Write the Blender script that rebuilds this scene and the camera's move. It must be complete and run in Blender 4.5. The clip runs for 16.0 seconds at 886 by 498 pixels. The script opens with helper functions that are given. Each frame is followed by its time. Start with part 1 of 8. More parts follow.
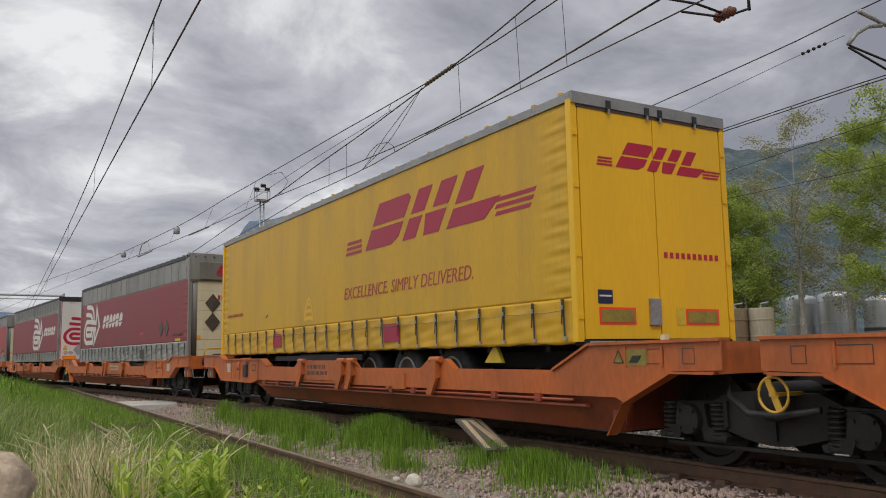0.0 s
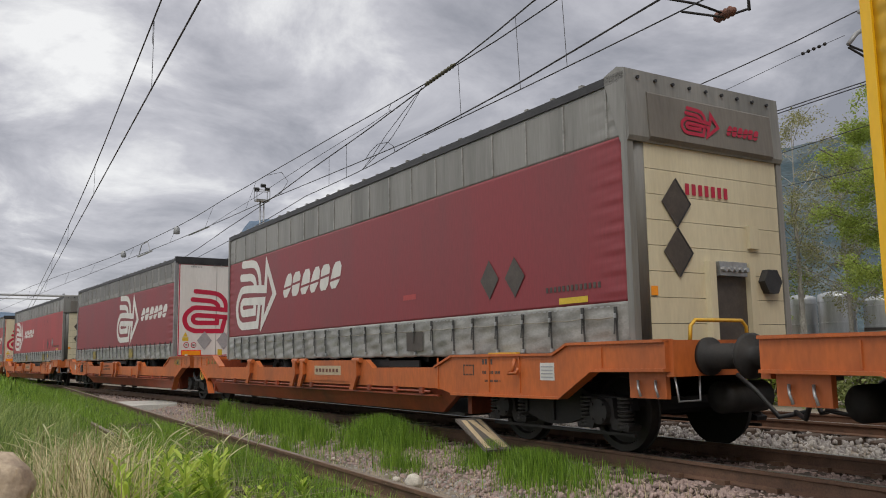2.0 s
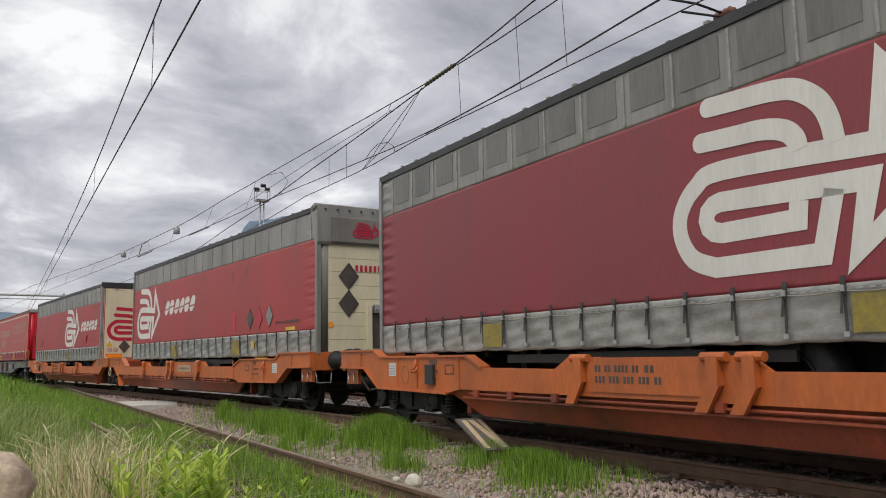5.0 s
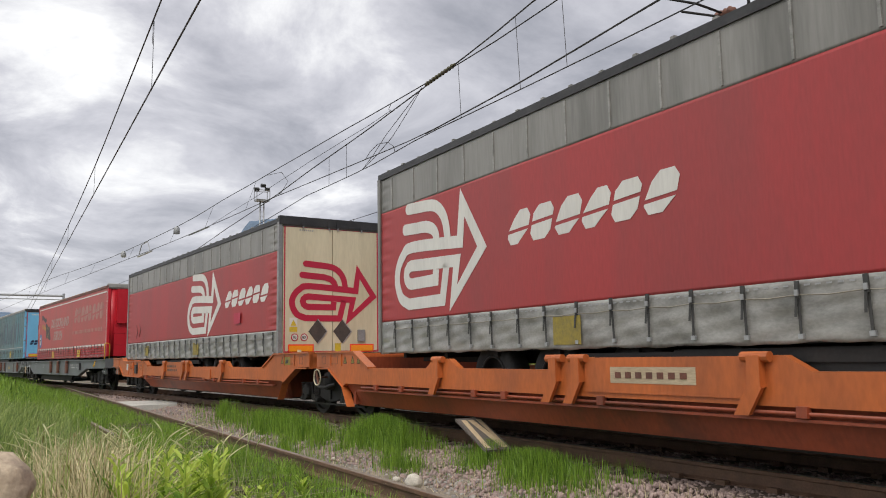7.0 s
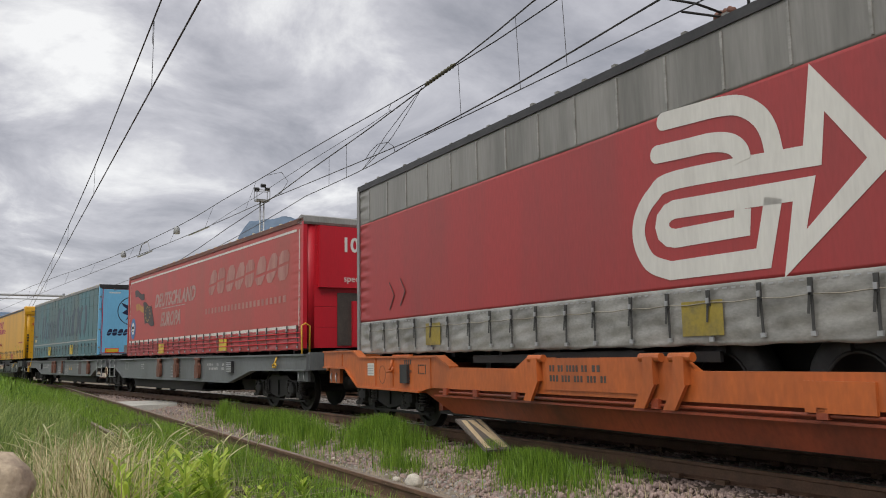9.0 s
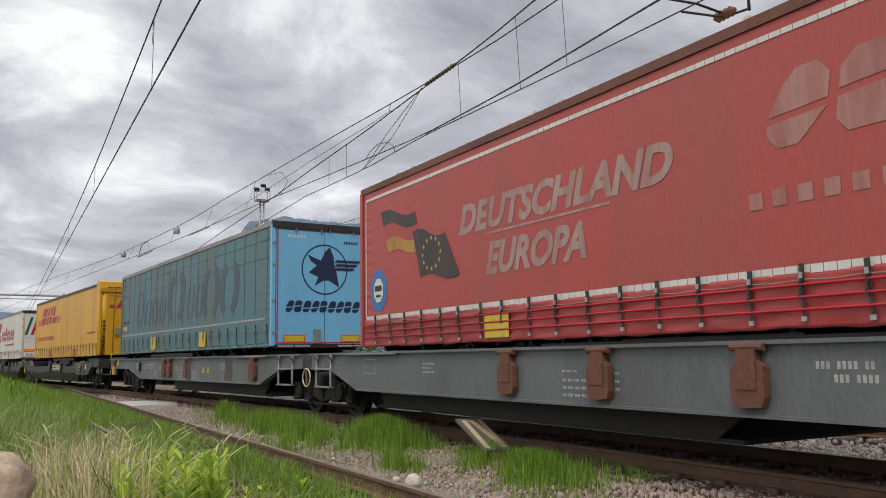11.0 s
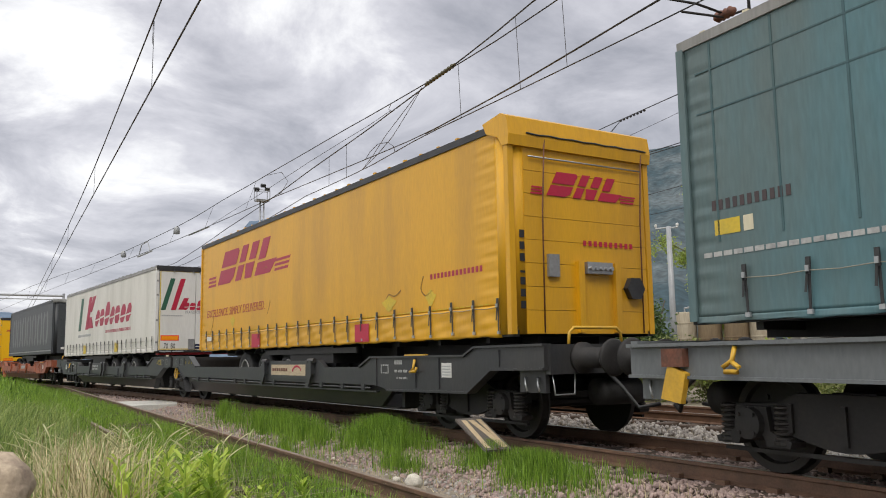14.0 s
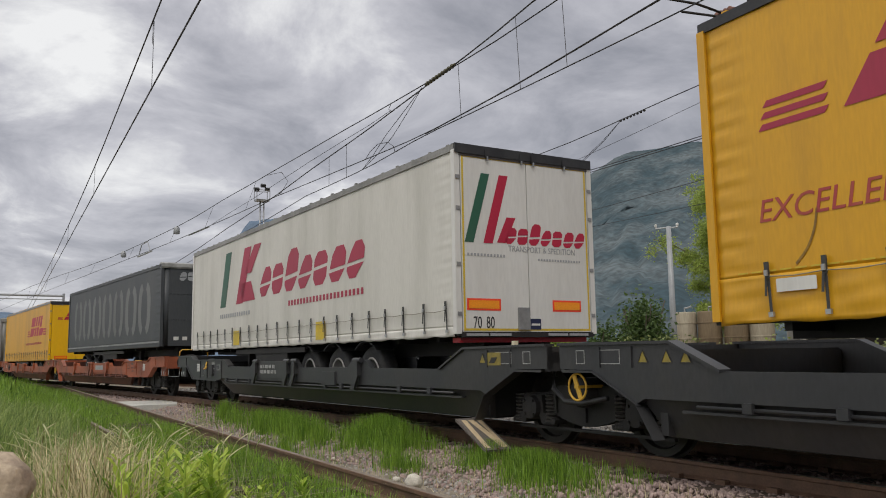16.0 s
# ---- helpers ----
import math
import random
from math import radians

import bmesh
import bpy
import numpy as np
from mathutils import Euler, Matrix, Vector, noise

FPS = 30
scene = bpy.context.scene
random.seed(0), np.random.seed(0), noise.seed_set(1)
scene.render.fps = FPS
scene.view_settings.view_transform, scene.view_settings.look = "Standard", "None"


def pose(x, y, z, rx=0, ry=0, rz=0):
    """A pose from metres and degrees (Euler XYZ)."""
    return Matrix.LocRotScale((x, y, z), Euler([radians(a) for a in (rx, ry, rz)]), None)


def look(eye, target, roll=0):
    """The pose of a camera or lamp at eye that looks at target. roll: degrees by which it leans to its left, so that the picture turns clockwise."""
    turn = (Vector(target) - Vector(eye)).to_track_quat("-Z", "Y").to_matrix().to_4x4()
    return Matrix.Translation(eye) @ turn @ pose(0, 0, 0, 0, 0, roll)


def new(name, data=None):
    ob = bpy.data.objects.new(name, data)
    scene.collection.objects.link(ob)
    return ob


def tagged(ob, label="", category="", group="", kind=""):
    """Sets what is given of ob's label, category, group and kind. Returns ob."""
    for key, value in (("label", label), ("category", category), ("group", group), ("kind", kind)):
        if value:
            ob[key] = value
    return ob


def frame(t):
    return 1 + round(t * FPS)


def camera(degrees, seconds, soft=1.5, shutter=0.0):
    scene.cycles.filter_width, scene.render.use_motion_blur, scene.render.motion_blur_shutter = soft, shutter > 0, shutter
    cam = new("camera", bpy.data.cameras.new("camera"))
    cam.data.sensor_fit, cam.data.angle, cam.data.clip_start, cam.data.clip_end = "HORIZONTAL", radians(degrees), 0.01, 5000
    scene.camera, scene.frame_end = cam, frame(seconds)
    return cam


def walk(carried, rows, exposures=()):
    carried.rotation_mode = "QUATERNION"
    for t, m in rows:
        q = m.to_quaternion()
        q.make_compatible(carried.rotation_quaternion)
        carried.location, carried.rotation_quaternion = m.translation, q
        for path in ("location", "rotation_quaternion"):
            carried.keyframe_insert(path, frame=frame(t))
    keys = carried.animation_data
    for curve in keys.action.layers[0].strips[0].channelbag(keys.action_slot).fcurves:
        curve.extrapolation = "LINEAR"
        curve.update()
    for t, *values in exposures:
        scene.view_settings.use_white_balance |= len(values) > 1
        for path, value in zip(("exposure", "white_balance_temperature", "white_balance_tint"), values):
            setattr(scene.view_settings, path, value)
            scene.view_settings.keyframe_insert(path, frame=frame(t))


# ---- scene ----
# camera: it stands still beside the line
cam = camera(56.27, 16.0, soft=1.0, shutter=0.0)


def standing_eye():
    yaw, tilt, roll = radians(62.03), radians(7.367), -0.954
    way = Vector((-math.sin(yaw) * math.cos(tilt), math.cos(yaw) * math.cos(tilt), math.sin(tilt)))
    eye = Vector((0.0, 0.0, 1.096))
    return look(eye, eye + way, roll)


walk(cam, [(0.0, standing_eye()), (16.0, standing_eye())],
     [(0.0, -0.14), (1.9, -0.10), (2.3, 0.26), (3.05, 0.24), (3.4, 0.04), (4.2, 0.0), (5.8, 0.2), (6.6, 0.24), (7.05, 0.22), (7.4, 0.0), (9.2, 0.02), (11.2, 0.12), (11.9, 0.04), (12.4, 0.14), (12.7, 0.2), (13.0, 0.24), (13.4, 0.34), (13.9, 0.34), (14.1, 0.24), (14.4, 0.0), (14.7, -0.05), (16.0, -0.08)])

# world: overcast sky, clouds over a plain daylight sky
SUN_AZ, SUN_EL = radians(-38), radians(52)
world = bpy.data.worlds.new("sky")
scene.world = world
world.use_nodes = True
wt = world.node_tree
for n in list(wt.nodes):
    wt.nodes.remove(n)


def wnode(kind, **values):
    n = wt.nodes.new(kind)
    for k, v in values.items():
        n.inputs[k].default_value = v
    return n


def build_sky():
    link = wt.links.new
    out = wnode("ShaderNodeOutputWorld")
    sky = wnode("ShaderNodeTexSky")
    sky.sky_type = "NISHITA"
    sky.sun_disc = False
    sky.sun_elevation, sky.sun_rotation = SUN_EL, radians(90) - SUN_AZ
    clear = wnode("ShaderNodeBackground", Strength=0.07)
    link(sky.outputs[0], clear.inputs[0])
    tc = wnode("ShaderNodeTexCoord")
    sep = wnode("ShaderNodeSeparateXYZ")
    link(tc.outputs["Generated"], sep.inputs[0])
    lift = wnode("ShaderNodeMath")
    lift.operation = "ADD"
    lift.inputs[1].default_value = 0.22
    link(sep.outputs[2], lift.inputs[0])
    low = wnode("ShaderNodeMath")
    low.operation = "MAXIMUM"
    low.inputs[1].default_value = 0.1
    link(lift.outputs[0], low.inputs[0])
    flat = wnode("ShaderNodeVectorMath")
    flat.operation = "DIVIDE"
    comb = wnode("ShaderNodeCombineXYZ")
    for i in range(3):
        link(low.outputs[0], comb.inputs[i])
    link(tc.outputs["Generated"], flat.inputs[0])
    link(comb.outputs[0], flat.inputs[1])
    big = wnode("ShaderNodeTexNoise", Scale=2.1, Detail=8.0, Roughness=0.6, Distortion=0.35)
    link(flat.outputs[0], big.inputs["Vector"])
    broad = wnode("ShaderNodeTexNoise", Scale=0.8, Detail=3.0, Roughness=0.5)
    link(flat.outputs[0], broad.inputs["Vector"])
    both = wnode("ShaderNodeMath")
    both.operation = "MULTIPLY_ADD"
    both.inputs[1].default_value = 0.86
    half = wnode("ShaderNodeMath")
    half.operation = "MULTIPLY"
    half.inputs[1].default_value = 0.40
    link(broad.outputs[0], half.inputs[0])
    link(big.outputs[0], both.inputs[0])
    link(half.outputs[0], both.inputs[2])
    # brighter towards the thin cloud on one side
    tilt = wnode("ShaderNodeVectorMath")
    tilt.operation = "DOT_PRODUCT"
    tilt.inputs[1].default_value = (-0.83, -1.57, 4.6)
    link(tc.outputs["Generated"], tilt.inputs[0])
    lean = wnode("ShaderNodeMath")
    lean.operation = "MULTIPLY_ADD"
    lean.inputs[1].default_value = 0.15
    link(tilt.outputs["Value"], lean.inputs[0])
    down = wnode("ShaderNodeMath")
    down.operation = "SUBTRACT"
    down.inputs[1].default_value = 0.215
    link(both.outputs[0], down.inputs[0])
    link(down.outputs[0], lean.inputs[2])
    ramp = wnode("ShaderNodeValToRGB")
    els = ramp.color_ramp.elements
    els[0].position, els[0].color = 0.46, (0.312, 0.32, 0.362, 1)
    els[1].position, els[1].color = 0.81, (1.0, 1.0, 1.0, 1)
    for pos, col in ((0.58, (0.458, 0.46, 0.506, 1)), (0.675, (0.612, 0.61, 0.655, 1))):
        e = els.new(pos)
        e.color = col
    link(lean.outputs[0], ramp.inputs[0])
    clouds = wnode("ShaderNodeBackground", Strength=1.0)
    link(ramp.outputs[0], clouds.inputs[0])
    mix = wnode("ShaderNodeMixShader", Fac=0.9)
    link(clear.outputs[0], mix.inputs[1])
    link(clouds.outputs[0], mix.inputs[2])
    link(mix.outputs[0], out.inputs[0])


build_sky()
sun = new("sun", bpy.data.lights.new("sun", "SUN"))
sun.data.energy, sun.data.angle, sun.data.color = 1.5, radians(25), (1.0, 0.95, 0.88)
sun_way = Vector((math.cos(SUN_EL) * math.cos(SUN_AZ), math.cos(SUN_EL) * math.sin(SUN_AZ), math.sin(SUN_EL)))
sun.matrix_world = look(sun_way * 50, (0, 0, 0))
scene.view_settings.exposure = 0.0


# ---- materials ----
def mat(name, col, rough=0.6, metal=0.0, dirt=(0.12, 0.10, 0.08), amount=0.3, scale=0.8, fine=30.0, grain=0.25,
        bump=0.15, stretch=(1, 1, 1), island=0.0, second=None, coat=0.0, thin=0.0):
    """A surface with stains at one scale and grain at another, in the object's own space."""
    m = bpy.data.materials.new(name)
    m.use_nodes = True
    t = m.node_tree
    b = t.nodes["Principled BSDF"]
    link = t.links.new
    tc = t.nodes.new("ShaderNodeTexCoord")
    mp = t.nodes.new("ShaderNodeMapping")
    mp.inputs["Scale"].default_value = stretch
    link(tc.outputs["Object"], mp.inputs[0])
    n1 = t.nodes.new("ShaderNodeTexNoise")
    n1.inputs["Scale"].default_value, n1.inputs["Detail"].default_value, n1.inputs["Roughness"].default_value = scale, 6, 0.62
    link(mp.outputs[0], n1.inputs["Vector"])
    r1 = t.nodes.new("ShaderNodeValToRGB")
    r1.color_ramp.elements[0].position, r1.color_ramp.elements[1].position = 0.42, 0.72
    link(n1.outputs[0], r1.inputs[0])
    n2 = t.nodes.new("ShaderNodeTexNoise")
    n2.inputs["Scale"].default_value, n2.inputs["Detail"].default_value = fine, 4
    link(mp.outputs[0], n2.inputs["Vector"])
    f = t.nodes.new("ShaderNodeMath")
    f.operation = "MULTIPLY"
    f.inputs[1].default_value = amount
    link(r1.outputs[0], f.inputs[0])
    base = t.nodes.new("ShaderNodeMix")
    base.data_type = "RGBA"
    base.inputs[6].default_value, base.inputs[7].default_value = (*col, 1), (*dirt, 1)
    link(f.outputs[0], base.inputs[0])
    last = base.outputs[2]
    gr = t.nodes.new("ShaderNodeMapRange")
    gr.inputs[1].default_value, gr.inputs[2].default_value = 0.3, 0.7
    gr.inputs[3].default_value, gr.inputs[4].default_value = 1 - grain, 1 + grain * 0.6
    link(n2.outputs[0], gr.inputs[0])
    mul = t.nodes.new("ShaderNodeMix")
    mul.data_type, mul.blend_type = "RGBA", "MULTIPLY"
    mul.inputs[0].default_value = 1.0
    link(last, mul.inputs[6])
    link(gr.outputs[0], mul.inputs[7])
    last = mul.outputs[2]
    if second or island:
        g = t.nodes.new("ShaderNodeNewGeometry")
        s = t.nodes.new("ShaderNodeMix")
        s.data_type = "RGBA"
        if second:
            s.inputs[7].default_value = (*second, 1)
            link(last, s.inputs[6])
            link(g.outputs["Random Per Island"], s.inputs[0])
        else:
            s.blend_type = "MULTIPLY"
            s.inputs[0].default_value = 1.0
            q = t.nodes.new("ShaderNodeMapRange")
            q.inputs[3].default_value, q.inputs[4].default_value = 1 - island, 1 + island
            link(g.outputs["Random Per Island"], q.inputs[0])
            link(last, s.inputs[6])
            link(q.outputs[0], s.inputs[7])
        last = s.outputs[2]
    link(last, b.inputs["Base Color"])
    b.inputs["Roughness"].default_value, b.inputs["Metallic"].default_value = rough, metal
    b.inputs["Coat Weight"].default_value = coat
    if thin:
        tl = t.nodes.new("ShaderNodeBsdfTranslucent")
        link(last, tl.inputs[0])
        mx = t.nodes.new("ShaderNodeMixShader")
        mx.inputs[0].default_value = thin
        link(b.outputs[0], mx.inputs[1])
        link(tl.outputs[0], mx.inputs[2])
        link(mx.outputs[0], t.nodes["Material Output"].inputs[0])
    if bump:
        bp = t.nodes.new("ShaderNodeBump")
        bp.inputs["Strength"].default_value, bp.inputs["Distance"].default_value = bump, 0.01
        link(n2.outputs[0], bp.inputs["Height"])
        link(bp.outputs[0], b.inputs["Normal"])
    return m


V = (1, 1, 0.18)  # stains that run down
M_YELLOW = mat("yellow tarpaulin", (0.60, 0.345, 0.014), 0.5, amount=0.55, dirt=(0.36, 0.225, 0.05), stretch=V, scale=1.6, fine=40, grain=0.06, bump=0.05)
M_YELLOW2 = mat("orange yellow tarpaulin", (0.65, 0.335, 0.008), 0.42, amount=0.5, dirt=(0.36, 0.19, 0.03), stretch=V, scale=1.4, fine=40, grain=0.06, bump=0.05)
M_YDOOR = mat("yellow door paint", (0.80, 0.46, 0.010), 0.35, amount=0.2, dirt=(0.5, 0.3, 0.03), stretch=V, scale=1.2, grain=0.04, bump=0.03)
M_RED = mat("red tarpaulin", (0.36, 0.036, 0.038), 0.5, amount=0.5, dirt=(0.19, 0.048, 0.048), stretch=V, scale=1.2, fine=35, grain=0.1, bump=0.06)
M_REDDARK = mat("dusty dark red tarpaulin", (0.235, 0.031, 0.040), 0.5, amount=0.5, dirt=(0.15, 0.045, 0.05), stretch=V, scale=1.2, fine=35, grain=0.1, bump=0.06)
M_REDPOST = mat("bright red paint", (0.52, 0.012, 0.025), 0.4, amount=0.25, dirt=(0.2, 0.02, 0.03), stretch=V, grain=0.06, bump=0.04)
M_REDFADED = mat("faded brick red tarpaulin", (0.42, 0.066, 0.058), 0.5, amount=0.6, dirt=(0.29, 0.085, 0.065), stretch=V, scale=1.3, fine=35, grain=0.1, bump=0.06)
M_GREYTARP = mat("grey tarpaulin", (0.24, 0.235, 0.22), 0.45, amount=0.75, dirt=(0.085, 0.085, 0.075), stretch=(1, 1, 0.1), scale=1.5, fine=30, grain=0.12, bump=0.08)
M_CAPPANEL = mat("dusty brown-grey tarpaulin", (0.17, 0.155, 0.135), 0.55, amount=0.7, dirt=(0.10, 0.09, 0.078), stretch=V, scale=2, fine=30, grain=0.12, bump=0.06)
M_BANDPANEL = mat("grimy grey band panel", (0.15, 0.148, 0.138), 0.45, amount=0.7, dirt=(0.085, 0.085, 0.078), stretch=(1, 1, 0.15), scale=3, fine=30, grain=0.15, bump=0)
M_GREYSKIRT = mat("grey glossy skirt", (0.30, 0.295, 0.275), 0.30, amount=0.9, dirt=(0.10, 0.10, 0.09), stretch=(0.8, 1, 1.6), scale=2.4, fine=30, grain=0.14, bump=0.1)
M_TEAL = mat("teal tarpaulin", (0.078, 0.182, 0.210), 0.55, amount=0.9, dirt=(0.118, 0.122, 0.104), stretch=V, scale=0.5, fine=30, grain=0.12, bump=0.07)
M_BLUE = mat("light blue door paint", (0.17, 0.47, 0.72), 0.35, amount=0.2, dirt=(0.1, 0.2, 0.28), stretch=V, grain=0.05, bump=0.03)
M_NAVY = mat("navy print", (0.012, 0.018, 0.06), 0.45, amount=0.2, dirt=(0.03, 0.04, 0.07), grain=0.08, bump=0)
M_FADEDNAVY = mat("faded navy print", (0.055, 0.082, 0.118), 0.55, amount=0.8, dirt=(0.075, 0.105, 0.115), stretch=V, scale=1.5, grain=0.12, bump=0)
M_WHITETARP = mat("off-white tarpaulin", (0.62, 0.60, 0.55), 0.5, amount=0.5, dirt=(0.36, 0.35, 0.30), stretch=V, scale=1.5, fine=35, grain=0.06, bump=0.05)
M_WHITE = mat("white door paint", (0.66, 0.65, 0.62), 0.38, amount=0.35, dirt=(0.46, 0.44, 0.40), stretch=V, scale=1.4, grain=0.05, bump=0.03)
M_CREAM = mat("cream door paint", (0.62, 0.56, 0.40), 0.42, amount=0.45, dirt=(0.36, 0.30, 0.19), stretch=V, scale=1.5, grain=0.06, bump=0.03)
M_DARK = mat("charcoal tarpaulin", (0.045, 0.050, 0.055), 0.5, amount=0.4, dirt=(0.085, 0.085, 0.08), stretch=V, scale=1.2, grain=0.12, bump=0.06)
M_DARKPRINT = mat("grey print", (0.15, 0.155, 0.15), 0.5, amount=0.6, dirt=(0.09, 0.09, 0.09), stretch=V, grain=0.1, bump=0)
M_PRINTWHITE = mat("white print", (0.66, 0.65, 0.61), 0.5, amount=0.35, dirt=(0.38, 0.36, 0.34), stretch=V, scale=2, grain=0.06, bump=0)
M_PRINTGREY = mat("worn grey print", (0.38, 0.27, 0.24), 0.5, amount=0.95, dirt=(0.29, 0.085, 0.07), stretch=V, scale=4, grain=0.1, bump=0)
M_PRINTRED = mat("red print", (0.43, 0.012, 0.045), 0.45, amount=0.25, dirt=(0.25, 0.02, 0.04), grain=0.06, bump=0)
M_MAGENTA = mat("crimson print", (0.36, 0.018, 0.055), 0.5, amount=0.35, dirt=(0.28, 0.05, 0.07), stretch=V, grain=0.06, bump=0)
M_SLOGAN = mat("worn crimson lettering", (0.36, 0.045, 0.045), 0.5, amount=0.5, dirt=(0.42, 0.16, 0.04), stretch=V, scale=5, grain=0.06, bump=0)
M_SCUFF = mat("dark scuff", (0.22, 0.12, 0.025), 0.6, amount=0.6, dirt=(0.45, 0.24, 0.02), scale=8, grain=0.2, bump=0)
M_PRINTGREEN = mat("dark green print", (0.02, 0.10, 0.06), 0.5, grain=0.06, bump=0)
M_INK = mat("black print", (0.015, 0.015, 0.017), 0.5, amount=0.2, grain=0.1, bump=0)
M_ORANGE = mat("orange wagon paint", (0.50, 0.125, 0.028), 0.45, amount=0.65, dirt=(0.20, 0.065, 0.030), stretch=(1, 1, 0.35), scale=1.3, fine=22, grain=0.14, bump=0.08)
# a darker orange than the side beams have, with random stains
M_ORANGELOW = mat("darker stained orange lower plate", (0.30, 0.060, 0.024), 0.5, amount=0.85, dirt=(0.10, 0.034, 0.022), stretch=(1, 1, 0.4), scale=1.1, fine=22, grain=0.18, bump=0.1)
M_BROWN = mat("brown rusty wagon paint", (0.17, 0.060, 0.038), 0.6, amount=0.8, dirt=(0.06, 0.032, 0.025), scale=1.4, grain=0.2, bump=0.1)
M_GREYWAG = mat("grey wagon paint", (0.135, 0.145, 0.15), 0.45, amount=0.6, dirt=(0.065, 0.065, 0.063), stretch=(1, 1, 0.35), scale=1.2, fine=24, grain=0.13, bump=0.07)
M_BLACKWAG = mat("black wagon paint", (0.030, 0.031, 0.034), 0.42, amount=0.6, dirt=(0.055, 0.050, 0.045), stretch=(1, 1, 0.4), scale=1.3, fine=24, grain=0.18, bump=0.08)
M_UNDER = mat("sooty running gear", (0.013, 0.012, 0.012), 0.7, amount=0.5, dirt=(0.03, 0.024, 0.02), scale=4, grain=0.25, bump=0.12)
M_SPRING = mat("worn black spring steel", (0.03, 0.028, 0.027), 0.45, 0.3, amount=0.5, dirt=(0.05, 0.035, 0.025), scale=6, grain=0.2)
M_WHEEL = mat("worn steel wheel", (0.016, 0.014, 0.013), 0.6, 0.1, amount=0.5, dirt=(0.032, 0.024, 0.018), scale=5, grain=0.2)
M_RUBBER = mat("tyre rubber", (0.016, 0.016, 0.017), 0.75, amount=0.5, dirt=(0.06, 0.055, 0.05), scale=5, grain=0.2)
M_STEEL = mat("galvanised steel", (0.42, 0.43, 0.44), 0.4, 0.7, amount=0.5, dirt=(0.2, 0.19, 0.18), scale=3, grain=0.15)
M_ALU = mat("grey aluminium rail", (0.30, 0.30, 0.30), 0.45, 0.3, amount=0.6, dirt=(0.12, 0.12, 0.12), scale=2, grain=0.12)
M_BLACK = mat("black plastic", (0.018, 0.018, 0.02), 0.5, amount=0.5, dirt=(0.06, 0.06, 0.06), scale=3, grain=0.2)
M_STRAP = mat("grey strap webbing", (0.05, 0.05, 0.048), 0.6, amount=0.5, dirt=(0.025, 0.025, 0.025), scale=6, grain=0.2)
M_CORD = mat("dull cord", (0.26, 0.24, 0.19), 0.6, amount=0.5, dirt=(0.2, 0.18, 0.15), scale=6, grain=0.15, bump=0)
M_HANDLE = mat("yellow handrail paint", (0.62, 0.36, 0.03), 0.45, amount=0.4, dirt=(0.3, 0.2, 0.06), scale=5, grain=0.1)
M_PLATE = mat("orange reflective plate", (0.90, 0.30, 0.01), 0.3, amount=0.15, dirt=(0.7, 0.4, 0.02), scale=4, fine=80, grain=0.12, bump=0.1)
M_PLATERED = mat("red reflective edge", (0.85, 0.06, 0.02), 0.3, amount=0.1, grain=0.08, bump=0)
M_PATCH = mat("dull yellow patch", (0.30, 0.23, 0.035), 0.55, amount=0.8, dirt=(0.12, 0.11, 0.06), scale=5, grain=0.15, bump=0)
M_LABEL = mat("yellow label", (0.62, 0.44, 0.03), 0.5, amount=0.5, dirt=(0.35, 0.28, 0.06), scale=4, grain=0.1, bump=0)
M_GREYPATCH = mat("grey patch", (0.33, 0.34, 0.35), 0.4, amount=0.4, dirt=(0.2, 0.2, 0.2), scale=4, grain=0.1)
M_DARKPATCH = mat("dark placard", (0.055, 0.045, 0.04), 0.5, amount=0.5, dirt=(0.12, 0.1, 0.08), scale=4, grain=0.15)
M_STENCIL = mat("worn white stencil paint", (0.42, 0.42, 0.41), 0.6, amount=0.8, dirt=(0.22, 0.22, 0.22), scale=5, grain=0.15, bump=0)
M_REDSKIRT = mat("dusty red skirt", (0.40, 0.045, 0.045), 0.45, amount=0.6, dirt=(0.24, 0.06, 0.055), scale=3, fine=30, grain=0.12, bump=0.05)
M_REPAINT = mat("dull brown repainted patch", (0.085, 0.062, 0.058), 0.6, amount=0.5, dirt=(0.06, 0.05, 0.05), scale=3, grain=0.15)
M_RIM = mat("dusty white rim paint", (0.38, 0.37, 0.35), 0.5, amount=0.7, dirt=(0.12, 0.11, 0.10), scale=6, grain=0.15)
M_TEALSEAM = mat("teal seam", (0.045, 0.10, 0.112), 0.55, amount=0.7, dirt=(0.07, 0.11, 0.10), stretch=V, scale=1.5, grain=0.12, bump=0)
M_FLAGDARK = mat("faded dark print", (0.045, 0.035, 0.038), 0.55, amount=0.6, dirt=(0.11, 0.05, 0.045), stretch=V, scale=2, grain=0.1, bump=0)
M_FLAGOCHRE = mat("faded ochre print", (0.44, 0.24, 0.05), 0.55, amount=0.7, dirt=(0.26, 0.09, 0.05), stretch=V, scale=2, grain=0.1, bump=0)
M_FLAGSTAR = mat("yellow star print", (0.55, 0.40, 0.10), 0.55, amount=0.4, dirt=(0.35, 0.2, 0.06), scale=4, grain=0.1, bump=0)
M_PRINTWORN = mat("very worn pale print", (0.40, 0.20, 0.17), 0.55, amount=0.9, dirt=(0.29, 0.085, 0.07), stretch=V, scale=4, grain=0.1, bump=0)
M_TIMBER = mat("pale wooden board", (0.46, 0.37, 0.25), 0.7, amount=0.5, dirt=(0.3, 0.22, 0.14), stretch=(0.3, 1, 3), scale=3, grain=0.2)
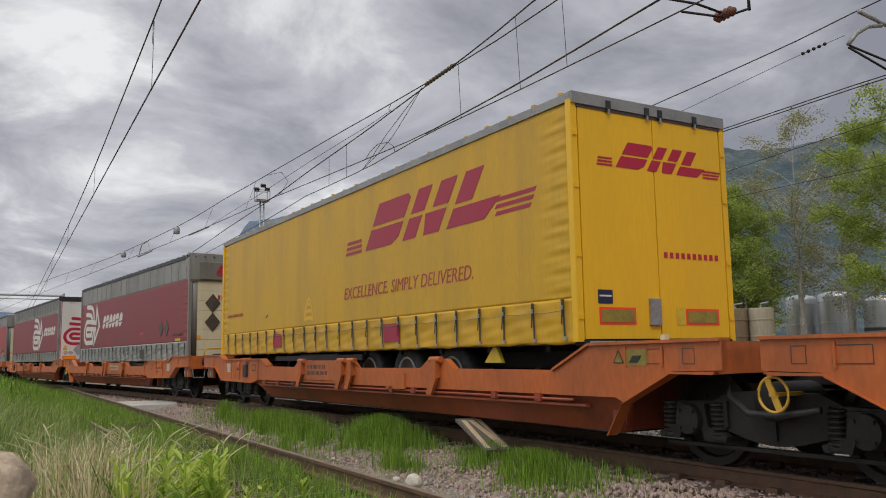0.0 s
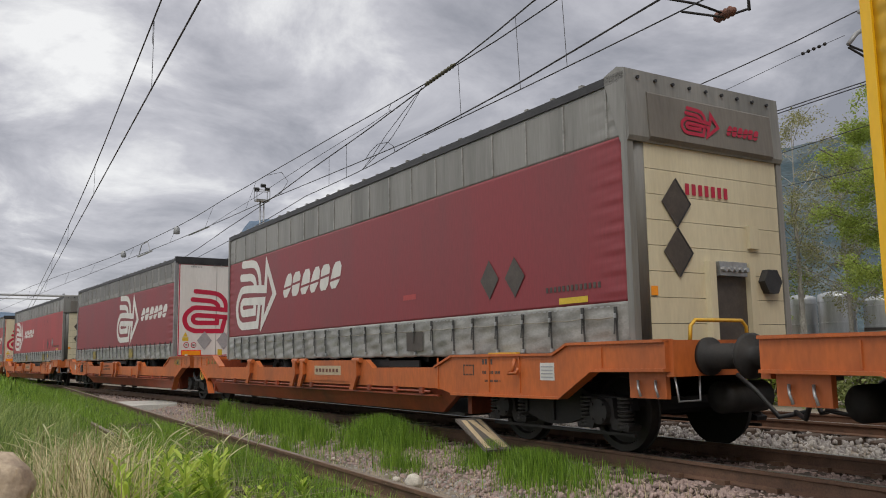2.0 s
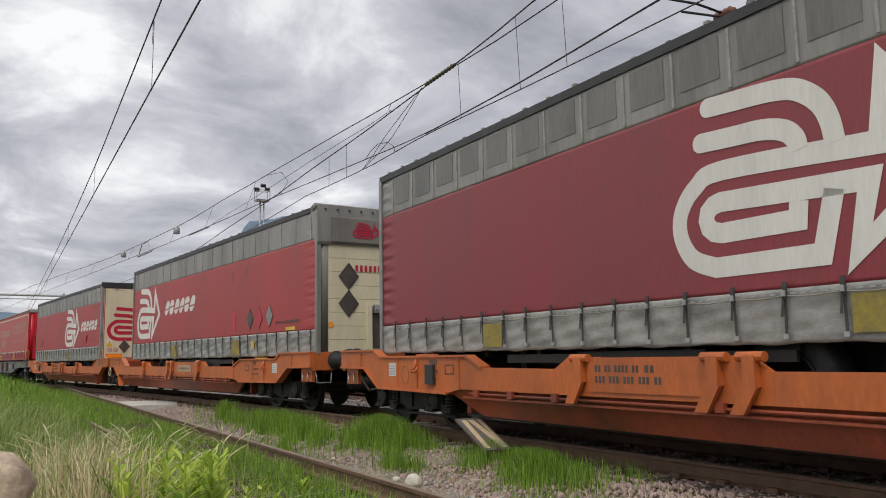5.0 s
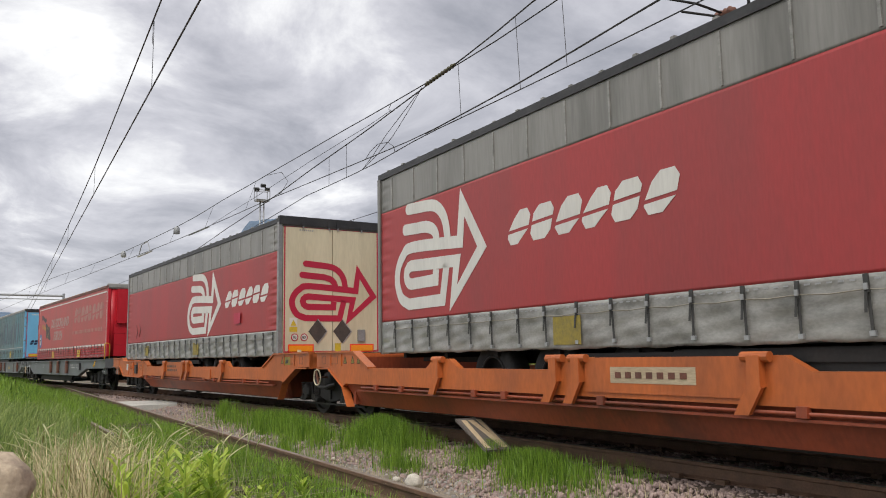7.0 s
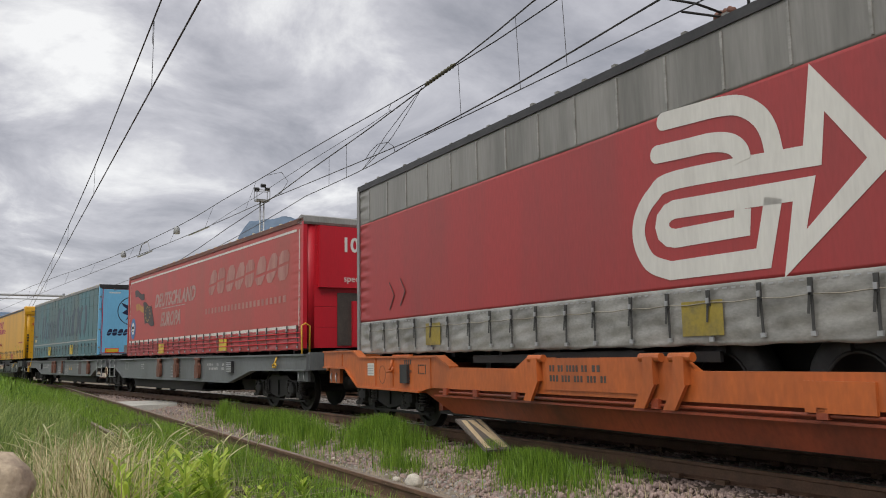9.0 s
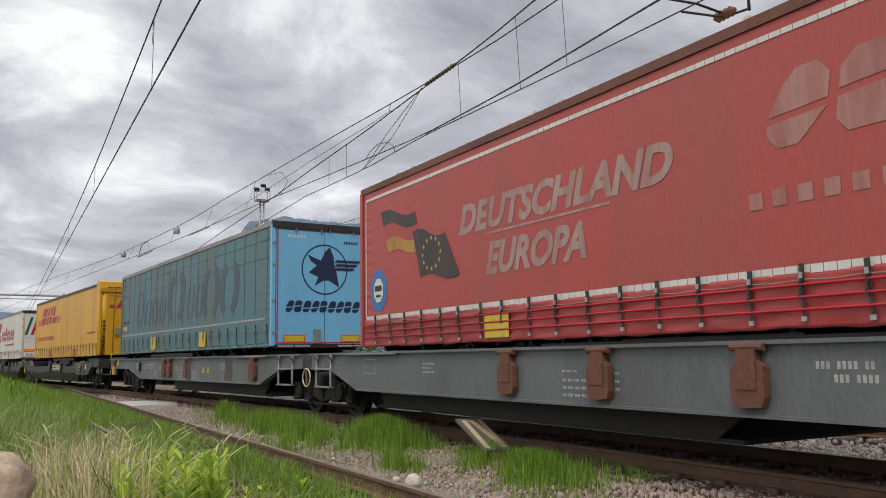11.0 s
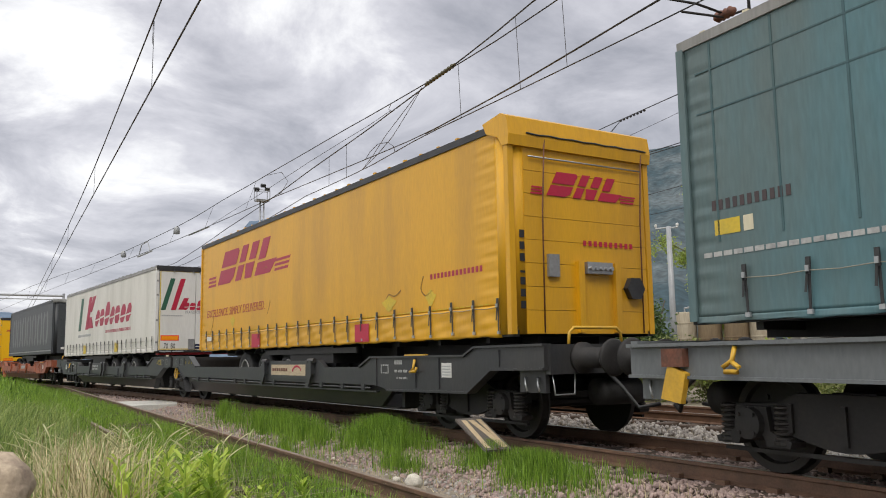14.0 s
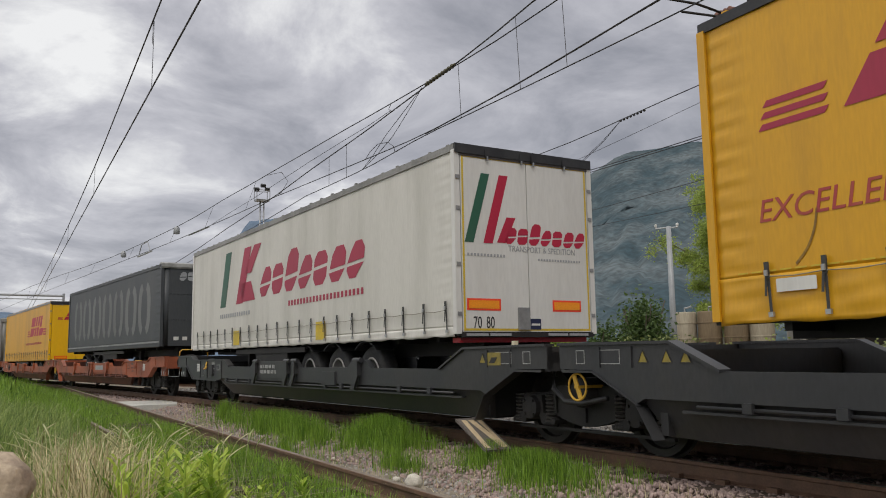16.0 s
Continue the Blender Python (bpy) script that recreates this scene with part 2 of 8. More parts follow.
M_RUST = mat("rusty brown bracket", (0.16, 0.060, 0.035), 0.7, amount=0.7, dirt=(0.07, 0.04, 0.03), scale=6, grain=0.25, bump=0.2)
M_RAIL = mat("rusty rail side", (0.16, 0.088, 0.055), 0.7, amount=0.6, dirt=(0.04, 0.028, 0.022), scale=5, fine=60, grain=0.25, bump=0.2)
M_RAILTOP = mat("polished rail head", (0.30, 0.29, 0.28), 0.35, 0.7, amount=0.5, dirt=(0.14, 0.09, 0.06), stretch=(0.1, 1, 1), scale=5, grain=0.15)
M_SLEEPER = mat("weathered concrete sleeper", (0.23, 0.19, 0.15), 0.85, amount=0.6, dirt=(0.10, 0.07, 0.05), scale=3, grain=0.2, bump=0.2)
M_WOOD = mat("old timber sleeper", (0.085, 0.058, 0.042), 0.85, amount=0.6, dirt=(0.04, 0.03, 0.025), stretch=(3, 0.4, 1), scale=4, grain=0.3, bump=0.3)
M_STONE = mat("ballast stone", (0.46, 0.345, 0.30), 0.9, amount=0.4, dirt=(0.13, 0.10, 0.085), scale=6, fine=50, grain=0.3, bump=0.3, second=(0.27, 0.20, 0.185))
M_STONEFAR = mat("grey ballast stone", (0.44, 0.41, 0.37), 0.9, amount=0.4, dirt=(0.16, 0.14, 0.12), scale=6, fine=50, grain=0.3, bump=0.3, second=(0.19, 0.17, 0.16))
M_SOIL = mat("gravelly soil", (0.27, 0.225, 0.175), 0.95, amount=0.7, dirt=(0.085, 0.085, 0.045), scale=0.9, fine=18, grain=0.45, bump=0.5)
M_MEADOW = mat("far meadow", (0.075, 0.095, 0.04), 0.95, amount=0.6, dirt=(0.10, 0.09, 0.05), scale=0.05, fine=1.5, grain=0.35, bump=0.3)
M_CONC = mat("pale concrete", (0.52, 0.51, 0.47), 0.85, amount=0.5, dirt=(0.3, 0.28, 0.24), scale=2, fine=30, grain=0.15, bump=0.15)
M_WIRE = mat("dark overhead wire", (0.045, 0.045, 0.05), 0.6, 0.3, amount=0.3, grain=0.1, bump=0)
M_WAGRED = mat("dull orange brown wagon paint", (0.33, 0.085, 0.035), 0.55, amount=0.8, dirt=(0.10, 0.04, 0.028), scale=1.0, grain=0.18, bump=0.1)


# ---- mesh helpers ----
def part(name, bm, material, parent=None, label="", smooth=False, bevel=0.0):
    if bevel:
        bmesh.ops.bevel(bm, geom=[e for e in bm.edges if e.calc_face_angle(0) > 0.6], offset=bevel, segments=1, affect="EDGES")
    bmesh.ops.recalc_face_normals(bm, faces=bm.faces[:])
    me = bpy.data.meshes.new(name)
    bm.to_mesh(me)
    bm.free()
    return put(name, me, material, parent, label, smooth)


def put(name, me, material=None, parent=None, label="", smooth=False):
    if material and not me.materials:
        me.materials.append(material)
    if smooth:
        me.shade_smooth()
    ob = new(name, me)
    if parent:
        ob.parent = parent
    if label:
        ob["label"] = label
    return ob


def box(bm, x0, x1, y0, y1, z0, z1, m=None):
    vs = [bm.verts.new((x, y, z)) for x in (x0, x1) for y in (y0, y1) for z in (z0, z1)]
    for f in ((0, 1, 3, 2), (4, 6, 7, 5), (0, 4, 5, 1), (2, 3, 7, 6), (0, 2, 6, 4), (1, 5, 7, 3)):
        bm.faces.new([vs[i] for i in f])
    if m:
        for v in vs:
            v.co = m @ v.co
    return bm


def prism(bm, pts, y0, y1):
    """A polygon of (x, z), drawn out from y0 to y1."""
    a = [bm.verts.new((x, y0, z)) for x, z in pts]
    b = [bm.verts.new((x, y1, z)) for x, z in pts]
    n = len(pts)
    bm.faces.new(a)
    bm.faces.new(b[::-1])
    for i in range(n):
        j = (i + 1) % n
        bm.faces.new((a[i], b[i], b[j], a[j]))
    return bm


def tube(bm, path, r, seg=8, closed=False, caps=True):
    """A round bar along a path of points."""
    path, r = [Vector(p) for p in path], float(r)
    n, rings = len(path), []
    for i, p in enumerate(path):
        a = path[i - 1] if (i or closed) else p
        b = path[(i + 1) % n] if (i < n - 1 or closed) else p
        d = (b - a).normalized()
        side = d.cross(Vector((0, 0, 1)))
        side = side.normalized() if side.length > 0.05 else Vector((1, 0, 0))
        up = side.cross(d)
        rings.append([bm.verts.new(p + r * (math.cos(k * math.tau / seg) * side + math.sin(k * math.tau / seg) * up)) for k in range(seg)])
    for i in range(n if closed else n - 1):
        a, b = rings[i], rings[(i + 1) % n]
        for k in range(seg):
            bm.faces.new((a[k], a[(k + 1) % seg], b[(k + 1) % seg], b[k]))
    if caps and not closed:
        bm.faces.new(rings[0][::-1])
        bm.faces.new(rings[-1])
    return bm


def lathe(bm, prof, axis, centre, seg=20):
    """A turned body: prof is (along, radius) pairs along the axis 'x', 'y' or 'z'."""
    c, rings = Vector(centre), []
    for a, r in prof:
        ring = []
        for k in range(seg):
            u, w = r * math.cos(k * math.tau / seg), r * math.sin(k * math.tau / seg)
            ring.append(bm.verts.new(c + Vector({"x": (a, u, w), "y": (u, a, w), "z": (u, w, a)}[axis])))
        rings.append(ring)
    for a, b in zip(rings, rings[1:]):
        for k in range(seg):
            bm.faces.new((a[k], a[(k + 1) % seg], b[(k + 1) % seg], b[k]))
    bm.faces.new(rings[0][::-1])
    bm.faces.new(rings[-1])
    return bm


def B():
    return bmesh.new()


def ribbon(pts, w, closed=False):
    """A flat stroke of that width along 2D points: its quads."""
    P = [Vector(p) for p in pts]
    n, L, R = len(P), [], []
    for i, p in enumerate(P):
        a = P[i - 1] if (i or closed) else None
        b = P[(i + 1) % n] if (i < n - 1 or closed) else None
        d1 = (p - a).normalized() if a is not None else (b - p).normalized()
        d2 = (b - p).normalized() if b is not None else d1
        n1, n2 = Vector((-d1.y, d1.x)), Vector((-d2.y, d2.x))
        m = (n1 + n2).normalized()
        k = min(w / 2 / max(m.dot(n1), 0.3), w * 1.2)
        L.append(p + m * k)
        R.append(p - m * k)
    return [[L[i], L[(i + 1) % n], R[(i + 1) % n], R[i]] for i in range(n if closed else n - 1)]


def decal(name, polys, face, at, material, parent, label="", depth=0.002):
    """Thin printed shapes on a side (face 's': x, z at y) or on an end (face 'e': y, z at x)."""
    bm = B()
    for poly in polys:
        out = []
        for a, b in poly:
            out.append(bm.verts.new((a, at, b) if face == "s" else (at, a, b)))
        try:
            bm.faces.new(out)
        except ValueError:
            pass
    if len(polys) > 1:
        bmesh.ops.remove_doubles(bm, verts=bm.verts[:], dist=0.0004)
    r = bmesh.ops.extrude_face_region(bm, geom=bm.faces[:])
    d = Vector((0, -depth, 0)) if face == "s" else Vector((depth, 0, 0))
    for v in r["geom"]:
        if isinstance(v, bmesh.types.BMVert):
            v.co += d
    return part(name, bm, material, parent, label)


def rect(a0, a1, b0, b1):
    return [(a0, b0), (a1, b0), (a1, b1), (a0, b1)]


def slant(a0, a1, b0, b1, k):
    return [(a0, b0), (a1, b0), (a1 + k, b1), (a0 + k, b1)]


def words(name, body, size, face, at, a, b, material, parent, label="", shear=0.0, bold=0.0, squeeze=1.0, length=0.0):
    """Lettering in the built-in font as a thin mesh."""
    cu = bpy.data.curves.new(name, "FONT")
    cu.body, cu.size, cu.shear, cu.extrude, cu.offset = body, size, shear, 0.002, bold
    cu.resolution_u = 3
    ob = bpy.data.objects.new(name, cu)
    scene.collection.objects.link(ob)
    dg = bpy.context.evaluated_depsgraph_get()
    me = bpy.data.meshes.new_from_object(ob.evaluated_get(dg))
    bpy.data.objects.remove(ob)
    if length:
        squeeze = length / max(v.co.x for v in me.vertices)
    for v in me.vertices:
        x, y, z = v.co
        x *= squeeze
        v.co = (a + x, at - z, b + y) if face == "s" else (at + z, a + x, b + y)
    me.materials.clear()
    return put(name, me, material, parent, label)


def thing(name, label, category, group="", kind=""):
    return tagged(new(name), label, category, group, kind)


# ---- the line: a straight that bends gently towards the viewer ----
BENDS_S = [-150, -90, -60, -38, -18, 10, 11]
BENDS_K = [0.00029, 0.00029, 0.00029, 0.0004, -0.00586, -0.00064, 0.0]
LINE_Y = 7.078
_s = np.linspace(-300, 200, 5001)
_k = np.interp(_s, BENDS_S, BENDS_K)
_th = np.cumsum(_k) * 0.1
_i0 = 3000
_th -= _th[_i0]
_x = np.concatenate([[0], np.cumsum((np.cos(_th[1:]) + np.cos(_th[:-1])) / 2 * 0.1)])
_y = np.concatenate([[0], np.cumsum((np.sin(_th[1:]) + np.sin(_th[:-1])) / 2 * 0.1)])
_x -= _x[_i0]
_y += LINE_Y - _y[_i0]


def line_at(s):
    return Vector((float(np.interp(s, _s, _x)), float(np.interp(s, _s, _y)), 0.0))


def off_line(s, w, z=0.0):
    a, b = line_at(s - 0.2), line_at(s + 0.2)
    d = (b - a).normalized()
    return line_at(s) + Vector((-d.y, d.x, 0)) * w + Vector((0, 0, z))


def travelled(t):
    return 8.8655 * t - 0.00789 * t * t / 2


# ---- ground and tracks ----
def height(x, y):
    """The lie of the land: the line's bed, the siding, and a bank beside the viewer."""
    ly = np.interp(x, _x, _y)
    d = np.abs(y - ly)
    bed = -0.24 - 0.22 * np.clip((d - 1.5) / 1.4, 0, 1)
    far = np.where(y > ly + 1.5, -0.30 - 0.1 * np.clip((y - ly - 5) / 3, 0, 1), bed)
    z = np.where(y > ly, far, bed)
    side = np.clip((y - 2.3) / 1.0, -1, 1)
    z = np.where(y < 3.4, np.minimum(z, -0.30) * 0 - 0.30 - 0.0 * side, z)
    bank = np.clip((0.9 - y) / 1.5, 0, 1)
    z = z + 0.38 * bank * bank * (3 - 2 * bank)
    return z


def build_ground():
    xs = np.concatenate([[-2500, -900, -400, -250, -160], np.arange(-120, 30, 0.75), [45, 80, 160, 400, 900, 2500]])
    ys = np.concatenate([[-2500, -900, -300, -100, -40, -20, -10], np.arange(-6, 24, 0.4), [30, 45, 80, 150, 300, 900, 2500]])
    X, Y = np.meshgrid(xs, ys, indexing="ij")
    Z = height(X, Y)
    rng = np.random.default_rng(3)
    Z = Z + np.where((np.abs(X) < 130) & (np.abs(Y) < 24), rng.normal(0, 0.012, Z.shape), 0)
    nx, ny = len(xs), len(ys)
    verts = np.stack([X, Y, Z], -1).reshape(-1, 3)
    i, j = np.meshgrid(np.arange(nx - 1), np.arange(ny - 1), indexing="ij")
    a = (i * ny + j).ravel()
    faces = np.stack([a, a + ny, a + ny + 1, a + 1], -1)
    me = bpy.data.meshes.new("ground")
    me.from_pydata(verts.tolist(), [], faces.tolist())
    ob = put("ground", me, M_SOIL, smooth=True)
    tagged(ob, "brown gravelly soil with patchy weeds along the railway", "ground", kind="structure")


build_ground()
RAIL_PROFILE = [(-0.07, -0.172), (0.07, -0.172), (0.07, -0.16), (0.012, -0.14), (0.012, -0.045), (0.036, -0.035), (0.036, -0.004), (0.030, 0.0),
                (-0.030, 0.0), (-0.036, -0.004), (-0.036, -0.035), (-0.012, -0.045), (-0.012, -0.14), (-0.07, -0.16)]


def rail(name, pts, parent, label, head=None):
    """A rail along points of its head's centre line."""
    bm = B()
    rings = []
    for i, p in enumerate(pts):
        a, b = pts[max(i - 1, 0)], pts[min(i + 1, len(pts) - 1)]
        d = (b - a).normalized()
        n = Vector((-d.y, d.x, 0))
        rings.append([bm.verts.new(p + n * u + Vector((0, 0, w))) for u, w in RAIL_PROFILE])
    k = len(RAIL_PROFILE)
    for a, b in zip(rings, rings[1:]):
        for j in range(k):
            f = bm.faces.new((a[j], a[(j + 1) % k], b[(j + 1) % k], b[j]))
            f.material_index = 1 if j in (7,) else 0
    me = bpy.data.meshes.new(name)
    bmesh.ops.recalc_face_normals(bm, faces=bm.faces[:])
    bm.to_mesh(me)
    bm.free()
    me.materials.append(M_RAIL)
    me.materials.append(head or M_RAILTOP)
    return put(name, me, None, parent, label)


line = thing("railway_track", "rusty steel rails on sleepers in reddish ballast", "track", kind="structure")
RUN = [-260 + 1.0 * i for i in range(200)] + [-60 + 0.5 * i for i in range(241)]
rail("rail", [off_line(s, -0.7525) for s in RUN], line, "rusty running rail with polished head")
rail("rail", [off_line(s, 0.7525) for s in RUN], line, "rusty running rail with polished head")

SIDING_Y = lambda x: 2.30 + 0.016 * (x + 20) if x > -60 else 1.66
siding = thing("siding_track", "disused rusty siding overgrown with grass", "track", kind="structure")
SX = [-110 + 1.0 * i for i in range(130)]
rail("rail", [Vector((x, SIDING_Y(x) + 0.7525, -0.05)) for x in SX if x > -52], siding, "dull brown overgrown rail", M_SLEEPER)
rail("rail", [Vector((x, SIDING_Y(x) - 0.7525, -0.05)) for x in SX if x > -44], siding, "dull brown overgrown rail", M_SLEEPER)

BACK_W = 5.2
back = thing("second_track", "parallel track in grey ballast beyond the train", "track", kind="structure")
rail("rail", [off_line(s, BACK_W - 0.7525, -0.02) for s in RUN], back, "rusty rail")
rail("rail", [off_line(s, BACK_W + 0.7525, -0.02) for s in RUN], back, "rusty rail")


def sleepers():
    bm = box(B(), -0.12, 0.12, -1.25, 1.25, -0.13, 0.0)
    bmesh.ops.bevel(bm, geom=bm.edges[:], offset=0.02, segments=1, affect="EDGES")
    me = bpy.data.meshes.new("sleeper")
    bm.to_mesh(me)
    bm.free()
    me.materials.append(M_WOOD)
    clip = B()
    for y in (-0.7525, 0.7525):
        for d in (-0.1, 0.1):
            box(clip, -0.06, 0.06, y + d - 0.035, y + d + 0.035, 0.0, 0.045)
    cm = bpy.data.meshes.new("rail_clip")
    clip.to_mesh(cm)
    clip.free()
    cm.materials.append(M_RAIL)
    for i in range(108):
        s = -48 + 0.6 * i
        a, b = line_at(s - 0.2), line_at(s + 0.2)
        ob = put("sleeper", me, None, line)
        ob.matrix_basis = Matrix.Translation((*off_line(s, 0, -0.172).xy, -0.172)) @ Matrix.Rotation(math.atan2(b.y - a.y, b.x - a.x), 4, "Z")
        c = put("rail_clip", cm, None, line)
        c.matrix_basis = ob.matrix_basis
    for i in range(92):
        x = -42 + 0.65 * i
        ob = put("sleeper", me, None, siding)
        ob.matrix_basis = pose(x, SIDING_Y(x), -0.225)
    for i in range(95):
        s = -40 + 0.6 * i
        a, b = line_at(s - 0.2), line_at(s + 0.2)
        ob = put("sleeper", me, None, back)
        ob.matrix_basis = Matrix.Translation((*off_line(s, BACK_W, 0).xy, -0.195)) @ Matrix.Rotation(math.atan2(b.y - a.y, b.x - a.x), 4, "Z")


sleepers()


def stones(name, label, xy, z, size, material, seed):
    """A bed of many small angular stones in one mesh."""
    rng = np.random.default_rng(seed)
    n = len(xy)
    base = np.array([(-1, -1, -1), (1, -1, -1), (1, 1, -1), (-1, 1, -1), (-.6, -.7, 1), (.7, -.6, .8), (.6, .7, 1), (-.7, .6, .8)], float)
    q = np.array([(0, 3, 2, 1), (4, 5, 6, 7), (0, 1, 5, 4), (1, 2, 6, 5), (2, 3, 7, 6), (3, 0, 4, 7)])
    pts = base[None] * rng.uniform(0.6, 1.3, (n, 8, 1)) * (size * rng.uniform(0.45, 1.1, (n, 1, 1)) * rng.uniform(0.7, 1.2, (n, 1, 3)))
    yaw, tilt = rng.uniform(0, 6.28, n), rng.uniform(-0.7, 0.7, n)
    c, s = np.cos(yaw)[:, None], np.sin(yaw)[:, None]
    ct, st = np.cos(tilt)[:, None], np.sin(tilt)[:, None]
    x, y, zz = pts[..., 0], pts[..., 1], pts[..., 2]
    y, zz = y * ct - zz * st, y * st + zz * ct
    x, y = x * c - y * s, x * s + y * c
    out = np.stack([x + xy[:, :1], y + xy[:, 1:], zz + np.asarray(z)[:, None]], -1).reshape(-1, 3)
    faces = (q[None] + np.arange(n)[:, None, None] * 8).reshape(-1, 4)
    me = bpy.data.meshes.new(name)
    me.vertices.add(len(out))
    me.vertices.foreach_set("co", out.ravel())
    me.loops.add(faces.size)
    me.loops.foreach_set("vertex_index", faces.ravel())
    me.polygons.add(len(faces))
    me.polygons.foreach_set("loop_start", np.arange(0, faces.size, 4))
    me.update(calc_edges=True)
    return tagged(put(name, me, material), label, "gravel", kind="stuff")


def beds():
    rng = np.random.default_rng(5)
    n = 34000
    s = -4 - 46 * rng.random(n) ** 1.6
    w = rng.uniform(-2.5, 0.72, n)
    keep = rng.random(n) < np.where(w < -1.6, 0.55, 1.0)
    s, w = s[keep], w[keep]
    P = np.stack([np.interp(s, _s, _x), np.interp(s, _s, _y) + w], -1)
    z = height(P[:, 0], P[:, 1]) + 0.015 + 0.03 * (w > -1.3)
    stones("ballast", "reddish brown crushed ballast stones", P, z, 0.027, M_STONE, 7)
    n = 16000
    s = -3 - 38 * rng.random(n) ** 1.5
    w = rng.uniform(0.8, 7.0, n)
    P = np.stack([np.interp(s, _s, _x), np.interp(s, _s, _y) + w], -1)
    z = height(P[:, 0], P[:, 1]) + 0.03 + 0.06 * np.clip(1 - np.abs(w - BACK_W) / 2, 0, 1)
    stones("ballast", "pale grey ballast stones beyond the train", P, z, 0.04, M_STONEFAR, 8)
    n = 9000
    x = -3 - 34 * rng.random(n) ** 1.5
    y = 3.0 + 1.9 * rng.random(n)
    P = np.stack([x, y], -1)
    z = height(x, y) + 0.005
    stones("gravel", "pale small stones between the tracks", P, z, 0.024, M_STONEFAR, 9)


beds()


# ---- wagons: each section runs from the shared middle pivot (q = 0) to its buffers (q = 17.25) ----
MOVERS = []  # thing, place on the line at the start, local x of its two bearing points
WHEELS = []


def wheel_mesh():
    bm = B()
    for side in (-1, 1):
        y = 0.7525 * side
        lathe(bm, [(y - 0.035 * side, 0.49), (y - 0.03 * side, 0.46), (y + 0.07 * side, 0.455), (y + 0.07 * side, 0.38),
                   (y + 0.03 * side, 0.36), (y + 0.02 * side, 0.16), (y + 0.06 * side, 0.12), (y + 0.06 * side, 0.02)], "y", (0, 0, 0), 28)
    lathe(bm, [(-0.7, 0.08), (0.7, 0.08)], "y", (0, 0, 0), 10)
    for side in (-1, 1):
        for k in range(6):
            a = k * math.tau / 6
            lathe(bm, [(0.77 * side, 0.025), (0.80 * side, 0.025)], "y", (0.24 * math.cos(a), 0, 0.24 * math.sin(a)), 6)
    bmesh.ops.recalc_face_normals(bm, faces=bm.faces[:])
    me = bpy.data.meshes.new("wheelset")
    bm.to_mesh(me)
    bm.free()
    me.materials.append(M_WHEEL)
    return me


def bogie_meshes():
    fr = box(B(), -0.2, 0.2, -0.94, 0.94, 0.42, 0.74)
    side = [(-1.30, 0.48), (-1.26, 0.62), (-0.66, 0.64), (-0.46, 0.73), (0.46, 0.73), (0.66, 0.64), (1.26, 0.62), (1.30, 0.48)]
    side += [(1.24 - 2.48 * i / 20, 0.47 - 0.20 * math.sin(math.pi * i / 20) ** 3) for i in range(1, 20)]
    sf = prism(B(), side, -1.07, -0.945)
    for x in (-0.52, 0.0, 0.52):
        box(sf, x - 0.03, x + 0.03, -1.10, -1.07, 0.40 if x else 0.32, 0.64)
    eb = box(B(), -0.05, 0.05, -0.94, 0.94, 0.52, 0.60)
    tb = box(B(), -1.3, 1.3, -1.04, -1.00, 0.20, 0.235)
    ax = B()
    lathe(ax, [(-1.20, 0.06), (-1.19, 0.14), (-1.08, 0.155), (-0.92, 0.155)], "y", (0, 0, 0), 14)
    prism(ax, [(-0.42, -0.14), (-0.40, -0.19), (-0.16, -0.19), (-0.12, -0.10), (0.12, -0.10), (0.16, -0.19), (0.40, -0.19), (0.42, -0.14), (0.20, -0.06), (0.17, 0.15), (-0.17, 0.15), (-0.20, -0.06)], -1.13, -0.95)
    for u, w in ((-0.09, 0.09), (0.09, 0.09), (-0.09, -0.09), (0.09, -0.09)):
        lathe(ax, [(-1.215, 0.018), (-1.18, 0.018)], "y", (u * 0.9, 0, w * 0.9), 6)
    sp = B()
    coil = [(-0.17, 0.03), (-0.168, 0.095), (-0.14, 0.095)]
    for k in range(7):
        coil += [(-0.138 + 0.044 * k, 0.062), (-0.126 + 0.044 * k, 0.088), (-0.108 + 0.044 * k, 0.088), (-0.098 + 0.044 * k, 0.062)]
    lathe(sp, coil, "z", (0, -1.06, 0), 14)
    out = []
    for nm, bm, mt in (("bolster", fr, M_UNDER), ("axle_box", ax, M_UNDER), ("spring", sp, M_SPRING), ("side_frame", sf, M_UNDER), ("brake_beam", eb, M_UNDER), ("tie_bar", tb, M_UNDER)):
        bmesh.ops.recalc_face_normals(bm, faces=bm.faces[:])
        me = bpy.data.meshes.new(nm)
        bm.to_mesh(me)
        bm.free()
        me.materials.append(mt)
        out.append(me)
    return out


ME_WHEEL = wheel_mesh()
ME_FRAME, ME_AXLE, ME_SPRING, ME_SIDE, ME_BRAKE, ME_TIE = bogie_meshes()


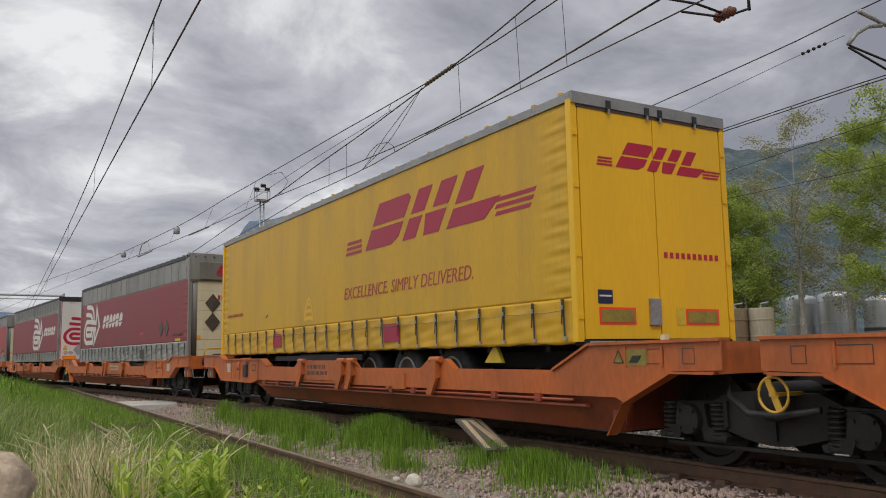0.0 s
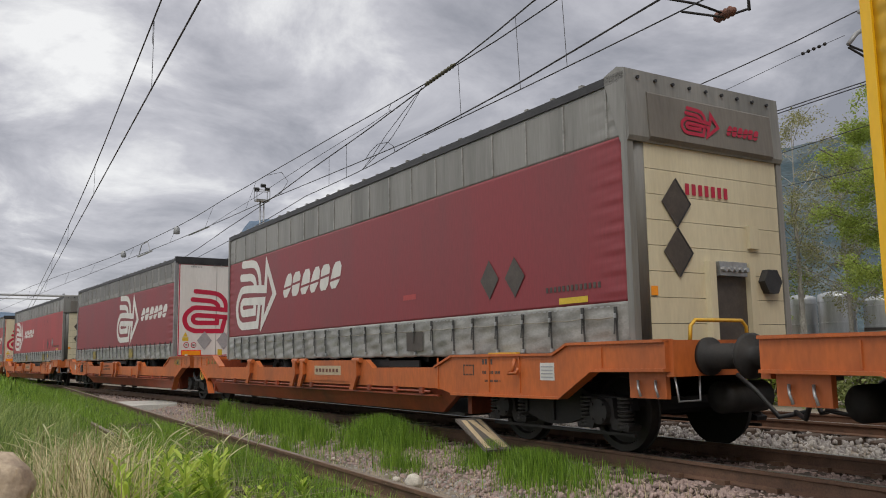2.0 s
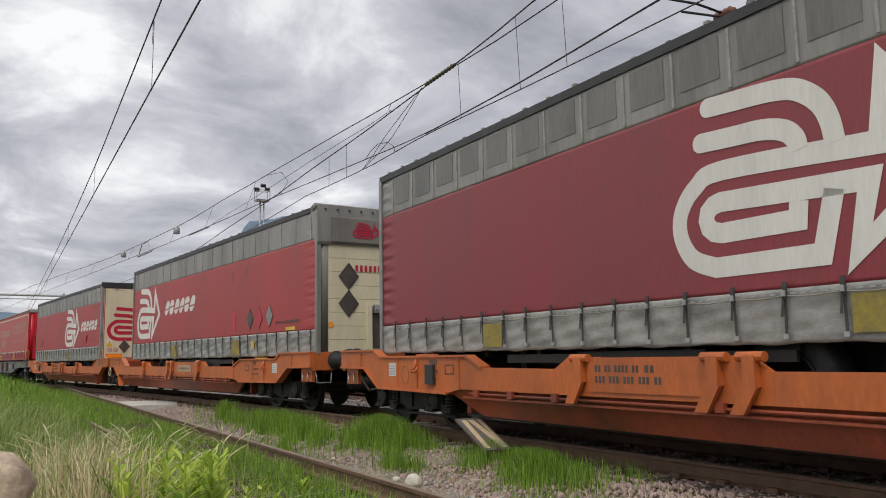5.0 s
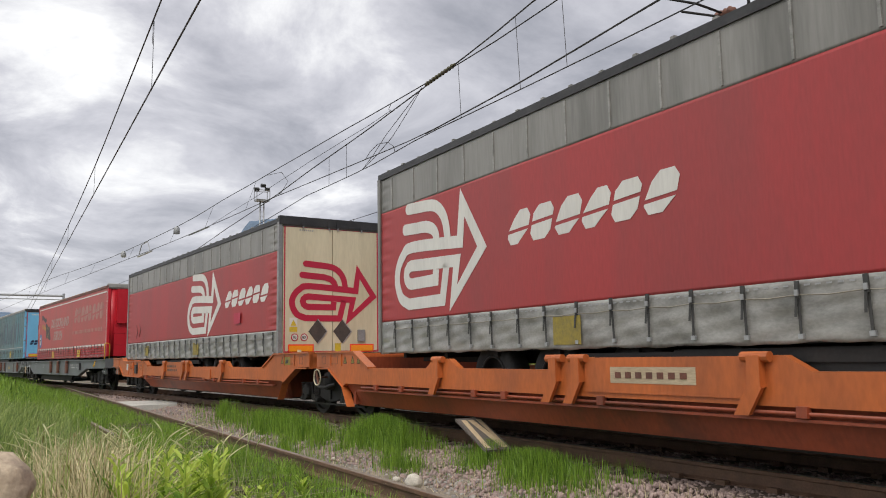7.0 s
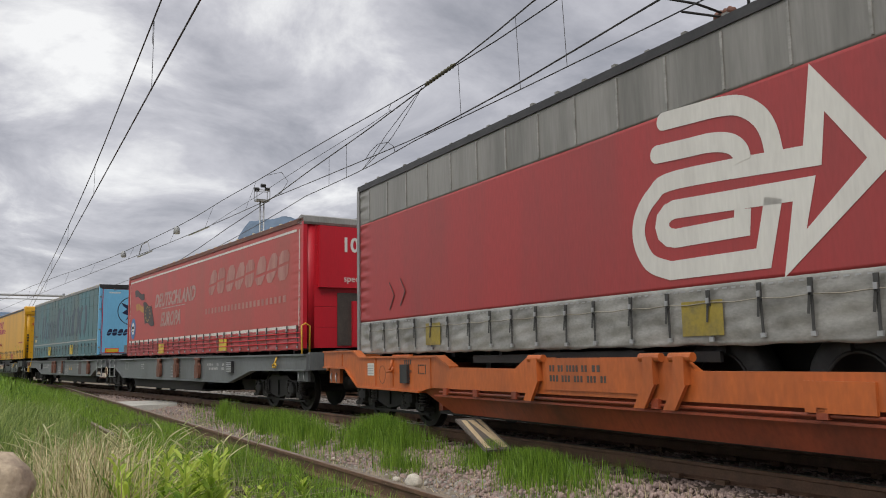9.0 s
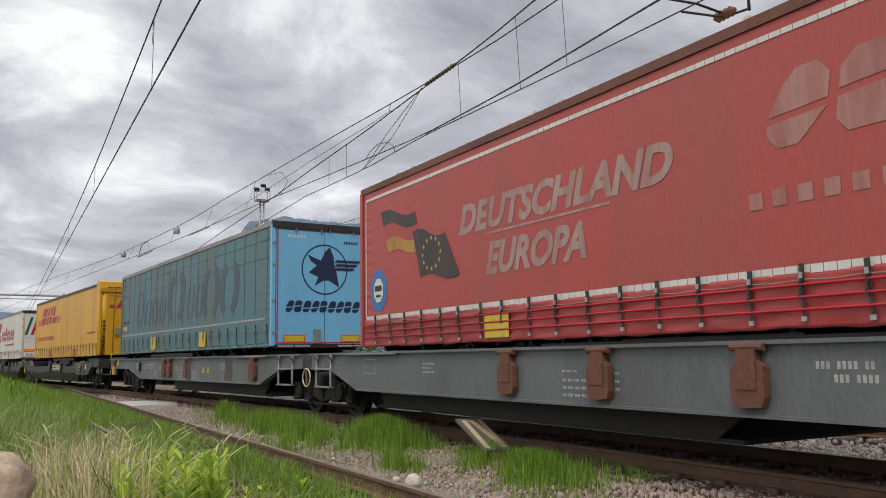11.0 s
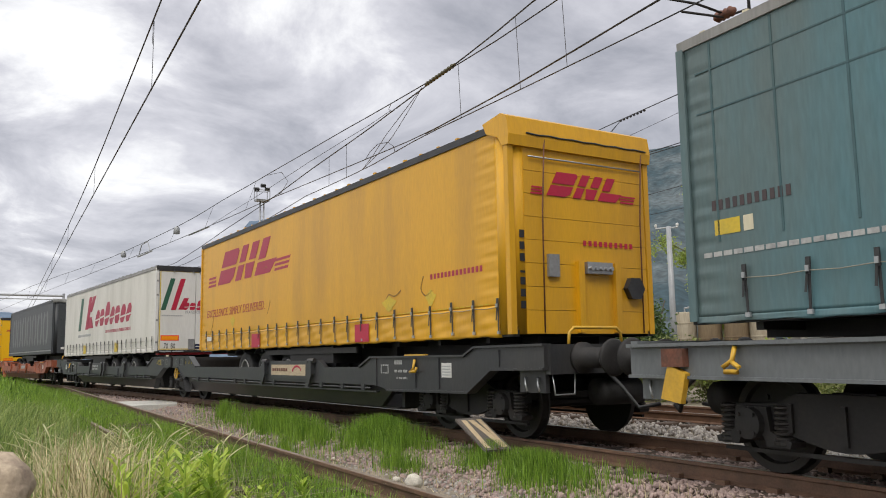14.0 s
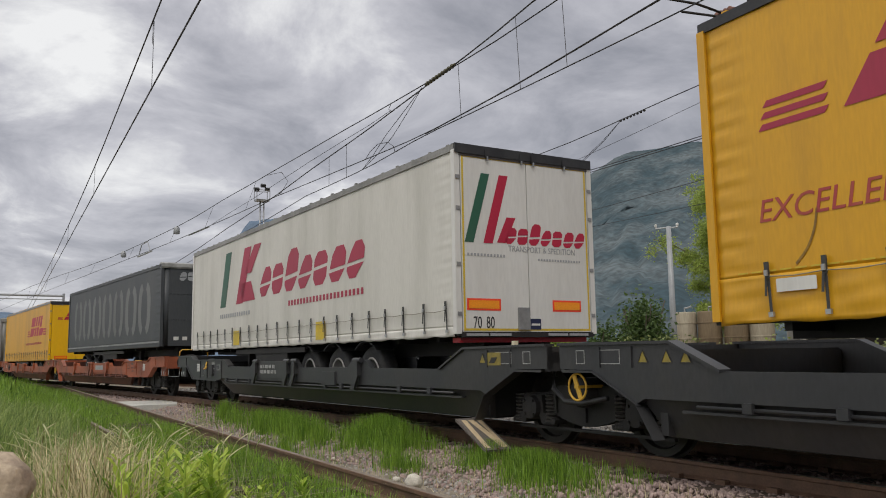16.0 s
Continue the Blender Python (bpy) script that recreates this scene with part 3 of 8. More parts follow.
def bogie(sec, x):
    b = put("bogie", ME_FRAME, None, sec, "sooty black two-axle bogie")
    b.matrix_basis = pose(x, 0, 0)
    for turn in (0, 180):
        for nm, me in (("side_frame", ME_SIDE), ("tie_bar", ME_TIE)):
            put(nm, me, None, b).matrix_basis = pose(0, 0, 0, 0, 0, turn)
        put("brake_beam", ME_BRAKE, None, b).matrix_basis = pose(1.2 if turn else -1.2, 0, 0)
    for d in (-0.9, 0.9):
        w = put("wheelset", ME_WHEEL, None, b)
        w.matrix_basis = pose(d, 0, 0.46)
        WHEELS.append((w, d))
        for s in (0, 180):
            o = put("axle_box", ME_AXLE, None, b)
            o.matrix_basis = pose(d, 0, 0.46, 0, 0, s)
            for u in (-0.30, 0.30):
                o = put("spring", ME_SPRING, None, b)
                o.matrix_basis = pose(d + u, 0, 0.46, 0, 0, s)


def bars(face_pts, at, sec, material, name="lettering"):
    """Unreadable lettering as rows of short plain bars."""
    for a, b, z0, z1 in face_pts:
        h = z1 - z0
        n = max(int((b - a) / (h * 0.75)), 1)
        w = (b - a) / n
        for i in range(n):
            if n > 5 and i % 5 == 3:
                continue
            decal(name, [rect(a + w * i, a + w * (i + 0.62), z0, z1) if n > 1 else rect(a, b, z0, z1)], "s", at, material, sec)


def hand_hoop(sec, x, d):
    bm = tube(B(), [(x, -0.95, 1.2), (x, -0.93, 1.36), (x, -0.86, 1.42), (x, -0.15, 1.42), (x, -0.08, 1.36), (x, -0.06, 1.2)], 0.02, 8)
    part("handrail", bm, M_HANDLE, sec, "yellow tubular handrail", True)
    bm = tube(B(), [(x + d * 0.1, -1.3, 0.88), (x + d * 0.12, -1.28, 0.62), (x + d * 0.12, -0.98, 0.62), (x + d * 0.1, -0.95, 0.88)], 0.012, 6)
    part("step", bm, M_STEEL, sec, "thin steel step loop", True)


def ends(sec, fx, d, paint):
    """Headstock, buffers, hook and hoses at the coupling end."""
    h = fx(17.25)
    lo, hi = sorted((h, h - d * 0.10))
    part("headstock", box(B(), lo, hi, -1.36, 1.36, 0.86, 1.215), paint, sec, bevel=0.01)
    for y in (-0.875, 0.875):
        bm = B()
        prof = [(0.0, 0.19), (0.05, 0.19), (0.06, 0.13), (0.33, 0.125), (0.34, 0.095), (0.50, 0.095), (0.515, 0.20), (0.55, 0.22), (0.575, 0.20), (0.585, 0.10)]
        lathe(bm, [(d * a, r) for a, r in prof], "x", (h, y, 1.05), 22)
        part("buffer", bm, M_UNDER, sec, "black round buffer", True)
    bm = box(B(), min(h, h + d * 0.42), max(h, h + d * 0.42), -0.05, 0.05, 0.92, 1.06)
    box(bm, min(h + d * .3, h + d * 0.72), max(h + d * .3, h + d * 0.72), -0.09, 0.09, 0.80, 0.95)
    part("coupling_hook", bm, M_UNDER, sec, bevel=0.012)
    for y in (-0.45, 0.4):
        bm = tube(B(), [(h, y, 0.86), (h + d * 0.22, y, 0.7), (h + d * 0.4, y * 0.8, 0.45), (h + d * 0.62, y * 0.5, 0.5)], 0.025, 8)
        part("brake_hose", bm, M_BLACK, sec, smooth=True)
    part("air_tank", lathe(B(), [(-0.35, 0.05), (-0.33, 0.17), (0.33, 0.17), (0.35, 0.05)], "y", (h + d * 0.05 - d * 0.3, -0.1, 0.62), 16), M_UNDER, sec, smooth=True)
    lo, hi = sorted((fx(16.62), fx(17.12)))
    part("valve_panel", box(B(), lo, hi, -1.34, -1.28, 0.64, 0.93), paint, sec, bevel=0.008)
    for u in (0.14, 0.38):
        bm = tube(B(), [(lo + u, -1.36, 0.82), (lo + u + 0.02, -1.38, 0.74), (lo + u + 0.05, -1.38, 0.66)], 0.014, 6)
        part("valve_handle", bm, M_STEEL, sec, "small galvanised valve lever", True)


def end_bogie_and_stock(sec, fx, d, paint):
    bogie(sec, fx(15.05))
    ends(sec, fx, d, paint)


def pocket_section(s_end, right_half, paint, low, label, hoop=M_HANDLE, humps=(5.0, 7.95, 10.4), sign=None, length=13.9, mid_bogie=False, gap=2.4, hx=0.26, wheel=M_HANDLE, bare=False, reach=0.0, rise=0.0):
    """A pocket wagon half. s_end: where its trailer's leading end stands at the start."""
    sec = thing("pocket_wagon", label, "rail wagon", "wagons of the train")
    fx = (lambda q: q - (length + gap)) if right_half else (lambda q: gap - q - reach * max(0.0, q - 12.0) / 5.25)
    d = 1 if right_half else -1
    MOVERS.append((sec, s_end, fx(0), fx(15.05)))
    prof = [(0.24, 1.2), (2.0, 1.19), (2.62, 0.92)]
    for c in humps[1:] if bare else humps:
        prof += [(c - 0.42, 0.925), (c - 0.2, 1.06), (c + 0.25, 1.06), (c + 0.5, 0.93)]
    # the raised plate between the last two humps
    prof += [(12.36 + rise, 0.94), (12.74 + rise * 1.15, 1.09), (15.5, 1.09), (15.75, 1.195), (17.2, 1.205),
             (17.2, 0.94), (16.15, 0.93), (15.6, 0.62), (13.3, 0.59), (12.95, 0.65), (1.62, 0.65), (1.5, 0.6), (0.83, 0.92), (0.24, 0.93)]
    for s in (-1, 1):
        y0, y1 = sorted((s * 1.33, s * 1.42))
        part("side_beam", prism(B(), [(fx(q), z) for q, z in prof], y0, y1), paint, sec, bevel=0.006)
        y0, y1 = sorted((s * 1.30, s * 1.45))
        bm = B()
        cap = [(0.24, 1.2), (2.0, 1.19), (2.62, 0.92)]
        top = [(0.24, 1.19), (2.0, 1.18), (2.62, 0.91), (12.36 + rise, 0.93), (12.74 + rise * 1.15, 1.08), (15.5, 1.08), (15.75, 1.19), (17.2, 1.195)]
        for (a, za), (b, zb) in zip(top, top[1:]):
            if 2.6 < a < 12.3 + rise:
                continue
            prism(bm, [(fx(a), za), (fx(b), zb), (fx(b), zb + 0.03), (fx(a), za + 0.03)], y0, y1)
            if a == 2.0:
                part("top_flange", bm, paint, sec)
                bm = B()
        part("top_flange", bm, paint, sec)
        bm = B()
        lowp = [(0.3, 0.92), (0.84, 0.915), (1.5, 0.6), (1.72, 0.28)]
        for (a, za), (b, zb) in zip(lowp, lowp[1:]):
            prism(bm, [(fx(a), za), (fx(b), zb), (fx(b + 0.03), zb - 0.02), (fx(a + 0.02), za - 0.03)], y0, y1)
        part("lower_flange", bm, paint, sec)
        bm = B()
        endp = [(13.3, 0.60), (15.58, 0.62), (16.14, 0.93), (17.2, 0.94)]
        for (a, za), (b, zb) in zip(endp, endp[1:]):
            prism(bm, [(fx(a), za), (fx(b), zb), (fx(b), zb - 0.03), (fx(a), za - 0.03)], y0, y1)
        part("lower_flange", bm, paint, sec)
        # lower plate, leaning in towards its foot
        bm = B()
        pts = [(1.5, 0.66), (1.72, 0.28), (12.7, 0.30), (13.5, 0.66)]
        a = [bm.verts.new((fx(q), s * (1.36 if z > 0.5 else 1.20), z)) for q, z in pts]
        b = [bm.verts.new((fx(q), s * (1.28 if z > 0.5 else 1.12), z)) for q, z in pts]
        bm.faces.new(a)
        bm.faces.new(b[::-1])
        for i in range(4):
            bm.faces.new((a[i], a[(i + 1) % 4], b[(i + 1) % 4], b[i]))
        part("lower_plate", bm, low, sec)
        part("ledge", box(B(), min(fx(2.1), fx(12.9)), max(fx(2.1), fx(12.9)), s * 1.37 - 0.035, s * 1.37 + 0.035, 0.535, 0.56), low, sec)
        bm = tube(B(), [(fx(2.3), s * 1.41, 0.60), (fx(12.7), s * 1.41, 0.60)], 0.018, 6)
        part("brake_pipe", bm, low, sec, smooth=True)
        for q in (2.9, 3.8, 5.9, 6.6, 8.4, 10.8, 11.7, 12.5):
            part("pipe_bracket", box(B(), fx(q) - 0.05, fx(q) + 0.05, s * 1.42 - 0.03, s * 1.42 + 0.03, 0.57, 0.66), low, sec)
        for i, c in enumerate(humps):
            if bare and not i:
                continue
            for u in ((0.0,) if i != 1 or bare else (-0.28, 0.12)):
                x = fx(c + u)
                bm = B()
                y0, y1 = sorted((s * 1.42, s * 1.50))
                box(bm, x - 0.065, x + 0.065, y0, y1, 0.80, 1.06)
                a0 = [(x - 0.08, 0.80), (x + 0.08, 0.80), (x + 0.03 - 0.10, 0.57), (x - 0.12 - 0.10, 0.57)]
                prism(bm, a0, s * 1.46, s * 1.50)
                lathe(bm, [(-0.14, 0.045), (0.14, 0.045)], "x", (x, s * 1.45, 1.05), 10)
                part("hinge_bracket", bm, paint, sec, bevel=0.008)
        y0, y1 = sorted((s * 1.42, s * 1.436))
        c = humps[1]
        part("stiffener", box(B(), min(fx(c + 0.22), fx(humps[2] - 0.1)), max(fx(c + 0.22), fx(humps[2] - 0.1)), y0, y1, 0.70, 1.055), paint, sec, bevel=0.006)
        for q in (0.95, 1.45, 12.95, 14.2, 14.85, 16.3):
            part("rib", box(B(), fx(q) - 0.012, fx(q) + 0.012, y0, y1, 0.95 if q < 2 or q > 16 else 0.64, 1.16 if q < 2 or q > 16 else 1.07), paint, sec)
    part("pocket_floor", box(B(), min(fx(1.8), fx(13.2)), max(fx(1.8), fx(13.2)), -1.15, 1.15, 0.27, 0.31), M_UNDER, sec)
    lo, hi = sorted((fx(0.24), fx(1.75)))
    part("pivot_deck", box(B(), lo, hi, -1.33, 1.33, 1.0, 1.12), paint, sec)
    lo, hi = sorted((fx(13.3), fx(17.15)))
    part("end_deck", box(B(), lo, hi, -1.33, 1.33, 0.98, 1.05), M_UNDER, sec)
    lo, hi = sorted((fx(13.3), fx(13.2)))
    part("pocket_bulkhead", box(B(), lo, hi, -1.1, 1.1, 0.3, 1.0), low, sec)
    lo, hi = sorted((fx(1.7), fx(1.8)))
    part("pocket_bulkhead", box(B(), lo, hi, -1.3, 1.3, 0.3, 1.1), low, sec)
    part("pivot_beam", box(B(), min(fx(-0.05), fx(1.2)), max(fx(-0.05), fx(1.2)), -0.35, 0.35, 0.78, 1.0), M_UNDER, sec)
    lo, hi = sorted((fx(0.24), fx(0.30)))
    part("pivot_endplate", box(B(), lo, hi, -1.40, 1.40, 0.90, 1.185), paint, sec)
    # hook, lashing plate and lettering on the end plate
    ink = M_DARKPATCH if paint is not M_BLACKWAG else M_STENCIL
    x = fx(14.2 + rise * 1.15)
    bm = tube(B(), [(x, -1.44, 1.05), (x, -1.47, 0.92), (x - 0.06, -1.49, 0.87), (x + 0.1, -1.49, 0.88), (x + 0.12, -1.48, 0.94)], 0.02, 8)
    part("rope_hook", bm, M_HANDLE if paint is M_BLACKWAG else paint, sec, smooth=True)
    bm = box(B(), fx(14.05 + rise * 0.7) - 0.3, fx(14.05 + rise * 0.7) + 0.3, -1.36, -1.30, 1.10, 1.13)
    part("locking_rod", bm, M_HANDLE if right_half else paint, sec)
    decal("data_plate", [rect(fx(15.05 + rise * 0.65) - 0.13, fx(15.05 + rise * 0.65) + 0.13, 0.80, 1.0)], "s", -1.4215, M_PRINTWHITE, sec, "white paper label holder")
    decal("label_lines", [rect(fx(15.05 + rise * 0.65) - 0.11, fx(15.05 + rise * 0.65) + 0.11, z, z + 0.012) for z in (0.83, 0.87, 0.91, 0.95)], "s", -1.427, M_GREYPATCH, sec)
    rows = [(13.55, 13.8, 0.98, 1.05), (13.55, 13.95, 0.86, 0.90), (13.6, 13.95, 0.76, 0.79), (13.1, 13.35, 0.84, 0.86), (13.1, 13.35, 0.96, 0.98), (13.1, 13.12, 0.84, 0.98), (13.33, 13.35, 0.84, 0.98)]
    bars([(min(fx(a + rise), fx(b + rise)), max(fx(a + rise), fx(b + rise)), z0, z1) for a, b, z0, z1 in rows], -1.4215, sec, ink)
    q0, wide = (humps[1] + 0.32, 1.8) if bare else (humps[1] + 0.62, 1.15)
    if sign:
        decal("sign_plate", [rect(min(fx(q0), fx(q0 + wide)), max(fx(q0), fx(q0 + wide)), 0.77 if bare else 0.80, 0.98 if bare else 0.96)], "s", -1.4375, sign[0], sec, "plain painted name panel")
        n = 7
        xs = [min(fx(q0), fx(q0 + wide)) + 0.06 + (0.85 if bare else 1.03) * (k + 0.12) / n for k in range(n)]
        if bare:
            x = max(fx(q0), fx(q0 + wide)) - 0.42
            decal("sign_arc", ribbon([(x + 0.22 * math.cos(a), 0.83 + 0.12 * math.sin(a)) for a in [math.pi * (0.1 + 0.85 * k / 14) for k in range(15)]], 0.035), "s", -1.443, M_PRINTRED, sec, "red arc painted on the board")
        for u in xs:
            decal("sign_bar", [rect(u, u + 0.085, 0.85, 0.91)], "s", -1.443, sign[1], sec)
    else:
        a, b = sorted((fx(q0 + 0.05), fx(q0 + 1.15)))
        bars([(a + (b - a) * u, a + (b - a) * w, z - 0.015, z + 0.055) for u, w, z in ((0.0, 0.1, 0.92), (0.14, 0.24, 0.92), (0.28, 0.48, 0.92), (0.52, 0.62, 0.92), (0.68, 0.82, 0.92), (0, 0.16, 0.81), (0.2, 0.55, 0.81), (0.6, 0.9, 0.81))], -1.4375, sec, ink)
    # warning triangles and outline boxes by the pivot
    for q in (2.2, 1.95, 1.62) if right_half else (1.55,):
        x, r = fx(q), 0.07
        tri = [(x - r, 1.0), (x + r, 1.0), (x, 1.0 + 1.75 * r)]
        decal("warning_triangle", [tri], "s", -1.4215, M_PATCH, sec, "small worn yellow warning triangle")
        decal("triangle_edge", ribbon(tri, 0.008, True), "s", -1.4262, M_INK, sec)
    for q, w in ((1.1, 0.34), (0.62, 0.14)):
        x = fx(q)
        decal("stencil_box", ribbon([(x - w / 2, 0.99), (x + w / 2, 0.99), (x + w / 2, 1.13), (x - w / 2, 1.13)], 0.008, True), "s", -1.4215, ink, sec)
    if not right_half:
        part("hanging_plate", box(B(), fx(6.75), fx(6.15), -1.45, -1.42, 0.62, 0.86), paint, sec, bevel=0.006)
        decal("lashing_sign", [rect(fx(1.30) - 0.15, fx(1.30) + 0.15, 0.97, 1.13)], "s", -1.4225, M_PATCH, sec, "worn yellow and black warning sign")
        x = fx(1.30)
        decal("lashing_sign_mark", [slant(x - 0.1, x + 0.02, 1.0, 1.07, 0.06)], "s", -1.4275, M_INK, sec)
        part("lamp_bracket", box(B(), fx(1.05) - 0.03, fx(1.05) + 0.03, -1.30, -1.24, 1.2, 1.27), M_CREAM, sec)
    if mid_bogie:
        bogie(sec, fx(0))
        x = fx(0) + hx
        hw = B()
        tube(hw, [(x + 0.145 * math.cos(a * math.tau / 28), -1.40, 0.735 + 0.145 * math.sin(a * math.tau / 28)) for a in range(28)], 0.013, 8, closed=True)
        part("handwheel", hw, wheel, sec, "yellow brake handwheel", True)
        bm = box(B(), -0.14, 0.14, -0.008, 0.008, -0.028, 0.028, Matrix.Translation((x, -1.40, 0.735)) @ Matrix.Rotation(radians(68), 4, "Y"))
        box(bm, x - 0.03, x + 0.03, -1.42, -1.05, 0.72, 0.75)
        part("handwheel_spoke", bm, M_HANDLE if wheel is M_HANDLE else M_RUST, sec)
        # guard plate round the joint
        bm = B()
        tube(bm, [(fx(0) - 0.28 * 1, -1.28, 0.92), (fx(0) - 0.3, -1.28, 0.7), (fx(0) - 0.1, -1.28, 0.56), (fx(0) + 0.2, -1.28, 0.55), (fx(0) + 0.6, -1.28, 0.62)], 0.03, 8)
        part("air_pipe", bm, M_BLACK, sec, smooth=True)
        lathe(bm := B(), [(-0.3, 0.06), (-0.28, 0.17), (0.28, 0.17), (0.3, 0.06)], "y", (fx(0) + 0.05, -0.9, 0.66), 16)
        part("air_tank", bm, M_UNDER, sec, smooth=True)
    end_bogie_and_stock(sec, fx, d, paint)
    # cabinet and orange plate at the buffer end of trailing halves
    if not right_half:
        x = fx(13.75)
        part("equipment_box", box(B(), x - 0.12, x + 0.12, -1.47, -1.42, 0.70, 0.98), M_BLACK, sec, "black louvred box", bevel=0.01)
        decal("wagon_mark", ribbon([(fx(14.6) + 0.12 * math.cos(a), 0.82 + 0.14 * math.sin(a)) for a in [k * math.tau / 16 for k in range(16)]], 0.008, True), "s", -1.4215, ink, sec)
    if right_half:
        hand_hoop(sec, fx(17.1), d)
    return sec


def flat_section(s_end, right_half, paint, label, length=14.0, mid_bogie=False):
    """A grey wagon half with deep plain side sills."""
    sec = thing("pocket_wagon", label, "rail wagon", "wagons of the train")
    fx = (lambda q: q - (length + 2.2)) if right_half else (lambda q: 2.2 - q)
    d = 1 if right_half else -1
    MOVERS.append((sec, s_end, fx(0), fx(15.05)))
    prof = [(0.24, 1.15), (17.2, 1.15), (17.2, 0.88), (14.35, 0.87), (12.85, 0.575), (2.45, 0.575), (1.3, 0.91), (0.24, 0.92)]
    for s in (-1, 1):
        y0, y1 = sorted((s * 1.33, s * 1.41))
        part("side_sill", prism(B(), [(fx(q), z) for q, z in prof], y0, y1), paint, sec, bevel=0.006)
        y0, y1 = sorted((s * 1.25, s * 1.47))
        part("top_flange", box(B(), min(fx(0.24), fx(17.2)), max(fx(0.24), fx(17.2)), y0, y1, 1.15, 1.185), paint, sec, bevel=0.004)
        bm = B()
        for (a, za), (b, zb) in zip(prof[2:], prof[3:]):
            if a > 0.25:
                prism(bm, [(fx(a), za), (fx(b), zb), (fx(b), zb - 0.03), (fx(a), za - 0.03)], s * 1.30, s * 1.45)
        part("lower_flange", bm, paint, sec)
        part("lower_plate", prism(B(), [(fx(2.6), 0.6), (fx(2.9), 0.30), (fx(9.9), 0.30), (fx(10.3), 0.6)], s * 1.12, s * 1.05), M_UNDER, sec)
        y0, y1 = sorted((s * 1.46, s * 1.49))
        part("hinge_rod", tube(B(), [(fx(2.0), s * 1.48, 1.145), (fx(4.0), s * 1.48, 1.145)], 0.02, 8), paint, sec, smooth=True)
        for q in ((2.8, 7.78, 9.45, 9.97) if not right_half else (7.0, 8.7, 10.6)):
            x = fx(q)
            bm = B()
            k = 0.17 if q < 4 or right_half else 0.15
            prism(bm, [(x - k * .55, 1.13), (x + k * .55, 1.13), (x + k * .6, 1.02), (x + k, 0.97), (x + k, 0.72), (x + k * .8, 0.64), (x - k * .8, 0.62), (x - k, 0.70), (x - k, 0.94), (x - k * .6, 1.02)], s * 1.43, s * 1.50)
            box(bm, x - k * .6, x + k * .6, s * 1.50 - 0.012, s * 1.50 + 0.012, 0.78, 1.0)
            lathe(bm, [(-k, 0.035), (k, 0.035)], "x", (x, s * 1.47, 1.13), 10)
            part("hinge_bracket", bm, M_RUST, sec, "rusty brown folding bracket", bevel=0.006)
    part("pocket_floor", box(B(), min(fx(2.6), fx(10.2)), max(fx(2.6), fx(10.2)), -1.1, 1.1, 0.27, 0.31), M_UNDER, sec)
    part("under_box", prism(B(), [(fx(12.2), 0.62), (fx(13.2), 0.62), (fx(13.0), 0.36), (fx(12.4), 0.34)], -0.85, -0.2), M_UNDER, sec)
    lo, hi = sorted((fx(0.24), fx(2.3)))
    part("pivot_deck", box(B(), lo, hi, -1.33, 1.33, 0.98, 1.06), M_UNDER, sec)
    lo, hi = sorted((fx(12.8), fx(17.15)))
    part("end_deck", box(B(), lo, hi, -1.33, 1.33, 0.92, 1.0), M_UNDER, sec)
    part("pivot_beam", box(B(), min(fx(-0.05), fx(1.4)), max(fx(-0.05), fx(1.4)), -0.35, 0.35, 0.76, 1.0), M_UNDER, sec)
    lo, hi = sorted((fx(0.24), fx(0.30)))
    part("pivot_endplate", box(B(), lo, hi, -1.39, 1.39, 0.90, 1.14), paint, sec)
    # foot steps by the pivot
    a, b = sorted((fx(0.62), fx(1.32)))
    bm = B()
    for x in (a, b):
        tube(bm, [(x, -1.44, 1.12), (x, -1.46, 0.9), (x, -1.46, 0.56)], 0.022, 6)
    for z in (0.90, 0.58):
        box(bm, a - 0.02, b + 0.02, -1.50, -1.42, z - 0.02, z + 0.01)
    part("foot_step", bm, M_STEEL, sec, "worn steel foot step")
    for x in (a, b):
        bm = tube(B(), [(x, -1.43, 0.98), (x - 0.06, -1.46, 1.06), (x - 0.03, -1.46, 1.14), (x + 0.06, -1.46, 1.13), (x + 0.04, -1.46, 1.02)], 0.016, 6)
        part("grab_handle", bm, M_GREYPATCH, sec, smooth=True)
    # stencils
    q = 2.9
    decal("stencil_box", ribbon([(fx(q) - 0.22, 0.84), (fx(q) + 0.22, 0.84), (fx(q) + 0.22, 1.06), (fx(q) - 0.22, 1.06)], 0.012, True), "s", -1.4115, M_STENCIL, sec)
    rows = [(4.75, 5.1, 0.98, 1.005), (4.75, 5.0, 0.92, 0.945), (4.75, 5.1, 0.86, 0.885), (8.02, 8.5, 0.80, 0.83), (8.02, 8.66, 0.72, 0.75), (8.02, 8.66, 0.64, 0.67), (8.02, 8.3, 0.90, 0.925), (12.35, 12.5, 0.95, 1.01), (11.95, 12.1, 0.95, 1.01),
            (11.2, 11.7, 0.95, 1.01), (12.3, 12.5, 0.85, 0.91), (11.35, 12.05, 0.85, 0.91), (8.78, 8.95, 0.88, 0.91), (8.78, 8.95, 0.80, 0.83), (8.78, 8.95, 0.72, 0.75), (10.4, 10.66, 0.90, 0.93), (10.4, 10.66, 0.84, 0.87)]
    bars([(min(fx(u), fx(w)), max(fx(u), fx(w)), z0, z1) for u, w, z0, z1 in rows], -1.4115, sec, M_STENCIL)
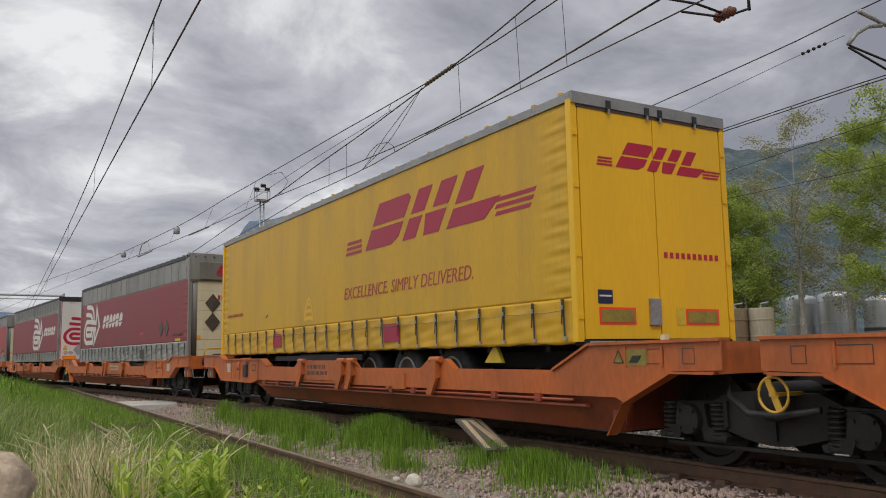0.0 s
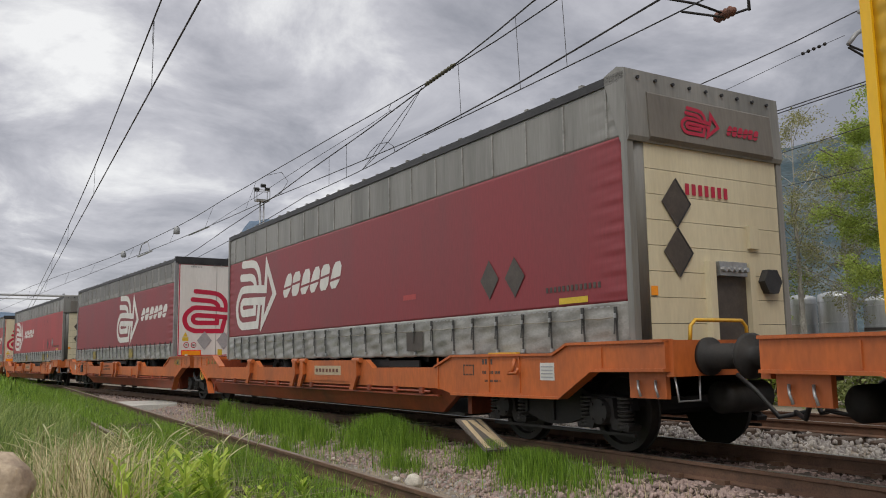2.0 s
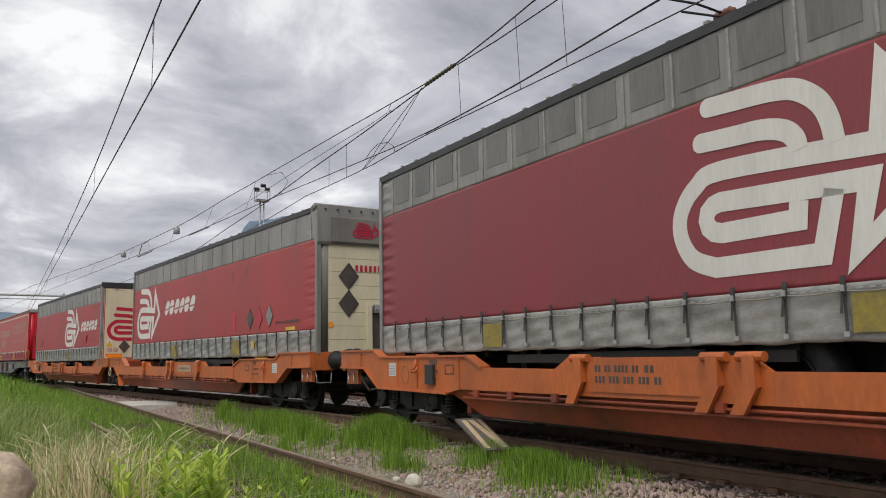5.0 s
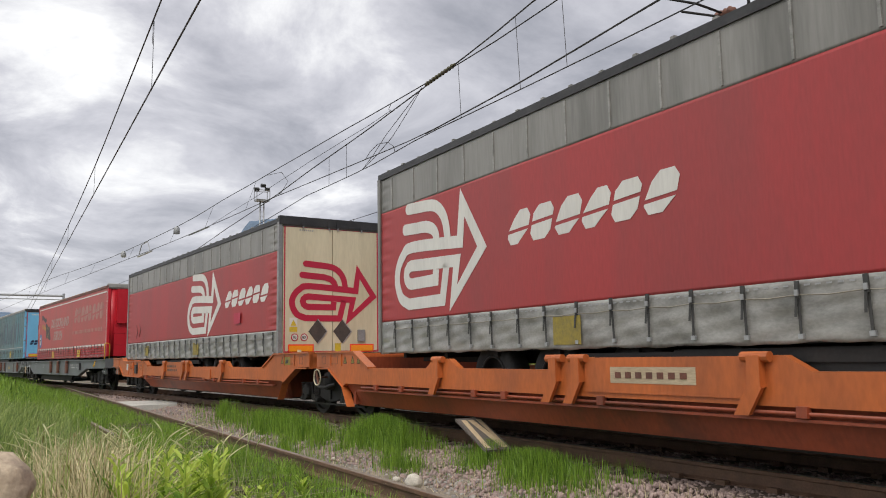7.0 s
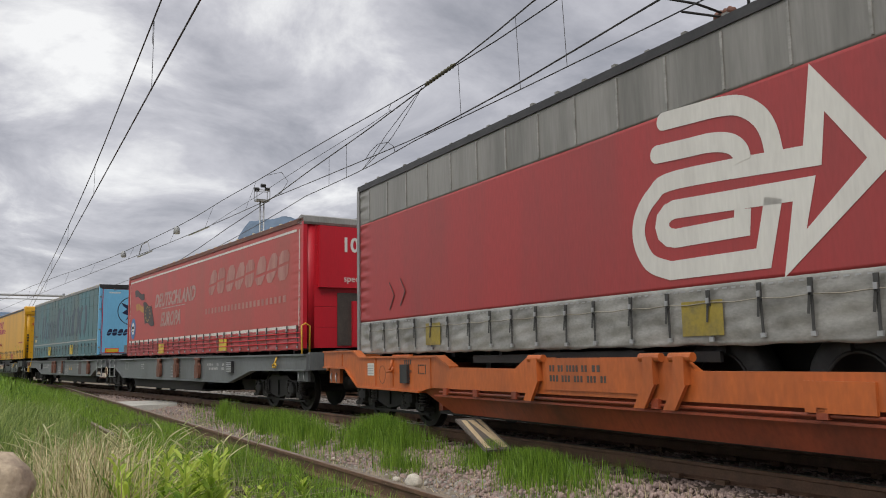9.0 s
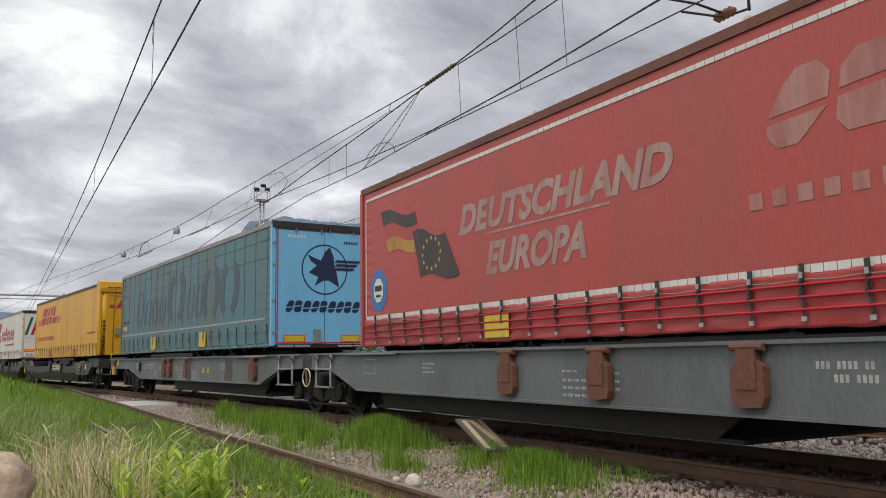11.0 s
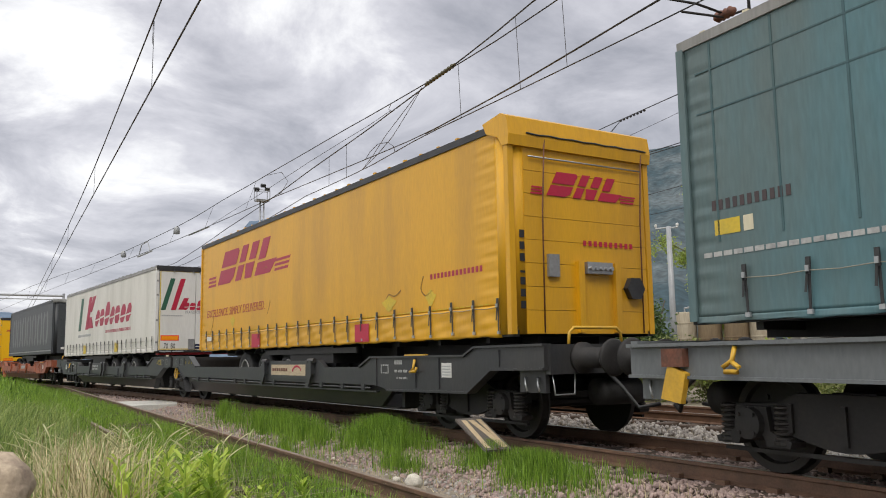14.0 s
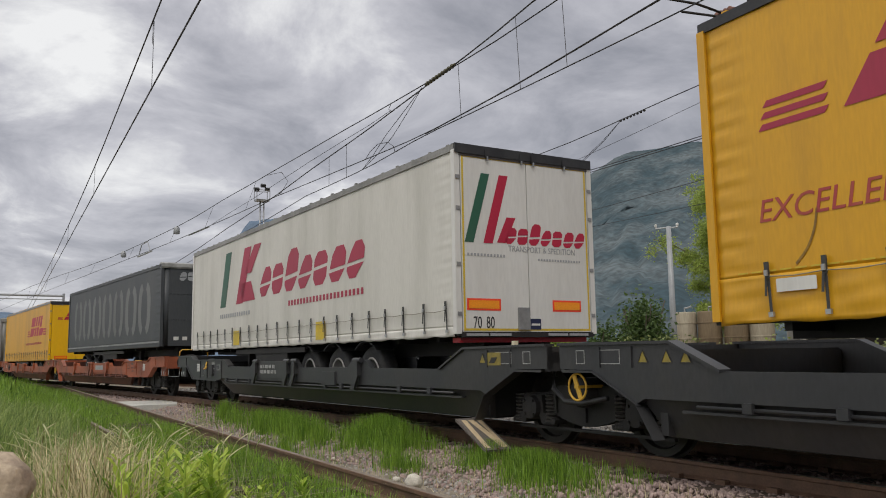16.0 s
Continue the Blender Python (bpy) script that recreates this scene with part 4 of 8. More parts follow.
    if not right_half:
        x = fx(7.12)
        for x0, x1, z0, z1 in ((x - 0.32, x + 0.32, 0.59, 0.69), (x - 0.32, x + 0.14, 0.69, 0.83), (x + 0.14, x + 0.32, 0.69, 0.83), (x + 0.04, x + 0.32, 0.83, 0.96)):
            decal("stencil_box", ribbon([(x0, z0), (x1, z0), (x1, z1), (x0, z1)], 0.010, True), "s", -1.4115, M_STENCIL, sec)
        for x0, x1, z0 in ((x - 0.28, x - 0.1, 0.785), (x - 0.02, x + 0.1, 0.785), (x - 0.28, x + 0.08, 0.725), (x - 0.28, x + 0.05, 0.63), (x + 0.19, x + 0.27, 0.75), (x + 0.20, x + 0.26, 0.62)):
            decal("stencil_bar", [rect(x0, x1, z0, z0 + 0.028)], "s", -1.4115, M_STENCIL, sec)
        part("sill_rib", box(B(), fx(7.60) - 0.02, fx(7.60) + 0.02, -1.47, -1.41, 0.56, 1.15), paint, sec)
        for q, w, z0, z1 in ((10.53, 0.40, 0.82, 0.95), (11.07, 0.20, 0.66, 0.82), (11.07, 0.10, 0.70, 0.78), (8.86, 0.26, 0.86, 0.93), (8.33, 0.74, 0.60, 0.86)):
            x = fx(q)
            decal("stencil_box", ribbon([(x - w / 2, z0), (x + w / 2, z0), (x + w / 2, z1), (x - w / 2, z1)], 0.01, True), "s", -1.4115, M_STENCIL, sec)
        for q in (6.45, 6.05):
            x = fx(q)
            decal("warning_triangle", [[(x - 0.1, 0.77), (x + 0.1, 0.77), (x, 0.95)]], "s", -1.4115, M_HANDLE, sec, "small yellow warning triangle")
    if s_end == -114.95:
        part("panel_patch", box(B(), min(fx(4.25), fx(4.8)), max(fx(4.25), fx(4.8)), -1.4125, -1.405, 0.60, 1.10), M_REPAINT, sec, "brown repainted patch")
    x = fx(13.0)
    part("louvre_box", box(B(), x - 0.17, x + 0.17, -1.48, -1.41, 0.78, 1.06), M_BLACK, sec, "dark louvred box", bevel=0.01)
    bm = B()
    for k in range(6):
        box(bm, x - 0.15, x + 0.15, -1.49, -1.48, 0.80 + 0.042 * k, 0.825 + 0.042 * k)
    part("louvres", bm, M_GREYPATCH, sec)
    x = fx(15.8)
    bm = tube(B(), [(x, -1.44, 1.14), (x, -1.48, 1.02), (x - 0.09, -1.50, 0.96), (x - 0.07, -1.5, 0.92), (x + 0.07, -1.5, 0.92), (x + 0.09, -1.5, 0.96), (x, -1.48, 1.0)], 0.022, 8)
    part("rope_hook", bm, M_HANDLE, sec, "ochre rope hook", True)
    if not right_half:
        x = fx(16.55)
        bm = prism(B(), [(x - 0.16, 0.66), (x + 0.1, 0.62), (x + 0.18, 0.9), (x - 0.05, 0.98)], -1.48, -1.42)
        part("folding_step", bm, M_HANDLE, sec, "yellow folding step", bevel=0.01)
        part("step_hinge", box(B(), x - 0.12, x + 0.16, -1.49, -1.41, 0.96, 1.13), M_RUST, sec, bevel=0.01)
    if mid_bogie:
        bogie(sec, fx(0))
        x = fx(0) + 0.02
        hw = tube(B(), [(x + 0.17 * math.cos(k * math.tau / 28), -1.44, 0.73 + 0.17 * math.sin(k * math.tau / 28)) for k in range(28)], 0.013, 8, closed=True)
        part("handwheel", hw, M_CREAM, sec, "cream brake handwheel", True)
        part("handwheel_spoke", box(B(), -0.165, 0.165, -0.008, 0.008, -0.035, 0.035, Matrix.Translation((x, -1.44, 0.73)) @ Matrix.Rotation(radians(80), 4, "Y")), M_RUST, sec)
        part("air_tank", lathe(B(), [(-0.3, 0.06), (-0.28, 0.17), (0.28, 0.17), (0.3, 0.06)], "y", (fx(0) + 0.05, -0.9, 0.66), 16), M_UNDER, sec, smooth=True)
    end_bogie_and_stock(sec, fx, d, paint)
    if right_half:
        bm = tube(B(), [(fx(16.9), -1.36, 0.9), (fx(16.9), -1.38, 1.75), (fx(16.9), -1.3, 1.8), (fx(16.9), -1.2, 1.75), (fx(16.9), -1.2, 1.1)], 0.018, 8)
        part("handrail", bm, M_HANDLE, sec, "tall yellow handrail", True)
    return sec


CREAMSIGN, BLACKSIGN = (M_TIMBER, M_BROWN), (M_PRINTGREY, M_GREYPATCH)
ORG, BLK = "orange articulated pocket wagon half, streaked and dirty", "black articulated pocket wagon half on the rails"
H1 = (5.2, 8.3, 10.3)
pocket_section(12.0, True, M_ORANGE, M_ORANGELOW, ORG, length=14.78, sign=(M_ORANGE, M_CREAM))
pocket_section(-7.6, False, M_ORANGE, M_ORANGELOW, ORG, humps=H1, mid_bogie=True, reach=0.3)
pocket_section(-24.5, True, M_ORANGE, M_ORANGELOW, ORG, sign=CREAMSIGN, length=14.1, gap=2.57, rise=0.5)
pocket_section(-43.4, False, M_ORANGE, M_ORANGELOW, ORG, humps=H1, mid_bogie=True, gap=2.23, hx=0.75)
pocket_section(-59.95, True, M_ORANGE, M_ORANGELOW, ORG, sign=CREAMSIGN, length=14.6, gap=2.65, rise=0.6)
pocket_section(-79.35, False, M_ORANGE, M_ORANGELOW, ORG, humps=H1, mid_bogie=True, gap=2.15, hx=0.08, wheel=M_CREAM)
GRY = "grey articulated pocket wagon half with deep side sills"
flat_section(-95.9, True, M_GREYWAG, GRY, length=14.55)
flat_section(-114.95, False, M_GREYWAG, GRY, mid_bogie=True)
pocket_section(-132.3, True, M_BLACKWAG, M_BLACKWAG, BLK, sign=(M_TIMBER, M_RUST), length=14.1, bare=True)
pocket_section(-151.05, False, M_BLACKWAG, M_BLACKWAG, BLK, humps=H1, mid_bogie=True)
BRN = "brownish orange pocket wagon half, faded and rusty"
pocket_section(-168.15, True, M_WAGRED, M_BROWN, BRN, sign=(M_GREYPATCH, M_GREYPATCH), length=13.75)
pocket_section(-186.4, False, M_WAGRED, M_BROWN, BRN, humps=H1, mid_bogie=True)
pocket_section(-203.7, True, M_WAGRED, M_BROWN, BRN, length=14.1)


# ---- trailers: local x runs back from the leading end (x = 0) to -length ----
def curtain(name, x0, x1, z0, z1, y, material, parent, rng, folds=0.0, belly=0.0, pinch=0.0, step=0.0, top_in=0.0, label=""):
    """A hanging tarpaulin: uneven, with folds drawn to one end, and pinched by its straps at the foot."""
    nx, nz = max(int((x1 - x0) / 0.09), 4), max(int((z1 - z0) / 0.032), 4)
    ph = [rng.uniform(0, 6.28) for _ in range(8)]
    bm, grid = B(), []
    for i in range(nx + 1):
        x = x0 + (x1 - x0) * i / nx
        col = []
        for j in range(nz + 1):
            v = j / nz
            z = z0 + (z1 - z0) * v
            out = 0.0012 * math.sin(0.9 * x + ph[0]) + 0.0008 * math.sin(2.3 * x + 1.7 * z + ph[1])
            out += belly * math.sin(math.pi * v)
            e = max(0.0, 1 - (x1 - x) / 0.62)
            if folds:
                out += 0.55 * folds * e * (math.sin(31 * z + 3.0 * x + ph[2] + math.sin(5 * z)) + 0.7 * math.sin(57 * z - 4 * x + ph[3])) * min(1, (x1 - x) / 0.06)
                e2 = max(0.0, 1 - (x - x0) / 0.5)
                out += 0.75 * folds * e2 * (math.sin(34 * z + 5 * x + ph[4]) + 0.5 * math.sin(57 * z - 3 * x)) * min(1, (x - x0) / 0.06)
            if pinch:
                k = (x - x0) / step
                bulge = abs(math.sin(math.pi * k)) ** 0.5
                out += pinch * (bulge - 0.35) * (1 - 0.55 * v) + 0.4 * pinch * math.sin(14 * z + 9 * x + ph[5]) * bulge + 0.3 * pinch * math.sin(27 * x + 19 * z + ph[6])
                out += 0.25 * pinch * math.sin(41 * z - 6 * x + ph[2]) * bulge
            zz = z
            if pinch and j == 0:
                zz -= 0.007 * math.sin(5 * x + ph[7]) + 0.006 * math.sin(13 * x)
            col.append(bm.verts.new((x, y - out if y < 0 else y + out, zz)))
        grid.append(col)
    for a, b in zip(grid, grid[1:]):
        for j in range(nz):
            bm.faces.new((a[j], b[j], b[j + 1], a[j + 1]))
    r = bmesh.ops.extrude_face_region(bm, geom=bm.faces[:])
    for v in r["geom"]:
        if isinstance(v, bmesh.types.BMVert):
            v.co.y += 0.012 if y < 0 else -0.012
    return part(name, bm, material, parent, label, smooth=True)


STRAPS = {}


def strap_mesh(h, material):
    key = (round(h, 2), material.name)
    if key not in STRAPS:
        bm = box(B(), -0.013, 0.013, -0.006, 0.0, -h, 0.0)
        box(bm, -0.021, 0.021, -0.020, -0.004, -0.11, 0.03)
        box(bm, -0.017, 0.017, -0.034, -0.018, -0.09, -0.04)
        box(bm, -0.024, 0.024, -0.014, 0.01, -h - 0.015, -h + 0.025)
        tail = Matrix.Translation((-0.010, -0.016, -0.11)) @ Matrix.Rotation(radians(7), 4, "Y")
        box(bm, -0.012, 0.012, -0.004, 0.0, -0.15, 0.02, tail)
        bmesh.ops.recalc_face_normals(bm, faces=bm.faces[:])
        me = bpy.data.meshes.new("strap")
        bm.to_mesh(me)
        bm.free()
        me.materials.append(material)
        me.materials.append(M_STEEL)
        for poly in list(me.polygons[12:18]) + list(me.polygons[18:24]):
            poly.material_index = 1
        STRAPS[key] = me
    return STRAPS[key]


def tyre_meshes():
    t = lathe(B(), [(-0.14, 0.30), (-0.15, 0.36), (-0.14, 0.46), (-0.10, 0.495), (0.10, 0.495), (0.14, 0.46), (0.15, 0.36), (0.14, 0.30)], "y", (0, 0, 0), 28)
    r = lathe(B(), [(-0.142, 0.31), (-0.158, 0.285), (-0.10, 0.25), (-0.075, 0.16), (-0.13, 0.12), (-0.165, 0.09), (-0.165, 0.0)], "y", (0, 0, 0), 24)
    out = []
    for nm, bm, mt in (("tyre", t, M_RUBBER), ("rim", r, M_RIM)):
        bmesh.ops.recalc_face_normals(bm, faces=bm.faces[:])
        me = bpy.data.meshes.new(nm)
        bm.to_mesh(me)
        bm.free()
        me.materials.append(mt)
        me.shade_smooth()
        out.append(me)
    return out


ME_TYRE, ME_RIM = tyre_meshes()
ME_RIMDARK = ME_RIM.copy()
ME_RIMDARK.materials[0] = M_WHEEL


def chassis(tr, L, zb, rear_right, guard=M_UNDER, rim=None):
    """Frame, three axles with wheels, mudguards, landing legs."""
    for y in (-0.55, 0.55):
        part("chassis_beam", prism(B(), [(-0.3, zb - 0.02), (-L + 0.3, zb - 0.02), (-L + 0.3, zb - 0.16), (-L * 0.75 if not rear_right else -L * 0.8, zb - 0.20), (-L * 0.5, zb - 0.32), (-0.3, zb - 0.30)], y - 0.06, y + 0.06), M_UNDER, tr)
    for i in range(11):
        x = -0.7 - (L - 1.4) * i / 10
        part("cross_member", box(B(), x - 0.04, x + 0.04, -1.15, 1.15, zb - 0.10, zb - 0.02), M_UNDER, tr)
    for k in range(3):
        x = -(3.0 + 1.36 * k) if rear_right else -L + 3.17 + 1.37 * k
        for y in (-1.06, 1.06):
            w = put("wheel", ME_TYRE, None, tr, "black rubber tyre on a pale steel rim")
            w.matrix_basis = pose(x, 0.955 * y / abs(y), 0.79, 0, 0, 0 if y < 0 else 180)
            put("rim", ME_RIMDARK if rim else ME_RIM, None, w)
        part("axle", lathe(B(), [(-0.82, 0.07), (0.82, 0.07)], "y", (x, 0, 0.79), 10), M_UNDER, tr)
        bm = B()
        ring = []
        arc = [(x + 0.60 * math.cos(a), 0.80 + 0.56 * math.sin(a)) for a in [radians(20 + 14 * j) for j in range(11)]][2:9]
        for a, b in arc:
            ring.append([bm.verts.new((a, y, b + h)) for y, h in ((-1.22, 0), (-0.88, 0), (-0.88, 0.015), (-1.22, 0.015))])
        for p, q in zip(ring, ring[1:]):
            for k4 in range(4):
                bm.faces.new((p[k4], p[(k4 + 1) % 4], q[(k4 + 1) % 4], q[k4]))
        bm.faces.new(ring[0][::-1])
        bm.faces.new(ring[-1])
        part("mudguard", bm, M_BLACK, tr)
    x = -L * 0.28 if not rear_right else -L * 0.74
    for y in (-0.75, 0.75):
        part("landing_leg", box(B(), x - 0.07, x + 0.07, y - 0.07, y + 0.07, 0.5, zb - 0.02), M_UNDER, tr, bevel=0.008)
    xs = sorted((-L * 0.62, -L * 0.48)) if rear_right else sorted((-L * 0.55, -L * 0.40))
    part("side_guard", box(B(), xs[0] - 1.4, xs[1] + 1.0, -1.22, -1.18, zb - 0.18, zb - 0.08), guard, tr, "grey side guard rail")
    part("pallet_box", box(B(), xs[0], xs[1], -1.2, -0.6, zb - 0.36, zb - 0.06), M_UNDER, tr, bevel=0.02)
    part("lower_rail", box(B(), -L, 0, -1.25, -1.15, zb - 0.03, zb + 0.05), M_UNDER, tr)
    part("lower_rail", box(B(), -L, 0, 1.15, 1.25, zb - 0.03, zb + 0.05), M_UNDER, tr)


def body(name, label, s0, L, bands, roof, edge, zb, zt, rear_right, group, post, rng, strap_n=24, strap=M_STRAP, folds=0.012, skirt_h=0.42, far=None, wheels=True, tail=None, lead=0.06, rim=None):
    """bands: (name, z0, z1, material) from the foot to the top; the first is the strapped skirt."""
    tr = thing(name, label, "semi-trailer", group)
    MOVERS.append((tr, s0, 2.4 if rear_right else -(L + 2.4), -12.65 if rear_right else -1.45))
    step = (L - 0.3) / max(strap_n, 1)
    for i, (nm, z0, z1, mt) in enumerate(bands):
        pin = 0.017 if (i == 0 and strap_n) else 0.0
        curtain(nm, -L + 0.06, -lead, z0, z1, -1.255 if i else -1.262, mt, tr, rng, folds if i else folds * 0.4, 0.002 if i else 0.0, pin, step)
    z0, z1 = bands[0][1], bands[-1][2]
    part("far_curtain", box(B(), -L + 0.06, -0.06, 1.23, 1.262, z0, z1), far or bands[min(1, len(bands) - 1)][3], tr)
    # roof with its edge rail
    bm = B()
    n = 16
    for i in range(n):
        a, b = -L * i / n, -L * (i + 1) / n
        h = 0.008 * (i % 2)
        box(bm, b, a, -1.20, 1.20, zt - 0.05, zt + 0.005 + h)
    part("roof", bm, roof, tr)
    for y in (-1, 1):
        y0, y1 = sorted((y * 1.18, y * 1.275))
        part("roof_rail", box(B(), -L, 0, y0, y1, zt - 0.10, zt), edge, tr, bevel=0.012)
    for i in range(27):
        x = -L * (i + 0.4) / 27
        part("roof_roller", box(B(), x - 0.03, x + 0.03, -1.25, -1.20, zt, zt + 0.025 + 0.02 * rng.random()), roof, tr)
    part("floor", box(B(), -L + 0.02, -0.02, -1.22, 1.22, zb, zb + 0.10), M_UNDER, tr)
    for x in (-L + 0.03, -0.03):
        for y in (-1.235, 1.235):
            part("corner_post", box(B(), x - 0.045, x + 0.045, y - 0.045, y + 0.045, zb, zt - 0.08), post if x > -1 else (tail or post), tr, bevel=0.01)
    back = part("trailing_wall", box(B(), -L, -L + 0.04, -1.2, 1.2, zb, zt - 0.08), tail or post, tr)
    if strap_n:
        me = strap_mesh(skirt_h, strap)
        for i in range(strap_n):
            o = put("strap", me, None, tr)
            o.matrix_basis = pose(-L + 0.06 + step * (i + 1) + rng.uniform(-0.03, 0.03), -1.283, zb + 0.03 + skirt_h + rng.uniform(-0.012, 0.012), 0, rng.uniform(-2.5, 2.5), 0)
        cord = [(-L + 0.06 + step * 0.5 * k, -1.294, zb + skirt_h - 0.06 - 0.014 * (k % 2)) for k in range(2, 2 * strap_n + 1)]
        part("customs_cord", tube(B(), cord, 0.005, 5), M_CORD, tr, "thin pale cord through the buckles")
    if wheels:
        chassis(tr, L, zb, rear_right, rim=rim)
    return tr


def doors(tr, paint, trim, zb, zt, plates=((-1.0, -0.42), (0.42, 1.0)), pz=(1.27, 1.42), header=M_BLACK, plate_core=M_PLATE, hinge=None, trim_w=0.03, rise=0.01):
    """Two rear door leaves in their frame, at the leading end."""
    lo, hi = zb + 0.03, zt - 0.13
    for y0, y1 in ((-1.17, -0.008), (0.008, 1.17)):
        leaf = part("door", box(B(), -0.05, 0.012, y0, y1, lo, hi), paint, tr, bevel=0.008)
        m = (y0 + y1) / 2
        s = -1 if m < 0 else 1
        for z in (lo + 0.25, lo + 0.95, lo + 1.75, hi - 0.35):
            part("hinge", box(B(), 0.008, 0.028, s * 1.225 - 0.035, s * 1.225 + 0.03, z - 0.028, z + 0.028), hinge or M_ALU, leaf)
    part("header", box(B(), -0.08, 0.035, -1.27, 1.27, hi + 0.002, zt + rise), header, tr, bevel=0.01)
    for y in (-0.72, -0.1, 0.12, 0.72):
        part("header_clip", box(B(), 0.033, 0.05, y - 0.035, y + 0.035, hi - 0.02, hi + 0.09), M_BLACK, tr)
        part("header_pin", box(B(), 0.03, 0.055, y - 0.012, y + 0.012, hi - 0.07, hi - 0.01), M_STEEL, tr)
    part("header_slot", box(B(), 0.0, 0.022, -1.2, 1.2, hi - 0.035, hi + 0.002), M_DARKPATCH, tr)
    if trim:
        decal("edge_tape", ribbon([(-1.14, lo + 0.03), (1.14, lo + 0.03), (1.14, hi - 0.03), (-1.14, hi - 0.03)], trim_w, True), "e", 0.014, trim, tr)
    for a, b in plates:
        decal("reflector", [rect(a, b, *pz)], "e", 0.014, M_PLATERED, tr, "red-edged orange reflective plate")
        decal("reflector_core", [rect(a + 0.03, b - 0.03, pz[0] + 0.028, pz[1] - 0.028)], "e", 0.019, plate_core, tr)
    part("bumper", box(B(), -0.12, 0.03, -1.2, 1.2, zb - 0.05, zb + 0.02), M_UNDER, tr, bevel=0.01)
    for y in (-0.95, -0.55, 0.5, 0.9):
        part("tail_light", box(B(), 0.0, 0.05, y - 0.18, y + 0.18, zb - 0.03, zb + 0.005), M_GREYPATCH, tr)


def front_wall(tr, paint, zb, zt, boards=8, cap=None, cap_z=None, post=None, corner=0.18, recess=None):
    """A boarded bulkhead with its connector recess, at the leading end."""
    top = cap_z or zt - 0.08
    h = (top - zb) / boards
    for i in range(boards):
        part("board", box(B(), -0.05, 0.0, -1.02, 1.18, zb + h * i + 0.006, zb + h * (i + 1)), paint, tr, bevel=0.006)
    part("wall_backing", box(B(), -0.09, -0.05, -1.2, 1.2, zb, zt - 0.08), M_UNDER, tr)
    if post:
        bm = B()
        lathe(bm, [(zb, corner), (zt - 0.06, corner)], "z", (-corner, -1.27 + 0.203, 0), 24)
        part("rounded_corner", bm, post, tr, smooth=True)
    if cap:
        bm = prism(B(), [(-0.09, top), (0.03, top), (0.05, top + 0.05), (0.02, zt + 0.03), (-0.10, zt + 0.07), (-0.30, zt + 0.01), (-0.30, zt - 0.08)], -1.275, 1.275)
        part("front_cap", bm, cap, tr, bevel=0.01)
    part("connector_recess", box(B(), -0.01, 0.012, -0.05, 0.50, zb + 0.10, zb + 0.95), recess or M_DARKPATCH, tr)
    for y in (-0.12, 0.55):
        part("recess_post", box(B(), -0.0, 0.08, y - 0.05, y + 0.05, zb + 0.02, zb + 0.98), paint, tr, bevel=0.01)
    bm = box(B(), 0.01, 0.09, -0.02, 0.44, zb + 0.82, zb + 0.98)
    for k in range(5):
        lathe(bm, [(0.09, 0.03), (0.14, 0.03)], "x", (0, 0.03 + 0.09 * k, zb + 0.89), 8)
    part("connector_plate", bm, M_STEEL, tr)


# arrow and clip mark, in a unit square: two hooks, and one band that makes loop, arrow and inner loop
HOOKS = [[(0.17, 0.985), (0.30, 0.97), (0.42, 0.955), (0.51, 0.92), (0.58, 0.83), (0.615, 0.72), (0.63, 0.585)], [(0.13, 0.785), (0.26, 0.77), (0.38, 0.757), (0.46, 0.72), (0.50, 0.66), (0.51, 0.595)]]
LOOP = [(0.76, 0.53), (0.22, 0.59), (0.10, 0.53), (0.03, 0.40), (0.02, 0.25), (0.07, 0.10), (0.17, 0.03)]
ARROW = [(0.79, 0.88), (0.975, 0.44), (0.68, 0.03)]
INNER = [(0.725, 0.365), (0.20, 0.408), (0.168, 0.395), (0.145, 0.362), (0.138, 0.317), (0.146, 0.272), (0.168, 0.240), (0.20, 0.226), (0.49, 0.226), (0.497, 0.325)]


def eased(pts, n=5):
    """The same stroke with its bends rounded."""
    P = [Vector(p) for p in pts]
    out = [P[0]]
    for i in range(len(P) - 1):
        p0, p1, p2, p3 = P[max(i - 1, 0)], P[i], P[i + 1], P[min(i + 2, len(P) - 1)]
        for k in range(1, n + 1):
            u = k / n
            out.append(0.5 * (2 * p1 + (p2 - p0) * u + (2 * p0 - 5 * p1 + 4 * p2 - p3) * u * u + (3 * p1 - p0 - 3 * p2 + p3) * u ** 3))
    return out


def end_cap(p, q, w):
    """A half round beyond p, on a stroke that comes from q."""
    d = (Vector(p) - Vector(q)).normalized()
    n = Vector((-d.y, d.x))
    return [Vector(p) + w / 2 * (n * math.cos(a) + d * math.sin(a)) for a in [math.pi * k / 8 for k in range(9)]]


def mark(tr, a0, a1, b0, b1, face, at, material, label):
    w = 0.075 * (a1 - a0) * 0.88
    sc = lambda pts: [(a0 + (a1 - a0) * u, b0 + (b1 - b0) * v) for u, v in pts]
    out = -0.0012 if face == "s" else 0.0012
    for i, st in enumerate(HOOKS):
        pts = sc(eased(st))
        decal("emblem_stroke", [end_cap(pts[0], pts[1], w)] + ribbon(pts, w), face, at + out * (i + 1), material, tr, label)
    band = sc([(0.615, 0.35), (0.565, 0.03)] + [tuple(p) for p in eased(LOOP)][::-1] + ARROW + INNER)
    decal("emblem_band", ribbon(band, w), face, at, material, tr, label)


